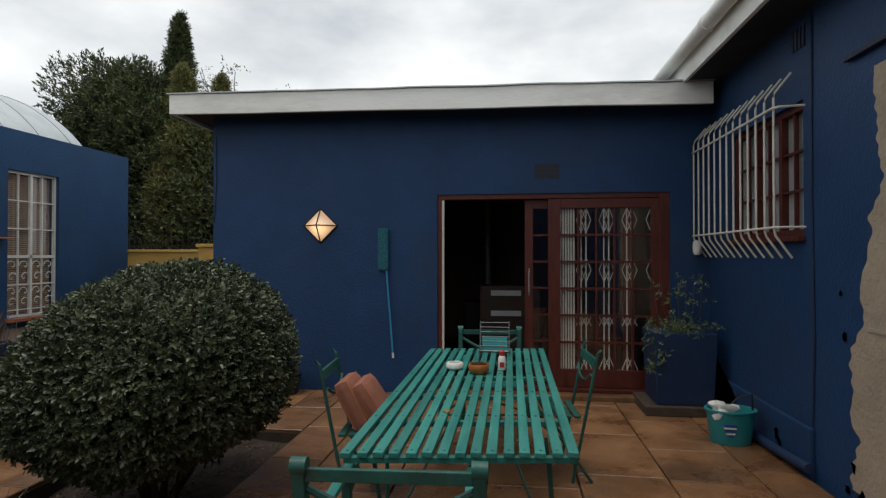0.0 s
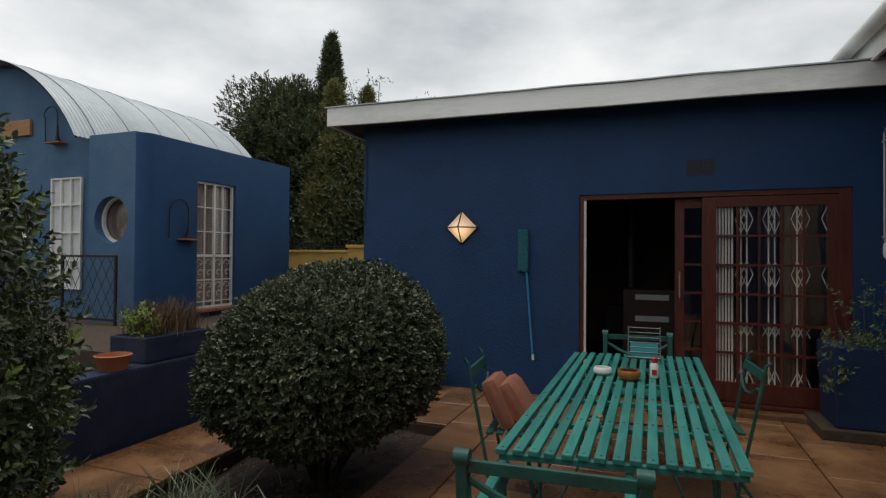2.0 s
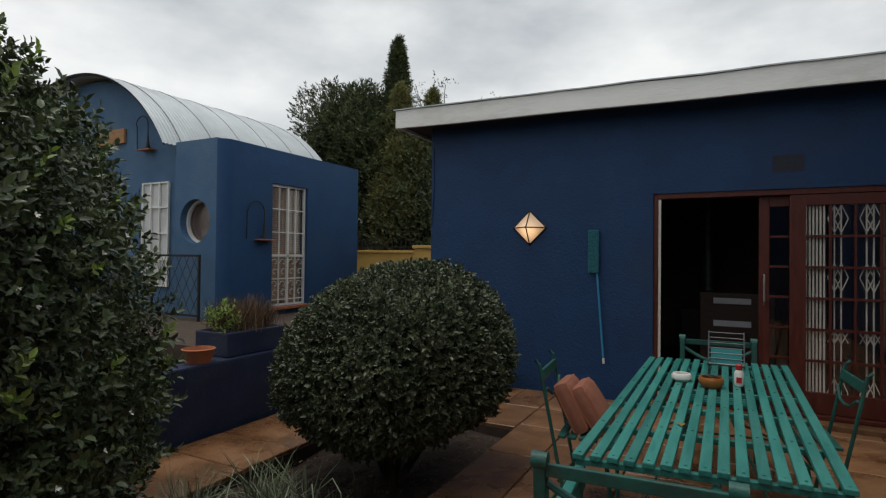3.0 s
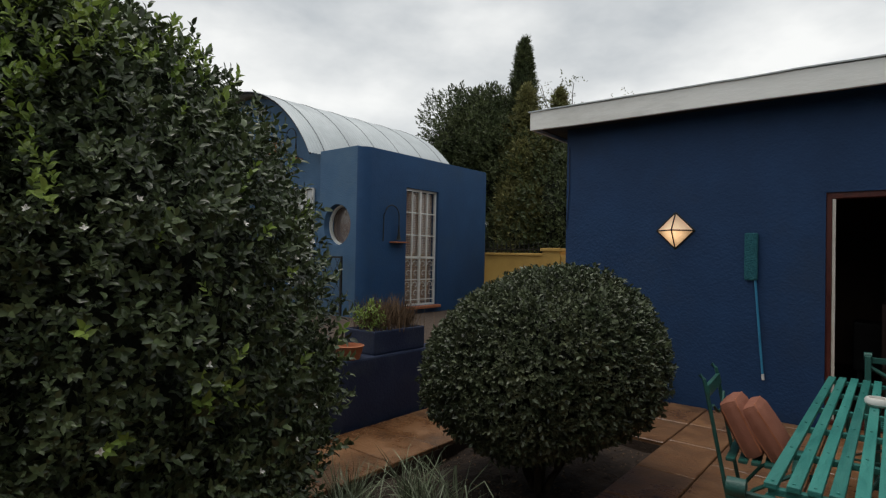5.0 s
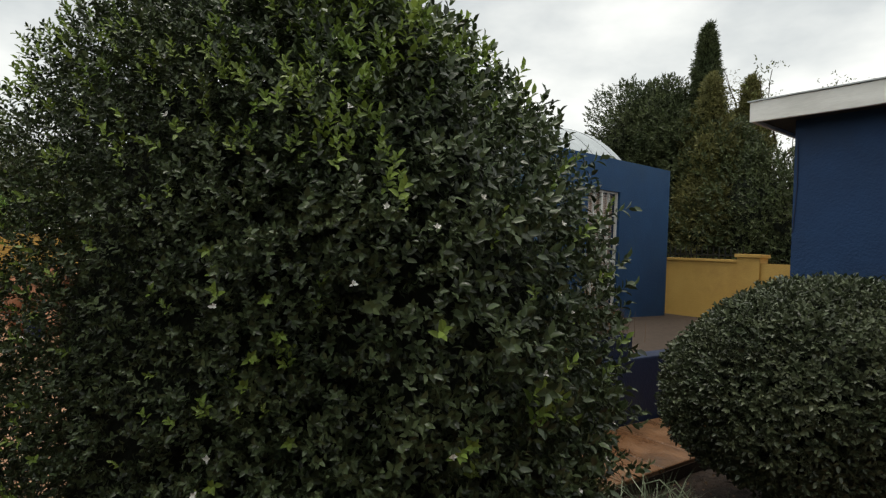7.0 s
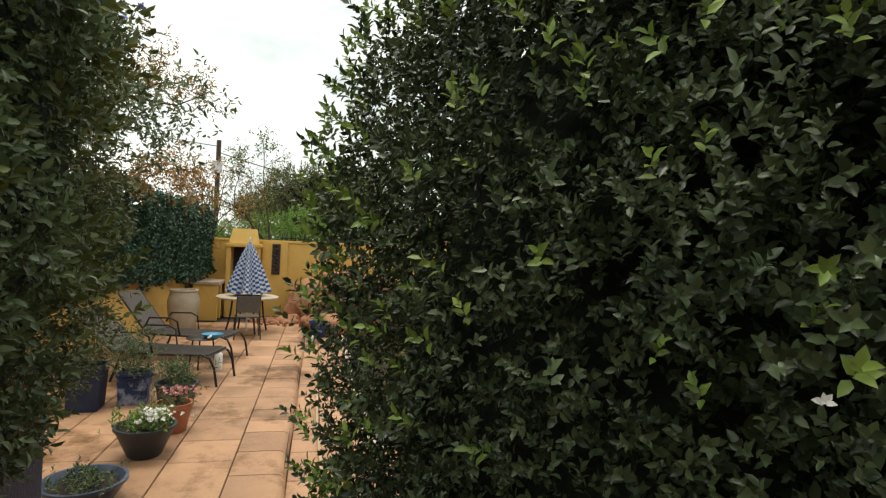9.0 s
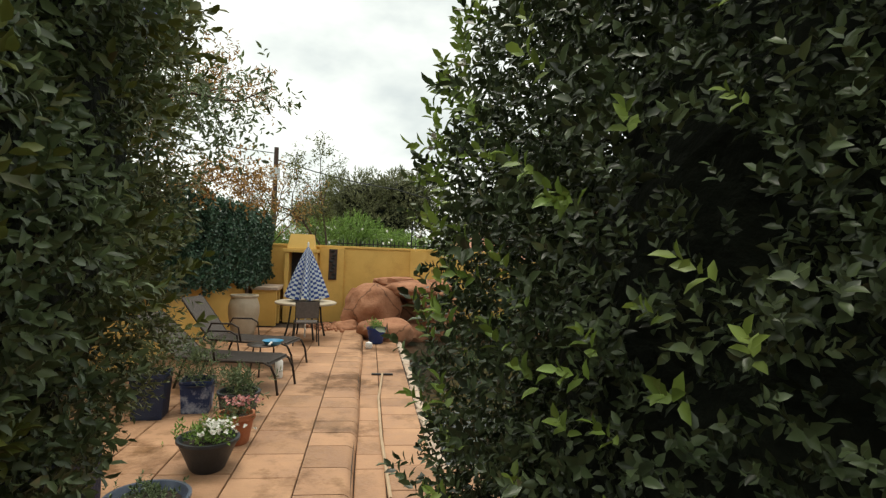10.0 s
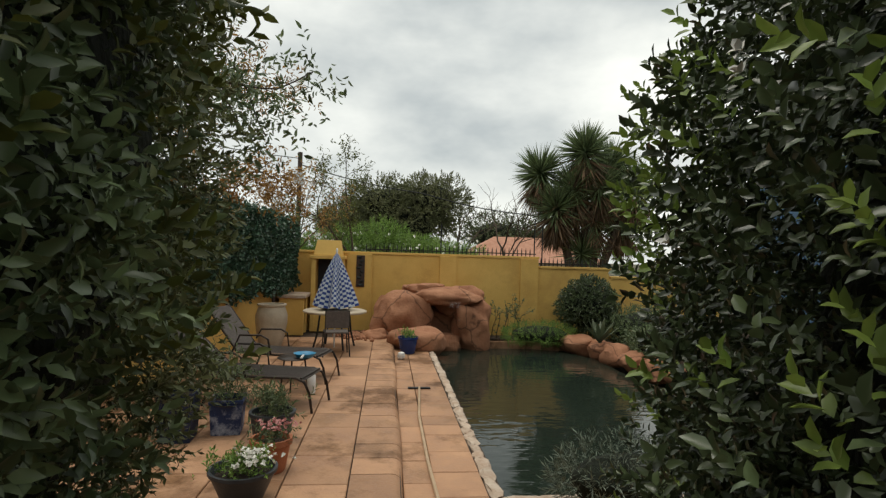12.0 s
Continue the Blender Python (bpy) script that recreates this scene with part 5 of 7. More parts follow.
arm_chair("garden_armchair", "dark green painted armchair drawn up to the table end", pose(-0.375, 1.74, 0, 0, 0, 3) @ Matrix.Diagonal((0.95, 1, 1, 1)))
arm_chair("garden_armchair", "green painted armchair at the table head by the door", pose(-0.17, 4.90, 0, 0, 0, 184) @ Matrix.Diagonal((0.87, 1, 1, 1)))
bistro_chair("folding_chair", "green folding chair holding two orange cushions", pose(-0.87, 3.31, 0, 0, 0, -85), "chairs at the table")
bistro_chair("folding_chair", "green folding chair pushed in at the long side", pose(0.31, 3.85, 0, 0, 0, 95), "chairs at the table")


def cushion(label, m):
    bm = bmesh.new()
    box(bm, -0.165, 0.165, -0.055, 0.055, 0.0, 0.36, 0.050)
    bmesh.ops.subdivide_edges(bm, edges=bm.edges[:], cuts=2, use_grid_fill=True)
    for v in bm.verts:
        k = max(0, 1 - (v.co.x / 0.21) ** 2) * max(0, 1 - ((v.co.z - 0.2) / 0.21) ** 2)
        v.co.y *= 1 + 0.35 * k
    c = thing("seat_cushion", label, "cushion", m, "orange cushions")
    part("cover", bm, CUSHION, c, "", True)
    for y in (-0.044, 0.044):
        bm = bmesh.new()
        q = [(-0.15, y, 0.03), (-0.152, y, 0.31), (-0.125, y, 0.345), (0.125, y, 0.345), (0.152, y, 0.31), (0.15, y, 0.03)]
        tube(bm, q, 0.006, 6)
        part("piping", bm, TERRACOTTA, c)


cushion("worn orange seat cushion leaning on the chair back", pose(-0.88, 3.30, 0.446, 27, 0, -87) @ Matrix.Scale(0.93, 4))
cushion("worn orange seat cushion propped on another", pose(-0.755, 3.32, 0.446, 33, 0, -87) @ Matrix.Scale(0.93, 4))

# ---- on the table ----
TZ = 0.744
t = thing("ashtray", "small white ceramic ashtray on the table", "ashtray", Matrix.Translation((-0.36, 3.62, TZ)) @ Matrix.Scale(0.76, 4))
bm = bmesh.new()
lathe(bm, [(0, 0), (0.055, 0), (0.078, 0.02), (0.08, 0.045), (0.068, 0.062), (0.055, 0.062), (0.055, 0.05), (0.062, 0.03), (0.045, 0.012), (0, 0.012)], 24)
part("bowl", bm, CHALK, t, "", True)
t = thing("hurricane_lamp", "amber pottery dish with a clear glass chimney", "candle lamp", Matrix.Translation((-0.19, 3.52, TZ)) @ Matrix.Scale(0.80, 4))
bm = bmesh.new()
lathe(bm, [(0, 0), (0.06, 0), (0.085, 0.025), (0.088, 0.06), (0.08, 0.075), (0.07, 0.075), (0.075, 0.05), (0.05, 0.02), (0, 0.02)], 24)
part("dish", bm, AMBER, t, "", True)
bm = bmesh.new()
lathe(bm, [(0.045, 0.022), (0.052, 0.08), (0.05, 0.15), (0.04, 0.21), (0.038, 0.21), (0.048, 0.15), (0.05, 0.08), (0.043, 0.022)], 20)
part("chimney", bm, CLEAR, t, "clear glass chimney", True)
t = thing("glue_bottle", "small white bottle with a red cap", "bottle", Matrix.Translation((-0.04, 3.64, TZ)))
bm = bmesh.new()
lathe(bm, [(0, 0), (0.024, 0), (0.026, 0.01), (0.026, 0.08), (0.018, 0.095), (0, 0.095)], 16)
part("bottle_body", bm, CHALK, t, "", True)
bm = bmesh.new()
lathe(bm, [(0.018, 0.096), (0.018, 0.125), (0.012, 0.13), (0, 0.13)], 12)
part("cap", bm, RED, t, "red cap", True)
part("label_stripe", bx(-0.015, 0.015, -0.028, -0.025, 0.02, 0.055), RED, t, "red printed mark")
t = thing("wire_rack", "folded wire rack standing at the table end", "wire rack", pose(-0.11, 4.28, TZ - 0.005, -14))
for x in (-0.115, 0.115):
    bm = bmesh.new()
    tube(bm, [(x, -0.16, 0.006), (x, 0, 0.006), (x, 0.03, 0.26)], 0.005, 6)
    part("side_wire", bm, WIRE, t)
for i in range(7):
    bm = bmesh.new()
    z = 0.02 + i * 0.038
    tube(bm, [(-0.115, 0.004 + i * 0.004, z), (0.115, 0.004 + i * 0.004, z)], 0.003, 5)
    part("cross_wire", bm, WIRE, t)
for i in range(4):
    bm = bmesh.new()
    tube(bm, [(-0.115, -0.15 + i * 0.04, 0.006), (0.115, -0.15 + i * 0.04, 0.006)], 0.003, 5)
    part("cross_wire", bm, WIRE, t)
part("blue_sheet", bx(-0.10, 0.10, 0.012, 0.016, 0.01, 0.13), TUB_TEAL, t, "teal plastic sheet")
rng = np.random.default_rng(77)
t = thing("fallen_leaf", "dry orange leaf lying on the slats", "leaf", Matrix.Translation((-0.30, 2.62, TZ)))
scatter("blade", (LEAF_V * np.array((1.6, 1, 1)), LEAF_F), np.array([(0, 0, 0.004)]), np.array([(0.1, 0.1, 1.0)]), np.array([0.05]), LEAF_AUTUMN, t, rng)
t.children[0].data.transform(Matrix.Translation((0, 0, 0.002)))

# ---- by the side wall ----
t = thing("tall_planter", "tall square navy planter with a trailing plant", "planter", Matrix.Translation((1.66, 5.52, 0)))
part("plinth", bx(-0.38, 0.38, -0.24, 0.34, 0, 0.09, bevel=0.01), GROUT, t, "low paved plinth")
bm = bmesh.new()
box(bm, -0.29, 0.29, -0.20, 0.30, 0.092, 0.78, 0.012)
top = max(bm.faces, key=lambda q: q.calc_center_median().z)
r = bmesh.ops.inset_individual(bm, faces=[top], thickness=0.04)
bmesh.ops.translate(bm, vec=(0, 0, -0.05), verts=top.verts[:])
for v in bm.verts:
    k = 0.88 + 0.12 * (v.co.z / 0.78)
    v.co.x *= k
    v.co.y = 0.05 + (v.co.y - 0.05) * k
part("tub", bm, BLUE_DEEP, t)
rng = np.random.default_rng(31)
n = 150
p = np.column_stack((rng.normal(0.0, 0.16, n), rng.normal(0, 0.12, n), 0.77 + np.abs(rng.normal(0, 0.07, n))))
q = np.column_stack((-0.27 + rng.normal(0, 0.04, 70), -0.16 + rng.normal(0, 0.06, 70), rng.uniform(0.38, 0.80, 70)))
w = np.column_stack((rng.uniform(-0.25, 0.25, 46), rng.normal(0, 0.1, 46), rng.uniform(1.05, 1.3, 46)))
p = np.vstack((p, q, w))
scatter("foliage", sprig(6, 1.0, 1.5, 0.9, rng), p, rng.normal(size=p.shape) + np.array((0, -0.3, 0.4)), 0.030 * rng.uniform(0.6, 1.2, len(p)), LEAF_LEFT, t, rng)
bm = bmesh.new()
for k in range(7):
    tube(bm, [(0.0, 0, 0.72), (0.07 * (k - 3), 0.01 * k, 0.95), (0.085 * (k - 3), 0.02 * k, 1.25)], 0.004, 5)
part("stalk_cluster", bm, BARK, t)

t = thing("plastic_tub", "oval teal plastic tub with a crumpled rag", "tub", Matrix.Translation((1.79, 4.62, 0)))
bm = bmesh.new()
lathe(bm, [(0, 0.004), (0.15, 0.0), (0.155, 0.01), (0.185, 0.255), (0.20, 0.26), (0.20, 0.275), (0.178, 0.275), (0.148, 0.02), (0, 0.02)], 32, sx=1.0, sy=0.72)
part("tub_body", bm, TUB_TEAL, t, "", True)
for k, (x0, x1) in enumerate(((-0.055, -0.025), (-0.075, -0.010), (-0.085, -0.005), (-0.090, -0.002), (-0.092, 0.0))):
    part("printed_stripe", bx(x0, x1, -0.124 - 0.002 * k, -0.110, 0.075 + 0.022 * k, 0.087 + 0.022 * k), MARK_BLUE if k % 2 == 0 else CHALK, t, "blue printed stripe" if k % 2 == 0 else "white printed stripe")
bm = bmesh.new()
tube(bm, [(0.17, 0.0, 0.27), (0.16, -0.02, 0.40), (0.05, -0.03, 0.37), (-0.02, -0.02, 0.30)], 0.008, 6)
part("carry_handle", bm, BLACK, t)
bm = bmesh.new()
rock_shape(bm, (-0.07, -0.02, 0.27), (0.10, 0.07, 0.06), 4, 0.6)
tagged(part("crumpled_rag", bm, CHALK, None, "", True), "crumpled white rag lying in the tub", "rag").location = (1.79, 4.62, 0)
t = thing("black_pot", "small black plastic pot beside the house wall", "pot", Matrix.Translation((-2.42, 5.68, 0)))
bm = bmesh.new()
lathe(bm, [(0, 0), (0.10, 0), (0.14, 0.20), (0.15, 0.20), (0.15, 0.22), (0.13, 0.22), (0.095, 0.03), (0, 0.03)], 20)
part("pot_body", bm, BLACK, t, "", True)
# no hole is cut; a near-black sheet paints the opening's shade
t = thing("broken_wall_hole", "flat dark plate for the shaded broken opening in the wall", "wall hole", Matrix.Translation((W2 - 0.041, 5.45, 0.36)))
bm = bmesh.new()
f = bm.faces.new([bm.verts.new((0, y, z)) for y, z in ((-0.30, -0.26), (0.30, -0.26), (0.33, 0.10), (0.20, 0.16), (0.0, 0.05), (-0.15, -0.04), (-0.28, -0.14))])
bmesh.ops.solidify(bm, geom=[f], thickness=0.004)
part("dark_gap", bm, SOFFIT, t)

t = thing("foot_pipe", "dark blue painted pipe along the foot of the wall", "pipe", Matrix.Translation((W2 - 0.075, 0, 0.05)))
bm = bmesh.new()
tube(bm, [(0, 5.1, 0.0), (0, 4.5, 0.0), (0.005, 4.1, 0.015), (0.01, 3.92, 0.03), (0.012, 3.88, 0.03)], 0.036, 10)
part("pipe_body", bm, BLUE_DEEP, t, "", True)
# flaked paint low on the side wall
rng = random.Random(14)
for y, z, size, x in ((4.40, 0.15, 0.055, W2 - 0.041), (4.35, 0.09, 0.04, W2 - 0.041), (4.45, 0.06, 0.02, W2 - 0.041), (3.50, 0.24, 0.035, W2 - 0.007), (3.56, 0.08, 0.03, W2 - 0.007), (3.62, 1.28, 0.025, W2 - 0.007), (3.58, 1.02, 0.03, W2 - 0.007), (3.42, 0.07, 0.06, W2 - 0.007), (3.30, 0.05, 0.05, W2 - 0.007)):
    bm = bmesh.new()
    f = bm.faces.new([bm.verts.new((0, size * rng.uniform(0.35, 1) * math.cos(a), size * 1.3 * rng.uniform(0.35, 1) * math.sin(a))) for a in np.linspace(0, 2 * math.pi, 13)[:-1]])
    bmesh.ops.solidify(bm, geom=[f], thickness=0.002)
    chip = part("paint_chip", bm, WHITE)
    chip.location = (x, y, z)
    tagged(chip, "flaked white patch where blue paint chipped off", "paint chip", "paint chips")

# ---- grass tufts in the bed ----
rng = np.random.default_rng(12)
BL_V = np.array([(-0.006, 0, 0), (0.006, 0, 0), (-0.005, 0.05, 0.35), (0.005, 0.05, 0.35), (-0.003, 0.2, 0.68), (0.003, 0.2, 0.68), (0, 0.42, 0.85)])
BL_F = np.array([(0, 1, 2), (1, 3, 2), (2, 3, 4), (3, 5, 4), (4, 5, 6)])
for gx0, gy0, s in ((-2.75, 2.45, 0.42), (-2.45, 2.25, 0.40), (-2.1, 2.2, 0.36), (-2.95, 2.05, 0.40), (-2.6, 1.8, 0.4)):
    g = thing("grass_tuft", "grey green arching grass tuft in the bed", "grass", Matrix.Translation((gx0, gy0, -0.12)), "grass tufts")
    n = 120
    p = np.column_stack((rng.normal(0, 0.06, n), rng.normal(0, 0.06, n), np.zeros(n)))
    d = np.column_stack((rng.normal(0, 0.5, n), rng.normal(0, 0.5, n), np.ones(n)))
    scatter("blade_mass", (BL_V * np.array((1.5, 1, 1)), BL_F), p, d, s * rng.uniform(0.6, 1.2, n), GRASS, g, rng)["kind"] = "stuff"
dry = thing("dry_grass", "looping pale dry grass stems in the bed", "grass", Matrix.Translation((-2.35, 2.4, -0.12)))
for k in range(9):
    a, b = rng.normal(size=2) * 0.3
    bm = bmesh.new()
    tube(bm, [(0, 0, 0), (a * 0.4, b * 0.4, 0.24), (a, b, 0.36), (a * 1.3, b * 1.3, 0.30), (a * 1.4, b * 1.4, 0.2)], 0.0035, 5)
    part("dry_stem", bm, GRASS, dry)

# ---- pavilion details ----
pw = thing("window_2", "tall white barred pavilion window with a brown blind", "window", Matrix.Translation((PX, 6.32, 0.68)))
pw["kind"] = "structure"
Wd, Hh = 0.82, 1.98
for y0, y1, z0, z1 in ((0, 0.03, 0, Hh), (Wd - 0.03, Wd, 0, Hh), (0.03, Wd - 0.03, 0, 0.03), (0.03, Wd - 0.03, Hh - 0.03, Hh), (0.03, Wd - 0.03, 0.80, 0.84)):
    part("window_frame", bx(-0.09, -0.05, y0, y1, z0, z1), WHITE_METAL, pw)
part("mullion", bx(-0.088, -0.05, Wd / 2 - 0.018, Wd / 2 + 0.018, 0.03, Hh - 0.03), WHITE_METAL, pw)
for y in (0.22, 0.60):
    part("glazing_bar", bx(-0.085, -0.06, y - 0.007, y + 0.007, 0.03, Hh - 0.03), WHITE_METAL, pw)
for z in (0.10, 0.44, 1.20, 1.58):
    part("glazing_bar", bx(-0.084, -0.058, 0.03, Wd - 0.03, z - 0.008, z + 0.008), WHITE_METAL, pw)
for cy in (0.12, 0.31, 0.51, 0.70):
    for cz, s in ((0.20, 1), (0.34, -1), (0.54, 1), (0.70, -1)):
        bm = bmesh.new()
        tube(bm, [(-0.055, cy + s * (0.085 - 0.011 * k) * math.cos(k * 0.75), cz + (0.085 - 0.011 * k) * math.sin(k * 0.75)) for k in range(8)], 0.006, 4)
        part("scroll", bm, WHITE_METAL, pw)
part("pane", bx(-0.105, -0.10, 0.03, Wd - 0.03, 0.03, Hh - 0.03), PANE, pw)
part("window_sill", bx(-0.10, 0.08, -0.03, Wd + 0.03, -0.05, -0.001, bevel=0.008), TERRACOTTA, pw)
bl = thing("window_blind", "brown slatted blind hanging in the window", "blind", Matrix.Translation((PX - 0.15, 6.34, 0.70)))
me = bpy.data.meshes.new("blind_slat")
bm = bmesh.new()
box(bm, -0.010, 0.010, 0, 0.78, 0, 0.022)
bm.to_mesh(me)
bm.free()
me.materials.append(BLIND)
for k in range(64):
    shared("blind_slat", me, bl, Matrix.Translation((0, 0, 0.03 * k)))
part("backing", bx(-0.03, -0.012, 0, 0.78, 0, 1.94), SOFFIT, bl)

rw = thing("window_3", "round porthole window with a white ring", "window", Matrix.Translation((-7.17, PY0, 2.0)))
rw["kind"] = "structure"
bm = bmesh.new()
lathe(bm, [(0.30, 0.0), (0.33, 0.0), (0.33, 0.05), (0.30, 0.05), (0.30, 0.0)], 32)
bmesh.ops.rotate(bm, matrix=Matrix.Rotation(math.pi / 2, 3, "X"), verts=bm.verts)
bmesh.ops.translate(bm, vec=(0, 0.16, 0), verts=bm.verts)
part("window_ring", bm, WHITE_METAL, rw, "white ring")
part("pane", bx(-0.31, 0.31, 0.17, 0.175, -0.31, 0.31), PANE, rw)
part("curtain", bx(-0.31, 0.31, 0.19, 0.192, -0.31, 0.31), INTERIOR, rw, "dim backing behind the glass")

gw = thing("window_4", "white barred window in the gable wall", "window", Matrix.Translation((-8.55, 5.72, 0.97)))
gw["kind"] = "structure"
part("dark_reveal", bx(-0.32, 0.34, -0.012, -0.002, 0.0, 1.72), CURTAIN, gw, "pale curtain behind the bars")
for x in (-0.32, -0.10, 0.12, 0.34):
    part("bar", bx(x - 0.012, x + 0.012, -0.05, -0.02, 0, 1.72), WHITE_METAL, gw)
for z in (0, 0.43, 0.86, 1.29, 1.70):
    part("cross_bar", bx(-0.32, 0.34, -0.045, -0.018, z, z + 0.022), WHITE_METAL, gw)
t = thing("timber_lintel", "honey coloured timber beam over an opening", "beam", Matrix.Translation((-9.75, 5.72, 3.42)))
part("beam", bx(-0.45, 0.35, -0.05, 0.0, 0, 0.26, bevel=0.01), mat("honey_timber", (0.30, 0.15, 0.06), (0.40, 0.21, 0.09), 5, 0.6, 0.3, 30, stretch=(1, 6, 6)), t)


def iron_lantern(label, m):
    """Swan neck iron bracket with a small hanging tray."""
    t = thing("lantern_bracket", label, "lantern", m, "iron lanterns")
    bm = bmesh.new()
    tube(bm, [(0, -0.02, 0.0), (0, -0.03, 0.42)] + [(0.0 + 0.16 - 0.16 * math.cos(a), -0.05, 0.42 + 0.16 * math.sin(a)) for a in np.linspace(0.2, math.pi, 9)] + [(0.32, -0.05, 0.30)], 0.009, 6)
    part("bracket", bm, IRON, t)
    bm = bmesh.new()
    lathe(bm, [(0.008, 0.30), (0.012, 0.26), (0.02, 0.12), (0.035, 0.05), (0.04, 0.03), (0, 0.025)], 12, (0.32, -0.05, 0))
    part("shade", bm, IRON, t, "rusty bell shade", True)
    part("tray", bx(0.16, 0.48, -0.14, 0.0, -0.02, 0.0, bevel=0.004), TERRACOTTA, t, "rusty tray")
    return t


iron_lantern("rusty iron lantern bracket beside the pavilion window", pose(PX, 5.78, 1.75, 0, 0, 90))
iron_lantern("rusty iron lantern bracket on the gable", pose(-9.05, 5.71, 3.25))
t = thing("trellis", "dark diamond trellis panel on the terrace edge", "trellis", Matrix.Translation((-7.3, 5.15, 0.55)))
for x in (-0.52, 0.52):
    part("post", bx(x - 0.015, x + 0.015, -0.015, 0.015, 0, 0.95), IRON, t)
part("rail", bx(-0.52, 0.52, -0.012, 0.012, 0.92, 0.95), IRON, t)
part("rail", bx(-0.52, 0.52, -0.012, 0.012, 0.06, 0.09), IRON, t)
for k in range(-5, 6):
    for s in (-1, 1):
        a, b = Vector((k * 0.17, 0, 0.08)), Vector((k * 0.17 + s * 0.48, 0, 0.93))
        lo, hi = 0.0, 1.0
        d = b - a
        ts = sorted([(-0.51 - a.x) / d.x, (0.51 - a.x) / d.x])
        lo, hi = max(0, ts[0]), min(1, ts[1])
        if hi - lo > 0.05:
            bm = bmesh.new()
            tube(bm, [a + d * lo, a + d * hi], 0.005, 4)
            part("lattice_bar", bm, IRON, t)

t = thing("planter_box", "long navy planter with brown heather on the low wall", "planter", Matrix.Translation((-4.20, 3.42, 0.60)))
bm = bmesh.new()
box(bm, -0.20, 0.22, -0.20, 0.50, 0, 0.22, 0.015)
top = max(bm.faces, key=lambda q: q.calc_center_median().z)
bmesh.ops.inset_individual(bm, faces=[top], thickness=0.03)
bmesh.ops.translate(bm, vec=(0, 0, -0.04), verts=top.verts[:])
part("trough", bm, NAVY, t)
rng = np.random.default_rng(41)
n = 1500
p = np.column_stack((rng.normal(0, 0.11, n), rng.uniform(-0.10, 0.46, n), np.zeros(n)))
p[:, 2] = 0.17 + rng.random(n) * 0.17 * np.sqrt(np.clip(1 - ((p[:, 1] - 0.18) / 0.36) ** 2, 0, 1))
scatter("heather", (BL_V * np.array((1.6, 0.6, 1)), BL_F), p, np.column_stack((rng.normal(0, 0.25, n), rng.normal(0, 0.25, n), np.ones(n))), 0.28 * rng.uniform(0.5, 1.1, n), HEATHER, t, rng, "dry brown heather")["kind"] = "stuff"
n = 46
p = np.column_stack((rng.uniform(-0.15, 0.17, n), rng.uniform(-0.20, -0.02, n), 0.20 + rng.random(n) * 0.20))
scatter("green_growth", sprig(6, 1.0, 1.6, 0.7, rng), p, rng.normal(size=p.shape) * 0.5 + np.array((0, 0, 1)), 0.05 * rng.uniform(0.7, 1.2, n), LEAF_YOUNG, t, rng, "yellow green shoots")
t = thing("clay_dish", "shallow terracotta dish on the low wall", "dish", Matrix.Translation((-4.05, 2.98, 0.60)) @ Matrix.Scale(1.3, 4))
bm = bmesh.new()
lathe(bm, [(0, 0), (0.075, 0), (0.10, 0.085), (0.105, 0.09), (0.095, 0.095), (0.07, 0.02), (0, 0.02)], 20)
part("dish_body", bm, TERRACOTTA, t, "", True)

# spikes on the north wall
t = thing("wall_spikes", "row of black steel spikes on the yellow wall", "wall spikes", Matrix.Translation((0, 9.1, 1.62)))
for i in range(34):
    bm = bmesh.new()
    x = -8.9 + i * 0.105
    lathe(bm, [(0.012, 0), (0.012, 0.16), (0.0, 0.24)], 5, (x, 0, 0))
    part("spike", bm, IRON, t)
part("rail", bx(-8.95, -5.5, -0.01, 0.01, 0.06, 0.085), IRON, t)

for ob in scene.objects:
    if ob.name.startswith("pane"):
        ob.visible_shadow = False




# ---- pool terrace things ----
before = set(scene.objects)
FZ = -0.30  # terrace top


def pot_plant(name, label, m, profile, pot_mat, n, spread, height, leaf, leaf_mat, seed, petals=None, slim=0.8, category="potted plant", pn=40, sides=28):
    rng = np.random.default_rng(seed)
    t = thing(name, label, category, m)
    bm = bmesh.new()
    lathe(bm, profile, sides)
    part("pot", bm, pot_mat, t, "", sides > 4)
    zt = max(z for r, z in profile)
    rt = max(r for r, z in profile) - 0.02
    bm = bmesh.new()
    lathe(bm, [(0, zt - 0.045), (rt - 0.015, zt - 0.05)], 20)
    part("soil", bm, SOIL, t, "dark potting soil")
    p = np.column_stack((rng.normal(0, spread, n), rng.normal(0, spread, n), zt - 0.03 + rng.random(n) ** 1.3 * height))
    scatter("foliage", sprig(7, 1.0, 1.6, slim, rng), p, rng.normal(size=p.shape) * 0.6 + np.array((0, 0, 0.9)), leaf * rng.uniform(0.6, 1.3, n), leaf_mat, t, rng)
    if petals:
        q = np.column_stack((rng.normal(0.08, spread * 0.9, pn), rng.normal(0.08, spread * 0.9, pn), zt + height * rng.uniform(0.6, 1.1, pn)))
        scatter("blossom", sprig(5, 1.3, 0.15, 1.8, rng), q, rng.normal(size=q.shape) * 0.4 + np.array((0, 0, 1)), np.full(pn, 0.022), petals, t, rng)["kind"] = "stuff"
    return t


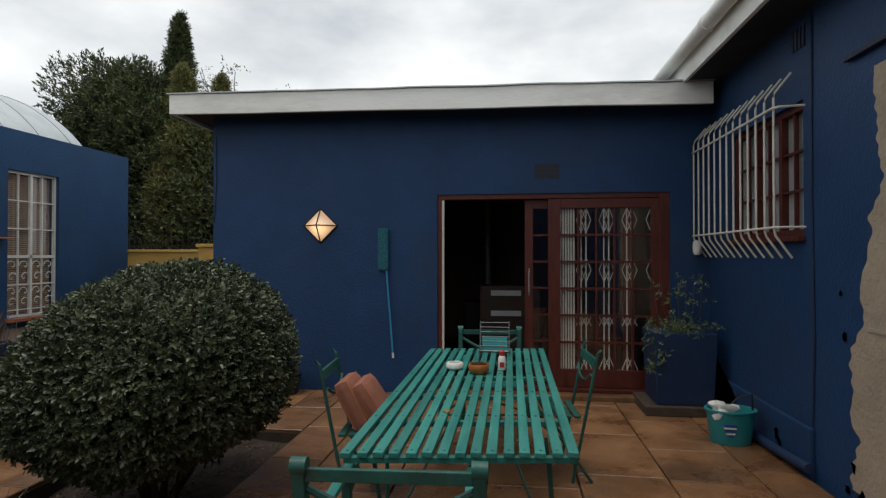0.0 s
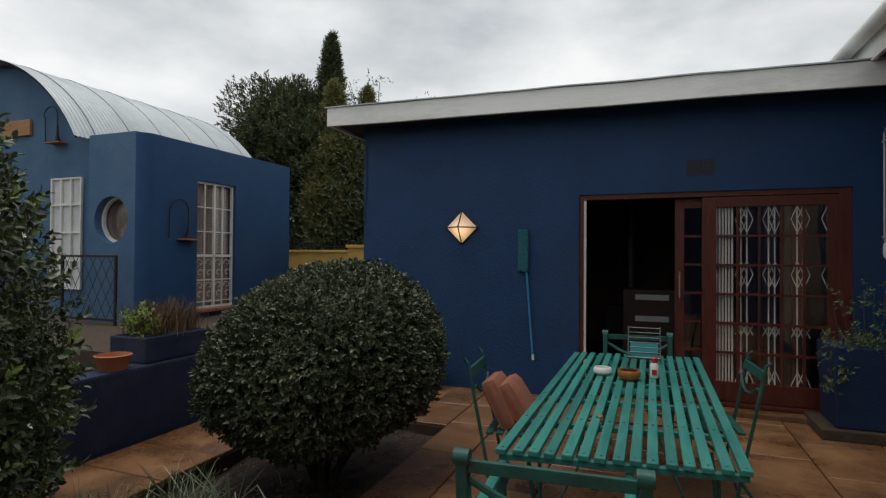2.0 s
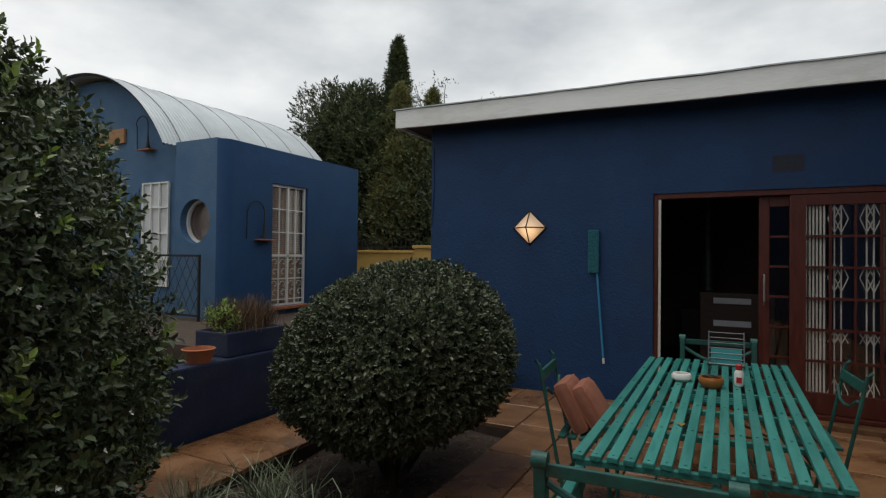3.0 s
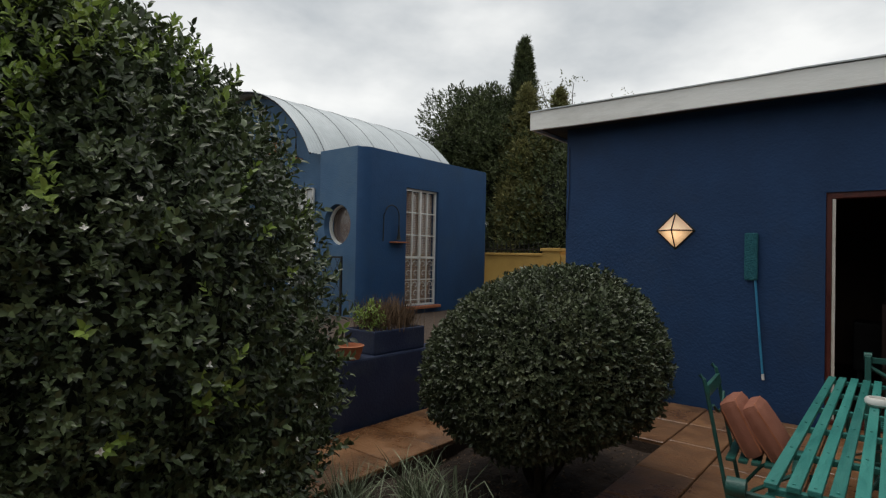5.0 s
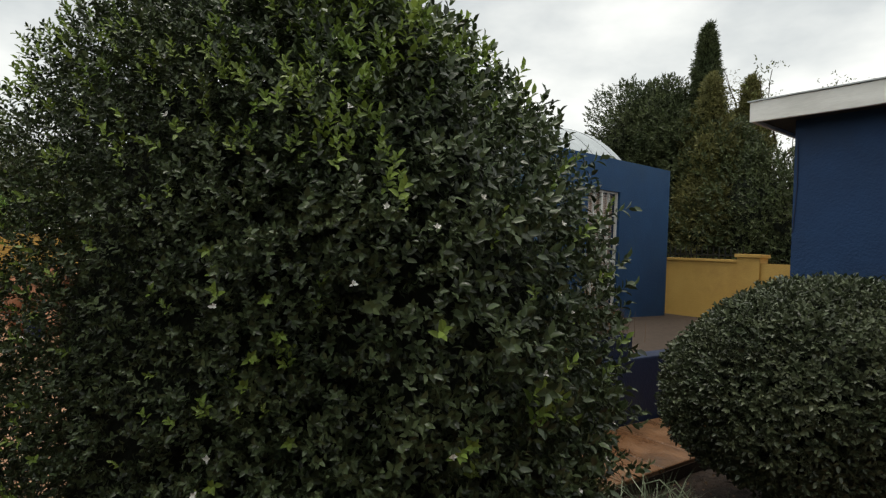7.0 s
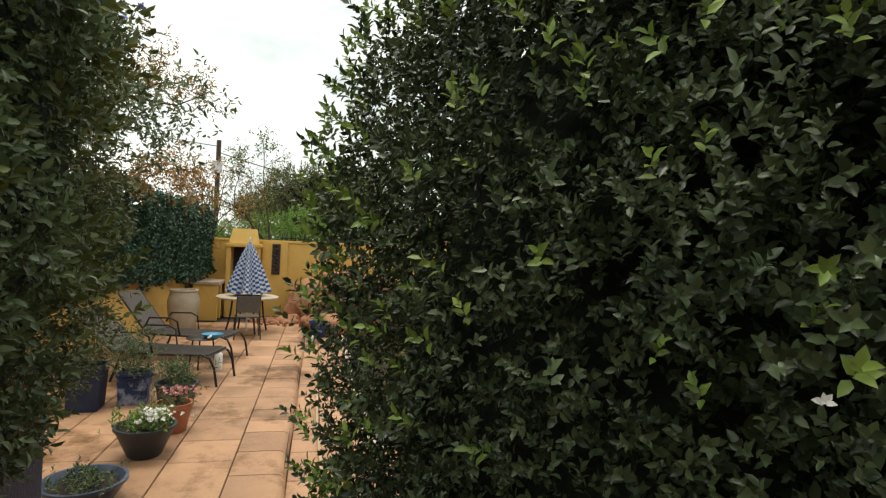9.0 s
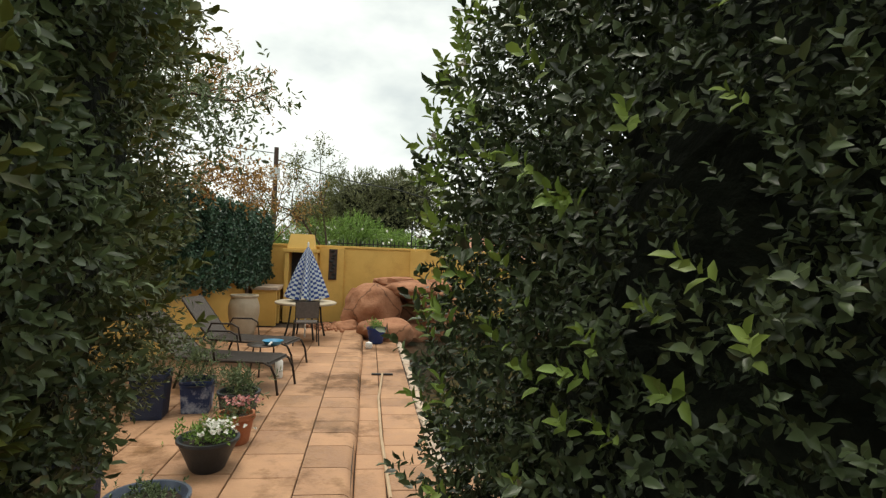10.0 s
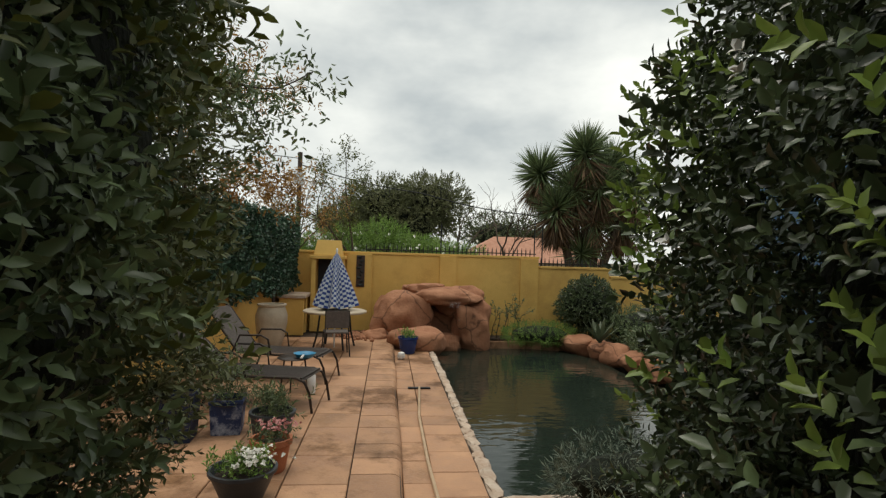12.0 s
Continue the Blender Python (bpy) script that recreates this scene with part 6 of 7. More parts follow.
BOWL = [(0, 0), (0.13, 0), (0.15, 0.02), (0.255, 0.255), (0.27, 0.26), (0.27, 0.285), (0.245, 0.285), (0.13, 0.05), (0, 0.05)]
POT = [(0, 0), (0.11, 0), (0.12, 0.015), (0.155, 0.22), (0.17, 0.225), (0.17, 0.27), (0.145, 0.27), (0.11, 0.04), (0, 0.04)]
SQUARE = [(0, 0), (0.185, 0), (0.19, 0.02), (0.215, 0.30), (0.225, 0.31), (0.225, 0.34), (0.205, 0.34), (0.18, 0.05), (0, 0.05)]
WIDE = [(0, 0), (0.15, 0), (0.165, 0.02), (0.20, 0.24), (0.215, 0.25), (0.215, 0.28), (0.19, 0.28), (0.15, 0.05), (0, 0.05)]
pot_plant("bowl_planter", "wide charcoal bowl of green and white flowers", Matrix.Translation((-6.62, -2.05, FZ)), [(r * 0.88, z * 0.9) for r, z in BOWL], POT_DARK, 150, 0.09, 0.11, 0.036, LEAF_BRIGHT, 51, PETAL, pn=70)
pot_plant("clay_pot", "terracotta pot of small pink and white flowers", Matrix.Translation((-7.22, -1.98, FZ)), POT, TERRACOTTA, 80, 0.08, 0.14, 0.034, LEAF_LEFT, 52, PETAL_PINK, pn=60)
pot_plant("grey_pot", "dark grey pot of spiky green leaves", Matrix.Translation((-7.95, -2.12, FZ)), WIDE, POT_DARK, 120, 0.10, 0.20, 0.06, LEAF_LEFT, 53, slim=0.4)
pot_plant("blue_wall_pot", "square peeling blue pot with a leafy shrub", pose(-8.22, -2.60, FZ, 0, 0, 52), SQUARE, PEELED, 220, 0.13, 0.45, 0.045, LEAF_LEFT, 54, slim=0.5, sides=4)
pot_plant("navy_pot", "tall square navy pot half hidden by the hedge", pose(-8.0, -2.99, FZ, 0, 0, 50), [(r * 1.05, z * 1.35) for r, z in SQUARE], NAVY, 120, 0.14, 0.35, 0.045, LEAF_LEFT, 57, slim=0.5, sides=4)
pot_plant("low_bowl", "shallow slate blue bowl of seedlings by the planter", Matrix.Translation((-5.76, -2.18, FZ)), [(0, 0), (0.16, 0), (0.25, 0.14), (0.262, 0.15), (0.262, 0.17), (0.24, 0.17), (0.15, 0.04), (0, 0.04)], SLATE_GLAZE, 90, 0.10, 0.05, 0.03, LEAF_LEFT, 55)
t = thing("hedge_planter", "dark navy raised planter under the olive hedge", "planter", Matrix.Translation((-3.6, -2.4, 0)))
bm = bmesh.new()
box(bm, -0.95, 1.1, -0.55, 0.48, -1.1, 0.67, 0.02)
part("planter_wall", bm, NAVY, t)

bp = pot_plant("blue_pot", "cobalt glazed pot with a small green plant at the pool corner", Matrix.Translation((-13.24, -0.64, -0.395)), [(0, 0), (0.13, 0), (0.145, 0.02), (0.185, 0.27), (0.20, 0.28), (0.20, 0.32), (0.175, 0.32), (0.13, 0.05), (0, 0.05)], BLUE_GLAZE, 50, 0.08, 0.12, 0.05, LEAF_BRIGHT, 56)
t = thing("chlorine_float", "small white plastic ball beside the pot", "ball", Matrix.Translation((-12.6, -0.78, -0.395)))
bm = bmesh.new()
lathe(bm, [(0, 0), (0.05, 0.01), (0.075, 0.06), (0.06, 0.12), (0, 0.14)], 14)
part("shell", bm, CHALK, t, "", True)

urn = thing("stone_urn", "tall pale stone urn on the terrace", "urn", Matrix.Translation((-13.0, -3.18, FZ)))
bm = bmesh.new()
lathe(bm, [(0, 0), (0.17, 0), (0.19, 0.03), (0.25, 0.25), (0.285, 0.48), (0.285, 0.62), (0.25, 0.74), (0.235, 0.78), (0.26, 0.80), (0.26, 0.83), (0.22, 0.83), (0.21, 0.76), (0.24, 0.62), (0.24, 0.4), (0, 0.3)], 32)
part("urn_body", bm, URN_CLAY, urn, "", True)


def lounger(label, m, raised):
    """Sling sun lounger; head along +y, foot end at the origin."""
    t = thing("sun_lounger", label, "sun lounger", m, "sun loungers")
    L, W, H = 1.25, 0.58, 0.38
    for s in (-1, 1):
        bm = bmesh.new()
        tube(bm, [(s * W / 2, -0.04, 0.0), (s * W / 2, 0.0, 0.22), (s * W / 2, 0.06, H - 0.04), (s * W / 2, 0.16, H), (s * W / 2, 0.7, H - 0.015), (s * W / 2, L, H)], 0.016, 8)
        part("side_rail", bm, BROWN_METAL, t, "", True)
        bm = bmesh.new()
        tube(bm, [(s * W / 2, L - 0.12, H), (s * W / 2, L - 0.05, 0.2), (s * W / 2, L + 0.02, 0.0)], 0.015, 8)
        part("leg", bm, BROWN_METAL, t, "", True)
        bm = bmesh.new()
        tube(bm, [(s * (W / 2 + 0.02), L - 0.5, H - 0.02), (s * (W / 2 + 0.04), L - 0.46, H + 0.20), (s * (W / 2 + 0.04), L - 0.36, H + 0.25), (s * (W / 2 + 0.04), L - 0.05, H + 0.24), (s * (W / 2 + 0.02), L + 0.02, H + 0.1)], 0.014, 8)
        part("armrest", bm, BROWN_METAL, t, "", True)
    bm = bmesh.new()
    tube(bm, [(-W / 2, 0.10, H - 0.005), (W / 2, 0.10, H - 0.005)], 0.015, 8)
    part("foot_bar", bm, BROWN_METAL, t, "", True)
    bm = bmesh.new()
    n = 16
    for k in (0, 1):
        pass
    a = [[bm.verts.new((-W / 2 + W * i / 6, 0.06 + (L - 0.06) * j / n, H + 0.008 - 0.03 * math.sin(math.pi * i / 6) * math.sin(math.pi * j / n) - (0.03 if j == 0 else 0))) for i in range(7)] for j in range(n + 1)]
    for j in range(n):
        for i in range(6):
            bm.faces.new((a[j][i], a[j][i + 1], a[j + 1][i + 1], a[j + 1][i]))
    bmesh.ops.solidify(bm, geom=bm.faces[:], thickness=0.012)
    part("seat_sling", bm, GREY_MESH, t, "grey brown mesh sling", True)
    bk = new("backrest")
    bk.parent = t
    bk.matrix_basis = Matrix.Translation((0, L, H)) @ Matrix.Rotation(radians(raised), 4, "X")
    for s in (-1, 1):
        bm = bmesh.new()
        tube(bm, [(s * W / 2, 0, 0), (s * W / 2, 0.70, 0), (s * (W / 2 - 0.06), 0.76, 0)], 0.015, 8)
        part("back_tube", bm, BROWN_METAL, bk, "", True)
    part("back_sling", bx(-W / 2, W / 2, 0.01, 0.74, -0.006, 0.008, bevel=0.003), GREY_MESH, bk)
    return t


HEAD = math.degrees(math.atan2(0.22, -0.975))
lounger("grey sling sun lounger beside the flower pots", pose(-9.13, -1.84, FZ, 0, 0, 167 - 0), 40)
lounger("grey sling sun lounger with a raised back", pose(-10.5, -1.84, FZ, 0, 0, 167), 52)
t = thing("side_table", "small round brown metal side table between the loungers", "side table", Matrix.Translation((-9.95, -2.26, FZ)))
bm = bmesh.new()
lathe(bm, [(0, 0.40), (0.20, 0.40), (0.215, 0.41), (0.20, 0.42), (0, 0.42)], 24)
part("top", bm, BROWN_METAL, t, "", True)
for k in range(3):
    a = k * 2.1
    bm = bmesh.new()
    tube(bm, [(0.15 * math.cos(a), 0.15 * math.sin(a), 0.40), (0.20 * math.cos(a), 0.20 * math.sin(a), 0.0)], 0.011, 6)
    part("leg", bm, BROWN_METAL, t)
t = thing("blue_scoop", "blue plastic scoop lying on the side table", "scoop", Matrix.Translation((-9.93, -2.12, FZ + 0.421)))
bm = bmesh.new()
lathe(bm, [(0, 0), (0.10, 0.0), (0.14, 0.05), (0.145, 0.055), (0.13, 0.05), (0.09, 0.012), (0, 0.012)], 20)
part("pan", bm, BLUE_PLASTIC, t, "", True)
part("scoop_handle", bx(0.10, 0.30, -0.015, 0.015, 0.035, 0.055, bevel=0.005), CHALK, t, "white handle")
t = thing("white_can", "white plastic container under the side table", "container", Matrix.Translation((-9.75, -2.0, FZ)))
bm = bmesh.new()
lathe(bm, [(0, 0), (0.05, 0), (0.055, 0.02), (0.055, 0.22), (0.03, 0.25), (0, 0.25)], 16)
part("can_body", bm, CHALK, t, "", True)

# round table with the checked umbrella
RT = (-13.25, -2.05)
t = thing("round_table", "round pale topped table on dark metal legs", "table", Matrix.Translation((RT[0], RT[1], FZ)))
bm = bmesh.new()
lathe(bm, [(0.02, 0.66), (0.56, 0.66), (0.60, 0.675), (0.60, 0.70), (0.57, 0.715), (0.02, 0.715), (0.02, 0.66)], 40)
part("tabletop", bm, URN_CLAY, t, "pale stone top", True)
for k in range(4):
    a = k * math.pi / 2 + 0.5
    bm = bmesh.new()
    tube(bm, [(0.30 * math.cos(a), 0.30 * math.sin(a), 0.66), (0.34 * math.cos(a), 0.34 * math.sin(a), 0.3), (0.42 * math.cos(a), 0.42 * math.sin(a), 0.0)], 0.018, 8)
    part("leg", bm, IRON, t, "", True)
um = thing("closed_umbrella", "half folded blue and white checked umbrella", "umbrella", Matrix.Translation((RT[0], RT[1], FZ)))
bm = bmesh.new()
tube(bm, [(0, 0, 0.0), (0, 0, 1.84)], 0.017, 10)
part("pole", bm, CHALK, um, "", True)
bm = bmesh.new()
uv = bm.loops.layers.uv.new("uv")
na, nz = 72, 14
grid = []
for j in range(nz + 1):
    f = j / nz
    z = 1.80 - 1.02 * f
    row = []
    for i in range(na):
        a = 2 * math.pi * i / na
        r = 0.015 + 0.43 * f ** 0.85 * (0.80 + 0.20 * math.cos(8 * a)) + 0.012 * math.sin(17 * a) * f
        row.append(bm.verts.new((r * math.cos(a), r * math.sin(a), z + 0.03 * math.cos(8 * a) * f)))
    grid.append(row)
for j in range(nz):
    for i in range(na):
        k = (i + 1) % na
        fc = bm.faces.new((grid[j][i], grid[j][k], grid[j + 1][k], grid[j + 1][i]))
        for lp, (u, w) in zip(fc.loops, ((i, j), (i + 1, j), (i + 1, j + 1), (i, j + 1))):
            lp[uv].uv = (u * 44.0 / na, w * 22.0 / nz)
part("canopy", bm, CHECK, um, "checked cloth canopy", True)
bm = bmesh.new()
lathe(bm, [(0, 1.90), (0.02, 1.88), (0.022, 1.82), (0, 1.81)], 10)
part("finial", bm, CHALK, um)
ch = thing("metal_chair", "dark metal garden chair at the round table", "chair", pose(-12.45, -1.95, FZ, 0, 0, 100))
for sx in (-0.2, 0.2):
    for sy in (-0.18, 0.18):
        bm = bmesh.new()
        tube(bm, [(sx, sy, 0.42), (sx * 1.15, sy * 1.2, 0)], 0.013, 6)
        part("leg", bm, IRON, ch)
    bm = bmesh.new()
    tube(bm, [(sx, -0.18, 0.42), (sx, -0.24, 0.80)], 0.013, 6)
    part("back_post", bm, IRON, ch)
part("seat", bx(-0.21, 0.21, -0.20, 0.20, 0.40, 0.425, bevel=0.006), GREY_MESH, ch)
part("backrest", bx(-0.20, 0.20, -0.245, -0.225, 0.50, 0.80, bevel=0.005), GREY_MESH, ch)

# ---- braai chimney and counter ----
br = thing("braai_chimney", "yellow plastered outdoor fireplace with a tapering chimney", "fireplace", Matrix.Translation((FX + 0.30, -2.45, FZ)))
part("hearth_side", bx(-0.28, 0.30, -0.36, -0.26, 0, 1.66, bevel=0.01), YELLOW, br)
part("hearth_side", bx(-0.28, 0.30, 0.26, 0.36, 0, 1.66, bevel=0.01), YELLOW, br)
part("hearth_slab", bx(-0.28, 0.30, -0.26, 0.26, 0.75, 0.85), YELLOW, br)
part("hearth_back", bx(-0.28, -0.20, -0.26, 0.26, 0.85, 1.66), SOFFIT, br, "black hearth back")
part("hearth_front", bx(0.20, 0.28, -0.26, 0.26, 0, 0.75), YELLOW, br)
part("shelf", bx(-0.30, 0.34, -0.40, 0.40, 1.662, 1.74, bevel=0.012), YELLOW, br)
bm = bmesh.new()
box(bm, -0.28, 0.26, -0.32, 0.32, 1.742, 2.10, 0.012)
for v in bm.verts:
    if v.co.z > 1.9:
        v.co.y *= 0.82
        v.co.x = -0.28 + (v.co.x + 0.28) * 0.8
part("hood", bm, YELLOW, br)
ct = thing("braai_counter", "yellow plastered counter with open shelves", "counter", Matrix.Translation((-15.2, -3.12, FZ)))
for x in (-0.45, 0.0, 0.45):
    part("upright", bx(x - 0.05, x + 0.05, -0.26, 0.26, 0, 0.80, bevel=0.008), YELLOW, ct)
part("worktop", bx(-0.55, 0.55, -0.30, 0.30, 0.802, 0.87, bevel=0.01), ROCK_GREY, ct, "dull stone top")
# near-black panel puts the shade behind the open shelves into colour
part("back", bx(-0.40, 0.40, -0.26, -0.22, 0, 0.80), SOFFIT, ct, "dark panel standing in for the shaded recess")
pl = thing("mosaic_plaque", "dark carved plaque hung on the yellow pilaster", "plaque", Matrix.Translation((FX + 0.062, -1.72, 0.71)))
bm = bmesh.new()
box(bm, 0, 0.03, -0.10, 0.10, 0, 0.76, 0.006)
part("board", bm, WOOD_DARK, pl)
for k in range(9):
    bm = bmesh.new()
    rock_shape(bm, (0.03, 0.035 * math.sin(k * 2.1), 0.06 + k * 0.08), (0.02, 0.055, 0.035), k, 0.5, 2)
    part("carving", bm, IRON, pl)

# ---- rock fountain ----
rk = thing("rock_fountain", "sandstone boulder waterfall at the pool end", "rock fountain", Matrix.Translation((0, 0, 0)))
for k, (c, s, sd, rg) in enumerate((((-15.0, -0.72, 0.06), (0.55, 0.66, 0.64), 1, 0.26), ((-14.9, 0.30, 0.60), (0.45, 0.75, 0.20), 2, 0.22), ((-15.2, -0.25, 0.62), (0.45, 0.55, 0.24), 3, 0.3), ((-14.9, 0.88, -0.02), (0.46, 0.42, 0.58), 4, 0.28), ((-15.25, 0.62, 0.5), (0.4, 0.5, 0.36), 5, 0.3), ((-15.62, 0.2, -0.1), (0.25, 0.8, 0.6), 6, 0.2), ((-14.6, -1.25, -0.28), (0.28, 0.30, 0.16), 7, 0.2), ((-14.75, 0.15, -0.42), (0.35, 0.5, 0.22), 9, 0.2))):
    bm = bmesh.new()
    rock_shape(bm, c, s, sd, rg, 4)
    part("boulder", bm, ROCK, rk, "", True)
bm = bmesh.new()
rock_shape(bm, (-13.85, -0.42, -0.28), (0.42, 0.55, 0.32), 12, 0.2, 4)
tagged(part("boulder", bm, ROCK, None, "", True), "rounded sandstone boulder behind the blue pot", "boulder")
rng = np.random.default_rng(9)
for k in range(7):
    y = 0.30 + 0.035 * k
    bm = bmesh.new()
    tube(bm, [(-14.43, y, 0.52), (-14.36, y, 0.40), (-14.34, y + 0.01, -0.05), (-14.33, y, -0.56)], 0.006, 5)
    part("water_strand", bm, CLEAR, rk, "thin clear strand of falling water")
for k, (x, y, s) in enumerate(((-14.6, 3.25, 0.42), (-14.0, 3.55, 0.35), (-13.3, 3.6, 0.38), (-12.6, 3.65, 0.3), (-11.9, 3.75, 0.34), (-11.2, 3.85, 0.3))):
    bm = bmesh.new()
    rock_shape(bm, (x, y, -0.42), (s, s * 0.9, s * 0.6), 20 + k, 0.25, 3)
    tagged(part("edge_rock", bm, ROCK, None, "", True), "sandstone rock on the pool edge", "rock", "pool edge rocks")
# pebbles beside the table
rng = np.random.default_rng(19)
t = thing("pebble_patch", "patch of reddish river pebbles by the fireplace", "pebbles", Matrix.Translation((-14.75, -1.55, FZ)))
t["kind"] = "stuff"
bm = bmesh.new()
for k in range(150):
    rock_shape(bm, (rng.normal(0, 0.28), rng.normal(0, 0.3), 0.02), (0.045 * rng.uniform(0.6, 1.2),) * 3, k, 0.3, 1)
part("pebbles", bm, ROCK, t)["kind"] = "stuff"

# telescopic pole lying by the pool
t = thing("pool_brush", "long pale pole with a brush head on the walkway", "pool brush", Matrix.Translation((0, 0, -0.395)))
bm = bmesh.new()
tube(bm, [(-6.2, -0.62, 0.02), (-7.6, -0.66, 0.02), (-9.0, -0.66, 0.02), (-10.35, -0.58, 0.03)], 0.016, 8)
part("pole", bm, mat("tan_pole", (0.42, 0.29, 0.18), (0.52, 0.38, 0.25), 4, 0.5, 0.05, 40), t, "", True)
part("brush_head", bx(-10.42, -10.36, -0.74, -0.42, 0.0, 0.025, bevel=0.006), BLACK, t, "dark brush head")

# ---- planting round the pool ----
def shrub(name, label, at, radii, n, leaf, leaf_mat, seed, slim=0.8, power=2.0, petals=None):
    rng = np.random.default_rng(seed)
    t = thing(name, label, "shrub", Matrix.Translation(at))
    bm = bmesh.new()
    core(bm, (0, 0, radii[2]), [r * 0.8 for r in radii], power, 0.95, seed)
    part("twig_core", bm, CORE_DARK, t, "dark solid core standing in for inner shade")
    p, nm = shell(n, (0, 0, radii[2]), radii, power, rng, seed, min(radii) * 0.3, min(radii) * 0.25, 1.2 / min(radii))
    scatter("foliage", sprig(6, 1.0, 1.3, slim, rng, (FAR_V, FAR_F)), p, nm + rng.normal(size=p.shape) * 0.5 + np.array((0, 0, 0.4)), leaf * rng.uniform(0.7, 1.3, n), leaf_mat, t, rng)
    if petals:
        q = p[rng.random(n) < 0.03] + np.array((0, 0, 0.05))
        scatter("blossom", sprig(5, 1.3, 0.15, 1.8, rng), q, np.tile((0.0, 0.0, 1.0), (len(q), 1)), np.full(len(q), 0.05), petals, t, rng)["kind"] = "stuff"
    return t


shrub("ball_shrub", "clipped ball of dark green leaves before the wall", (-15.1, 3.62, -0.22), (0.64, 0.66, 0.66), 2600, 0.055, LEAF_HEDGE, 61, 1.0)
shrub("low_shrub", "low feathery green shrub at the pool edge", (-14.9, 2.45, -0.45), (0.5, 0.85, 0.24), 1100, 0.06, LEAF_BRIGHT, 62, 0.4)
shrub("low_shrub", "low dark green shrub beside the rocks", (-12.6, 4.3, -0.45), (1.3, 0.55, 0.32), 1500, 0.06, LEAF_LEFT, 63, 0.7)
shrub("low_shrub", "loose green shrub before the lower wall", (-14.6, 4.75, -0.45), (0.9, 0.9, 0.45), 1600, 0.06, LEAF_LEFT, 67, 0.8)
shrub("lavender_shrub", "silvery lavender clump at the near pool edge", (-6.6, 0.75, -0.43), (0.30, 0.55, 0.26), 700, 0.06, mat("lavender_leaf", (0.11, 0.14, 0.10), (0.17, 0.20, 0.15), 5, 0.6, 0, island=0.4), 64, 0.3)
rng = np.random.default_rng(66)
ag = thing("agave", "grey green agave with sword leaves", "plant", Matrix.Translation((-13.6, 3.35, -0.2)))
for k in range(12):
    a, b = k * 2.4, 0.35 + 0.05 * k
    d = Vector((math.cos(a) * b, math.sin(a) * b, 0.9)).normalized()
    bm = bmesh.new()
    s = d.cross(Vector((0, 0, 1))).normalized()
    pts = [(0.0, 0.035), (0.25, 0.05), (0.45, 0.035), (0.62, 0.0)]
    l1 = [bm.verts.new(d * h + s * w + Vector((0, 0, -0.12 * h * h))) for h, w in pts]
    l2 = [bm.verts.new(d * h - s * w + Vector((0, 0, -0.12 * h * h))) for h, w in pts[:-1]]
    for i in range(2):
        bm.faces.new((l1[i], l1[i + 1], l2[i + 1], l2[i]))
    bm.faces.new((l1[2], l1[3], l2[2]))
    bmesh.ops.solidify(bm, geom=bm.faces[:], thickness=0.012)
    part("leaf", bm, GRASS, ag)
rs = thing("rose_bush", "leggy rose bush against the yellow wall", "shrub", Matrix.Translation((-15.4, 1.75, -0.42)))
bm = bmesh.new()
tips = []
for k in range(9):
    branch(bm, (0.05 * (k % 3), 0.12 * (k - 4), 0), (rng.normal() * 0.15, rng.normal() * 0.3, 1), 0.65, 0.010, 1, rng, tips, 0.3, 2, 0.7)
part("stem_cluster", bm, BARK, rs)
p = np.array([q[0] for q in tips])
scatter("foliage", sprig(5, 1.1, 1.4, 1.0, rng), p, rng.normal(size=p.shape) + np.array((0, 0, 0.5)), 0.055 * rng.uniform(0.6, 1.2, len(p)), LEAF_LEFT, rs, rng)

# ---- ivy on the south wall ----
rng = np.random.default_rng(71)
iv = thing("ivy", "thick dark ivy draped over the yellow wall", "ivy", SW)
n = 9500
u = rng.uniform(0.4, 9.5, n)
h = rng.uniform(0.45, 2.2, n) + 0.06 * u * rng.random(n)
low = 0.62 + 0.25 * np.array([noise.noise(Vector((q * 1.3, 0, 0))) for q in u])
keep = h > low
u, h = u[keep], h[keep]
bul = np.array([0.22 + 0.14 * noise.noise(Vector((a * 1.4, b * 1.6, 4))) for a, b in zip(u, h)]) * np.clip((2.3 + 0.06 * u - h) * 3, 0, 1)
p = np.column_stack((u, bul, h + 0.1 * rng.random(len(u))))
scatter("foliage", sprig(5, 1.25, 0.6, 1.7, rng, (FAR_V, FAR_F)), p, rng.normal(size=p.shape) * 0.5 + np.array((0, 0.9, 0.1)), 0.075 * rng.uniform(0.6, 1.3, len(p)), LEAF_IVY, iv, rng)
bm = bmesh.new()
box(bm, 0.5, 9.4, -0.30, 0.14, 1.0, 2.05)
bmesh.ops.subdivide_edges(bm, edges=bm.edges[:], cuts=12, use_grid_fill=True)
for v in bm.verts:
    v.co += Vector((0, 0.10 * noise.noise(v.co * 1.5), 0.08 * noise.noise(v.co * 1.1 + Vector((5, 0, 0)))))
part("twig_core", bm, CORE_DARK, iv, "dark solid core standing in for inner shade")
t = thing("gum_pole", "dark upright timber post against the south wall", "post", Matrix.Translation((-14.3, -3.42, FZ)))
bm = bmesh.new()
tube(bm, [(0, 0, 0), (0.02, 0.01, 1.3)], 0.035, 8)
part("post_shaft", bm, WOOD_DARK, t)


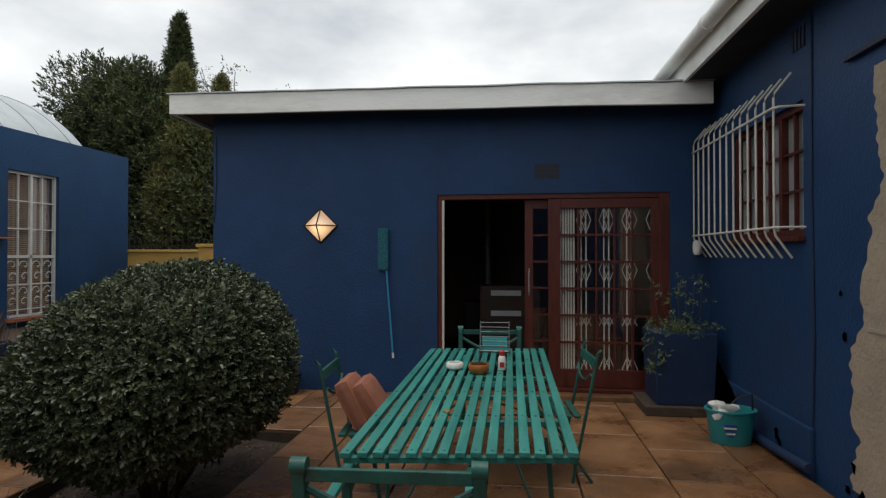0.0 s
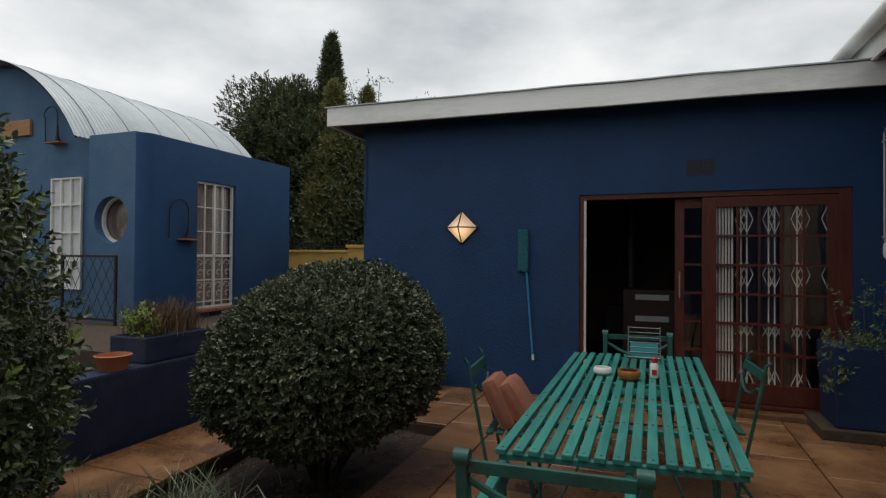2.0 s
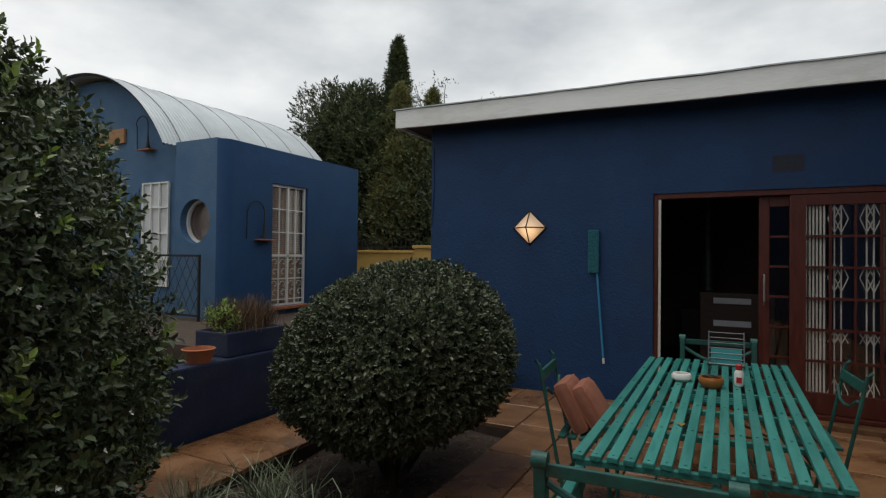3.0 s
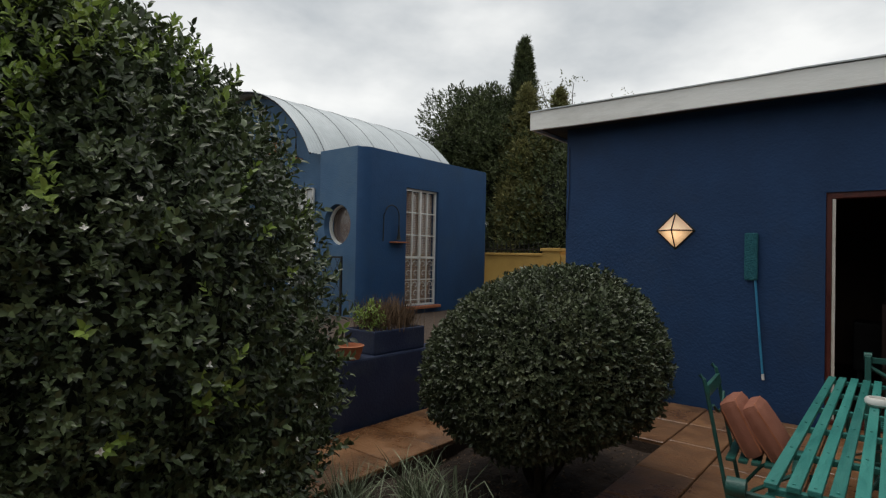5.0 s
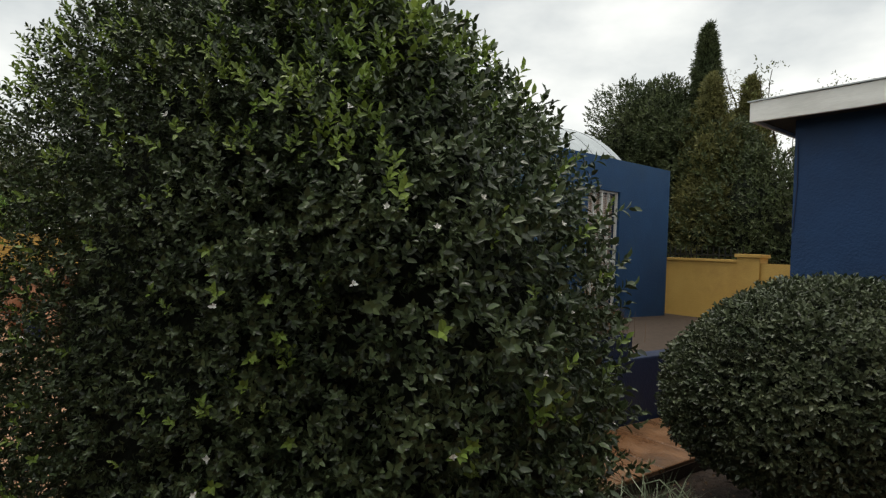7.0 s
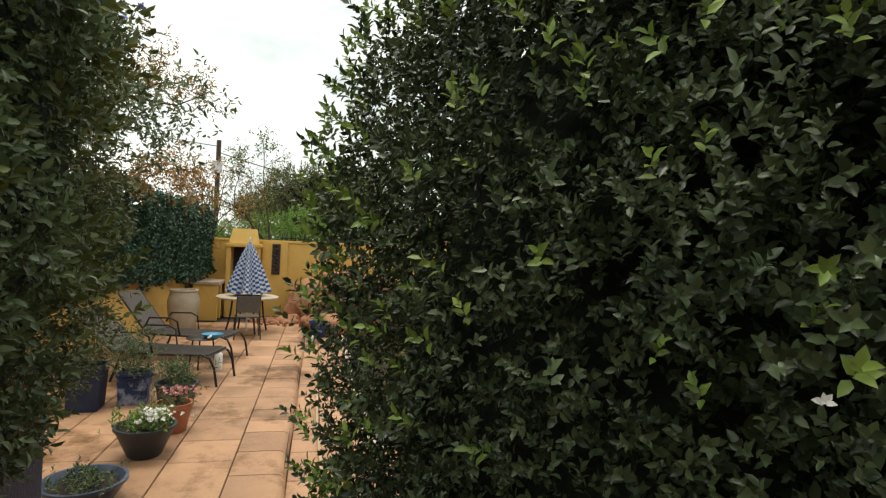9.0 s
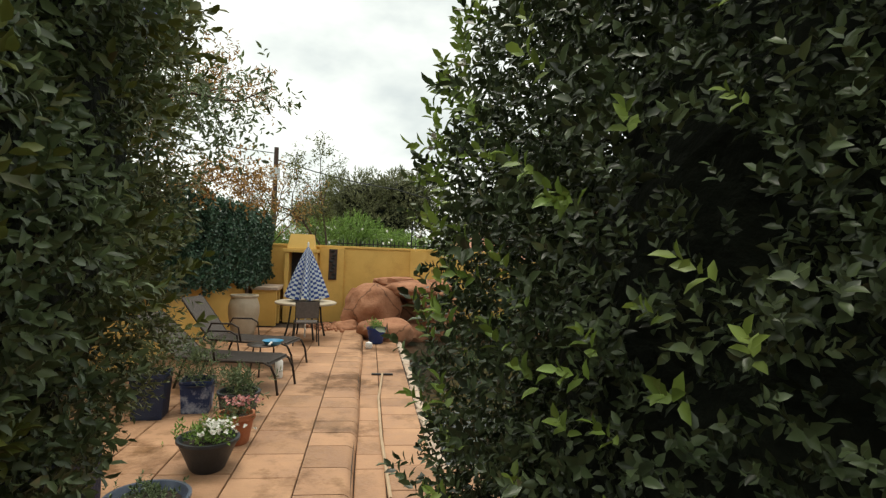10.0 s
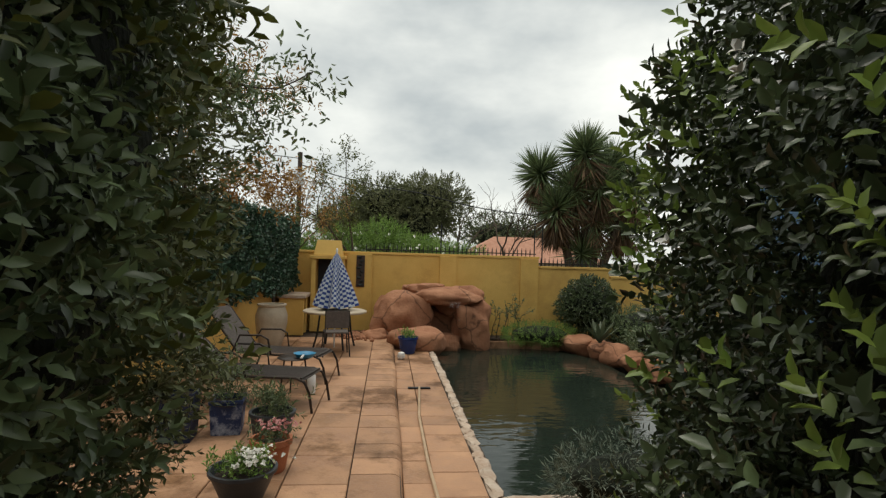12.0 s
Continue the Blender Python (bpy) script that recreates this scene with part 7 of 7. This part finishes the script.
# ---- beyond the walls ----
def wispy_tree(name, label, at, height, spread, leaf_mat, n_leaf, leaf, seed, kids=3, lean=(0, 0), depth=3):
    rng = np.random.default_rng(seed)
    t = thing(name, label, "tree", Matrix.Translation(at))
    bm = bmesh.new()
    tips = []
    branch(bm, (0, 0, 0), (lean[0], lean[1], 1), height * 0.42, 0.035 * height / 3, depth, rng, tips, spread, kids, 0.66)
    part("trunk", bm, BARK, t)
    if n_leaf:
        idx = rng.integers(0, len(tips), n_leaf)
        p = np.array([tips[i][0] for i in idx]) + rng.normal(size=(n_leaf, 3)) * 0.12
        scatter("crown", sprig(4, 1.2, 1.6, 0.7, rng), p, rng.normal(size=p.shape) + np.array((0, 0, -0.3)), leaf * rng.uniform(0.6, 1.3, n_leaf), leaf_mat, t, rng)
    return t


wispy_tree("autumn_tree", "slender tree with thin orange autumn leaves", (-10.5, -5.1, 0.2), 5.0, 0.6, LEAF_AUTUMN, 2000, 0.065, 81)
wispy_tree("autumn_tree", "slender tree with sparse orange and green leaves", (-17.2, -2.1, -1.0), 5.6, 0.5, LEAF_OLIVE, 800, 0.08, 82)
wispy_tree("autumn_tree", "thin bare sapling with a few orange leaves", (-16.9, -2.9, -1.0), 5.2, 0.5, LEAF_AUTUMN, 450, 0.08, 83)
wispy_tree("bending_shrub", "tall loose shrub with drooping twigs over the hedge", (-5.6, -3.3, -0.5), 4.6, 0.7, LEAF_LEFT, 2200, 0.055, 84, 3, (0.1, 0.25))
rng = np.random.default_rng(85)
t = thing("plumbago_bloom", "pale blue blossom cluster on the hedge", "flower", Matrix.Translation((-5.0, -2.0, 2.62)))
n = 60
p = rng.normal(size=(n, 3)) * 0.08
scatter("bloom", sprig(5, 1.3, 0.15, 1.8, rng), p, rng.normal(size=p.shape), np.full(n, 0.028), PETAL_BLUE, t, rng)

fh = tree("flowering_hedge", "bright green flowering hedge behind the wall", (-19.0, -0.9, -1.2), 1.2, 0.08, [((0, -3.0, 1.7), (1.1, 1.0, 1.45)), ((0.1, -1.7, 1.75), (1.1, 1.1, 1.6)), ((0, -0.4, 1.9), (1.2, 1.1, 1.75)), ((0.1, 0.9, 1.8), (1.1, 1.1, 1.6)), ((0, 2.0, 1.6), (1.0, 1.0, 1.35))], 0.11, 2900, LEAF_BRIGHT, 91, 2.4, 0.45, "hedge")
rng = np.random.default_rng(98)
n = 90
a = rng.uniform(0, 1.3, n)
p = np.column_stack((0.3 + 1.0 * np.cos(a), rng.uniform(-3.4, 2.5, n), 1.9 + 1.45 * np.sin(a)))
scatter("blossom", sprig(5, 1.3, 0.15, 1.8, rng), p, np.tile((0.6, 0.0, 1.0), (n, 1)), np.full(n, 0.06), PETAL, fh, rng, "white flower heads")["kind"] = "stuff"
tree("garden_tree", "rounded olive green tree beyond the garden", (-30.0, -0.5, -1.2), 2.5, 0.2, [((0, -1.0, 5.2), (1.6, 1.8, 1.3)), ((0, 1.5, 5.5), (1.6, 1.8, 1.3)), ((0, -2.6, 4.2), (1.4, 1.4, 1.0)), ((0, 0.2, 4.3), (1.6, 2.6, 1.3))], 0.13, 1700, LEAF_FAR, 93)
wispy_tree("bare_tree", "grey leafless tree beyond the garden", (-31.0, 4.6, -1.2), 8.0, 0.6, LEAF_TREE, 0, 0.1, 94, 4)
wispy_tree("bare_tree", "grey leafless tree with fine twigs", (-33.0, 3.0, -1.2), 8.0, 0.6, LEAF_TREE, 0, 0.1, 95, 4)
tree("far_tree", "dark tree behind the tiled roof", (-48.0, 8.0, -1.2), 3, 0.25, [((0, 0, 4.6), (2.5, 3.0, 1.8)), ((0, 4, 4.2), (2.5, 3.0, 1.8))], 0.25, 900, LEAF_TREE, 96)


def palm_head(t, c, n, length, rng):
    d = rng.normal(size=(n, 3)) + np.array((0, 0, 0.35))
    v = np.array([(-0.022, 0, 0), (0.022, 0, 0), (-0.02, 0.02, 0.6), (0.02, 0.02, 0.6), (0, 0.05, 1.0)])
    f = np.array([(0, 1, 2), (1, 3, 2), (2, 3, 4)])
    scatter("leaf_head", (v, f), np.tile(c, (n, 1)), d, length * rng.uniform(0.8, 1.1, n), LEAF_LEFT, t, rng, "ball of stiff sword leaves")
    n2 = n
    d = rng.normal(size=(n2, 3)) * 0.35 + np.array((0, 0, -1))
    scatter("dead_skirt", (v, f), np.tile(np.array(c) + np.array((0, 0, -0.2)), (n2, 1)), d, length * rng.uniform(0.8, 1.3, n2), HEATHER, t, rng, "hanging brown dead leaves")


rng = np.random.default_rng(97)
yt = thing("yucca_tree", "branched yucca with sword leaf heads and dead skirts", "tree", Matrix.Translation((-18.5, 4.42, -1.2)))
bm = bmesh.new()
heads = [(-0.2, -1.0, 5.3), (0.3, 0.2, 5.9), (-0.3, 1.2, 5.6), (0.2, 0.7, 4.9), (0.3, 1.7, 4.9), (0.2, -0.1, 4.8), (-0.1, 1.5, 4.0), (0.2, -0.6, 4.2)]
for hx, hy, hz in heads:
    tube(bm, [(0, 0.4, 0), (hx * 0.3, 0.4 + (hy - 0.4) * 0.4, hz * 0.55), (hx, hy, hz)], 0.16, 8, 0.08)
part("trunk", bm, BARK, yt)
for hd in heads:
    palm_head(yt, hd, 460, 0.95, rng)
palm_head(yt, (0.2, 0.2, 2.9), 200, 0.9, rng)
palm_head(yt, (0.1, 0.6, 3.9), 200, 0.9, rng)

hs = thing("tiled_house", "distant house with a pink clay tile roof", "house", Matrix.Translation((-42.0, 7.6, -1.2)))
part("wall", bx(-3, 3, -3.5, 6, 0, 2.6), PLASTER, hs)
bm = bmesh.new()
a = [bm.verts.new(q) for q in ((3.4, -4, 2.5), (3.4, 6.5, 2.5), (-3.4, 6.5, 2.5), (-3.4, -4, 2.5), (0, -1.0, 4.3), (0, 3.5, 4.3))]
for q in ((0, 1, 5, 4), (1, 2, 5), (2, 3, 4, 5), (3, 0, 4), (3, 2, 1, 0)):
    bm.faces.new([a[i] for i in q])
part("roof", bm, ROOF_TILE, hs)
pole = thing("telephone_pole", "dark timber utility pole with a grey box", "utility pole", Matrix.Translation((-21.0, -4.05, -1.2)))
bm = bmesh.new()
tube(bm, [(0, 0, 0), (0, 0, 6.0)], 0.09, 10, 0.075)
part("shaft", bm, WOOD_DARK, pole, "", True)
part("junction_box", bx(0.08, 0.22, -0.16, 0.16, 4.9, 5.3, bevel=0.02), CURTAIN, pole, "grey junction box")
for name, pts, r in (("overhead_cable", [(-21.0, -4.05, 4.4), (-20.5, 0, 3.55), (-20.2, 3.5, 2.95), (-20, 8, 2.5)], 0.018), ("overhead_cable", [(-21.0, -4.05, 4.6), (-21.0, -9.0, 5.3), (-21, -14, 6.5)], 0.014)):
    t = thing(name, "thin black cable strung from the pole", "cable")
    bm = bmesh.new()
    v = [Vector(q) for q in pts]
    tube(bm, [v[i].lerp(v[i + 1], k / 6) - Vector((0, 0, 0.1 * math.sin(math.pi * k / 6))) for i in range(3 if len(v) > 3 else 2) for k in range(6)] + [v[-1]], r, 5)
    part("wire", bm, IRON, t)

# spikes and tall posts on the west wall
t = thing("wall_spikes", "row of black steel spikes on the garden wall", "wall spikes", Matrix.Translation((FX - 0.1, 0, 1.56)))
for i in range(40):
    bm = bmesh.new()
    lathe(bm, [(0.012, 0), (0.014, 0.13), (0.0, 0.22)], 5, (0, -1.6 + i * 0.107, 0))
    part("spike", bm, IRON, t)
part("rail", bx(-0.008, 0.008, -1.65, 2.62, 0.05, 0.075), IRON, t)
t = thing("wall_spikes", "row of black steel spikes on the lower garden wall", "wall spikes", Matrix.Translation((FX - 0.1, 0, 1.33)))
for i in range(17):
    bm = bmesh.new()
    lathe(bm, [(0.012, 0), (0.014, 0.13), (0.0, 0.22)], 5, (0, 2.75 + i * 0.107, 0))
    part("spike", bm, IRON, t)
part("rail", bx(-0.008, 0.008, 2.7, 4.5, 0.05, 0.075), IRON, t)
for y, z, h in ((0.22, 1.56, 0.75), (2.58, 1.56, 0.95), (2.78, 1.33, 1.0)):
    t = thing("fence_post", "thin black electric fence post on the wall", "fence post", Matrix.Translation((FX - 0.12, y, z)), "fence posts")
    bm = bmesh.new()
    tube(bm, [(0, 0, 0), (0.02, 0, h)], 0.016, 6)
    part("post_rod", bm, IRON, t)


# the pool garden as a whole lies a little further west than its own plan says
WEST = Vector((-0.30, -0.10, 0))
pool_side = [o for o in scene.objects if o.parent is None and (o not in before or o.name in ("garden_step", "pool_terrace", "pool_walkway", "wall_yellow_west", "wall_yellow_south", "pool_water", "far_bed", "olive_hedge"))]
for o in pool_side:
    o.location += WEST
wispy_tree("autumn_tree", "thin twigs with scattered leaves above the flat roof", (-7.6, 13.4, -1.0), 7.9, 0.26, LEAF_OLIVE, 600, 0.10, 86)


# ---- paving slabs, last ----
def slab_mesh(w, l, t, material, round_edge=0.006):
    me = bpy.data.meshes.new("slab")
    bm = bmesh.new()
    r = bmesh.ops.create_cube(bm, size=1.0, matrix=Matrix.Diagonal((w, l, t, 1)))
    bmesh.ops.bevel(bm, geom=[e for e in bm.edges if all(v.co.z > 0 for v in e.verts)], offset=round_edge, segments=1, affect="EDGES")
    bm.to_mesh(me)
    bm.free()
    me.materials.append(material)
    return me


def pave(parent, x0, x1, y0, y1, z, widths, lengths, material, along_x, seed, gap=0.011, rise=0.0015):
    """Rows of slabs with broken joints between the given edges."""
    rng = random.Random(seed)
    cache = {}
    u0, u1, v0, v1 = (y0, y1, x0, x1) if along_x else (x0, x1, y0, y1)
    u, k = u0, 0
    while u < u1 - 0.02:
        w = min(widths[k % len(widths)], u1 - u)
        if u1 - u - w < 0.1:
            w = u1 - u
        v = v0 - rng.uniform(0, lengths[0] * 0.6)
        while v < v1 - 0.02:
            l = rng.choice(lengths)
            a, b = max(v, v0), min(v + l, v1)
            v += l
            if b - a < 0.06:
                continue
            key = (round(w, 2), round(b - a, 2))
            if key not in cache:
                cache[key] = slab_mesh(*((key[1] - gap, key[0] - gap) if along_x else (key[0] - gap, key[1] - gap)), 0.05, material)
            cu, cv = u + w / 2, (a + b) / 2
            shared("slab", cache[key], parent, pose(*((cv, cu) if along_x else (cu, cv)), z - 0.025 + rng.uniform(-rise, rise), rng.uniform(-0.12, 0.12), rng.uniform(-0.12, 0.12)))
        u += w
        k += 1


patio, terrace, walkway = (bpy.data.objects[k] for k in ("patio", "pool_terrace", "pool_walkway"))
pave(patio, -1.36, 2.04, -3.95, 5.88, 0.0, [0.61], [0.61, 0.75, 0.9], SLAB, False, 3)
pave(patio, -1.78, -1.36, -3.95, 5.88, 0.0, [0.42], [0.61, 0.75], SLAB, False, 4)
pave(patio, -3.9, -1.78, 4.48, 5.88, 0.0, [0.70], [0.61, 0.7], SLAB, True, 5)
pave(patio, -3.92, -3.12, 1.2, 4.48, 0.0, [0.80], [0.61, 0.5], SLAB, False, 6)
pave(patio, -3.9, -1.78, -1.9, -0.62, 0.0, [0.64], [0.61, 0.75], SLAB, True, 7)
pave(terrace, -14.5, -4.36, -4.4, -1.33, FZ, [0.47, 0.56, 0.5], [0.62, 0.8, 0.5], POOL_SLAB, True, 8)
pave(walkway, -14.3, -4.36, -0.90, -0.22, -0.395, [0.26, 0.42], [0.5, 0.62, 0.34], POOL_SLAB, True, 9)
pave(walkway, -6.80, -4.36, -0.22, 1.4, -0.395, [0.5], [0.5, 0.62], POOL_SLAB, True, 10)
# rounded coping along the terrace edge
rng = random.Random(11)
x = -4.36
while x > -14.4:
    l = rng.choice((0.36, 0.42, 0.5))
    bm = bmesh.new()
    prof = [(-1.33 + 0.006, FZ - 0.05), (-1.33 + 0.006, FZ)] + [(-0.985 + 0.09 * math.sin(a), FZ - 0.085 + 0.085 * math.cos(a)) for a in np.linspace(0, math.pi / 2, 6)] + [(-0.90, -0.45)]
    ends = []
    for xx in (x - 0.006, x - l + 0.006):
        ends.append([bm.verts.new((xx, y + 0.012 * math.sin(xx * 2.1) * (y > -1.0), z)) for y, z in prof])
    for i in range(len(prof) - 1):
        bm.faces.new((ends[0][i], ends[0][i + 1], ends[1][i + 1], ends[1][i]))
    bm.faces.new(ends[0])
    bm.faces.new(ends[1][::-1])
    part("coping_slab", bm, POOL_SLAB, terrace, "", True)
    x -= l
# rough stones along the pool edge
k = 0
x = -6.95
while x > -14.0:
    l = rng.uniform(0.16, 0.30)
    bm = bmesh.new()
    rock_shape(bm, (x - l / 2, -0.15, -0.420), (l / 2 * 1.35, 0.058, 0.026), 100 + k, 0.38, 2)
    part("edge_stone", bm, ROCK_GREY, walkway)
    x -= l
    k += 1
y = -0.1
while y < 1.5:
    l = rng.uniform(0.18, 0.30)
    bm = bmesh.new()
    rock_shape(bm, (-6.88, y + l / 2, -0.420), (0.058, l / 2 * 1.35, 0.026), 100 + k, 0.2, 2)
    part("edge_stone", bm, ROCK_GREY, walkway)
    y += l
    k += 1
y = -0.05
while y < 3.1:
    l = rng.uniform(0.35, 0.55)
    part("pool_ledge", bx(-15.25, -14.9, y, y + l - 0.01, -0.6, -0.40, bevel=0.012), POOL_SLAB, walkway)
    y += l
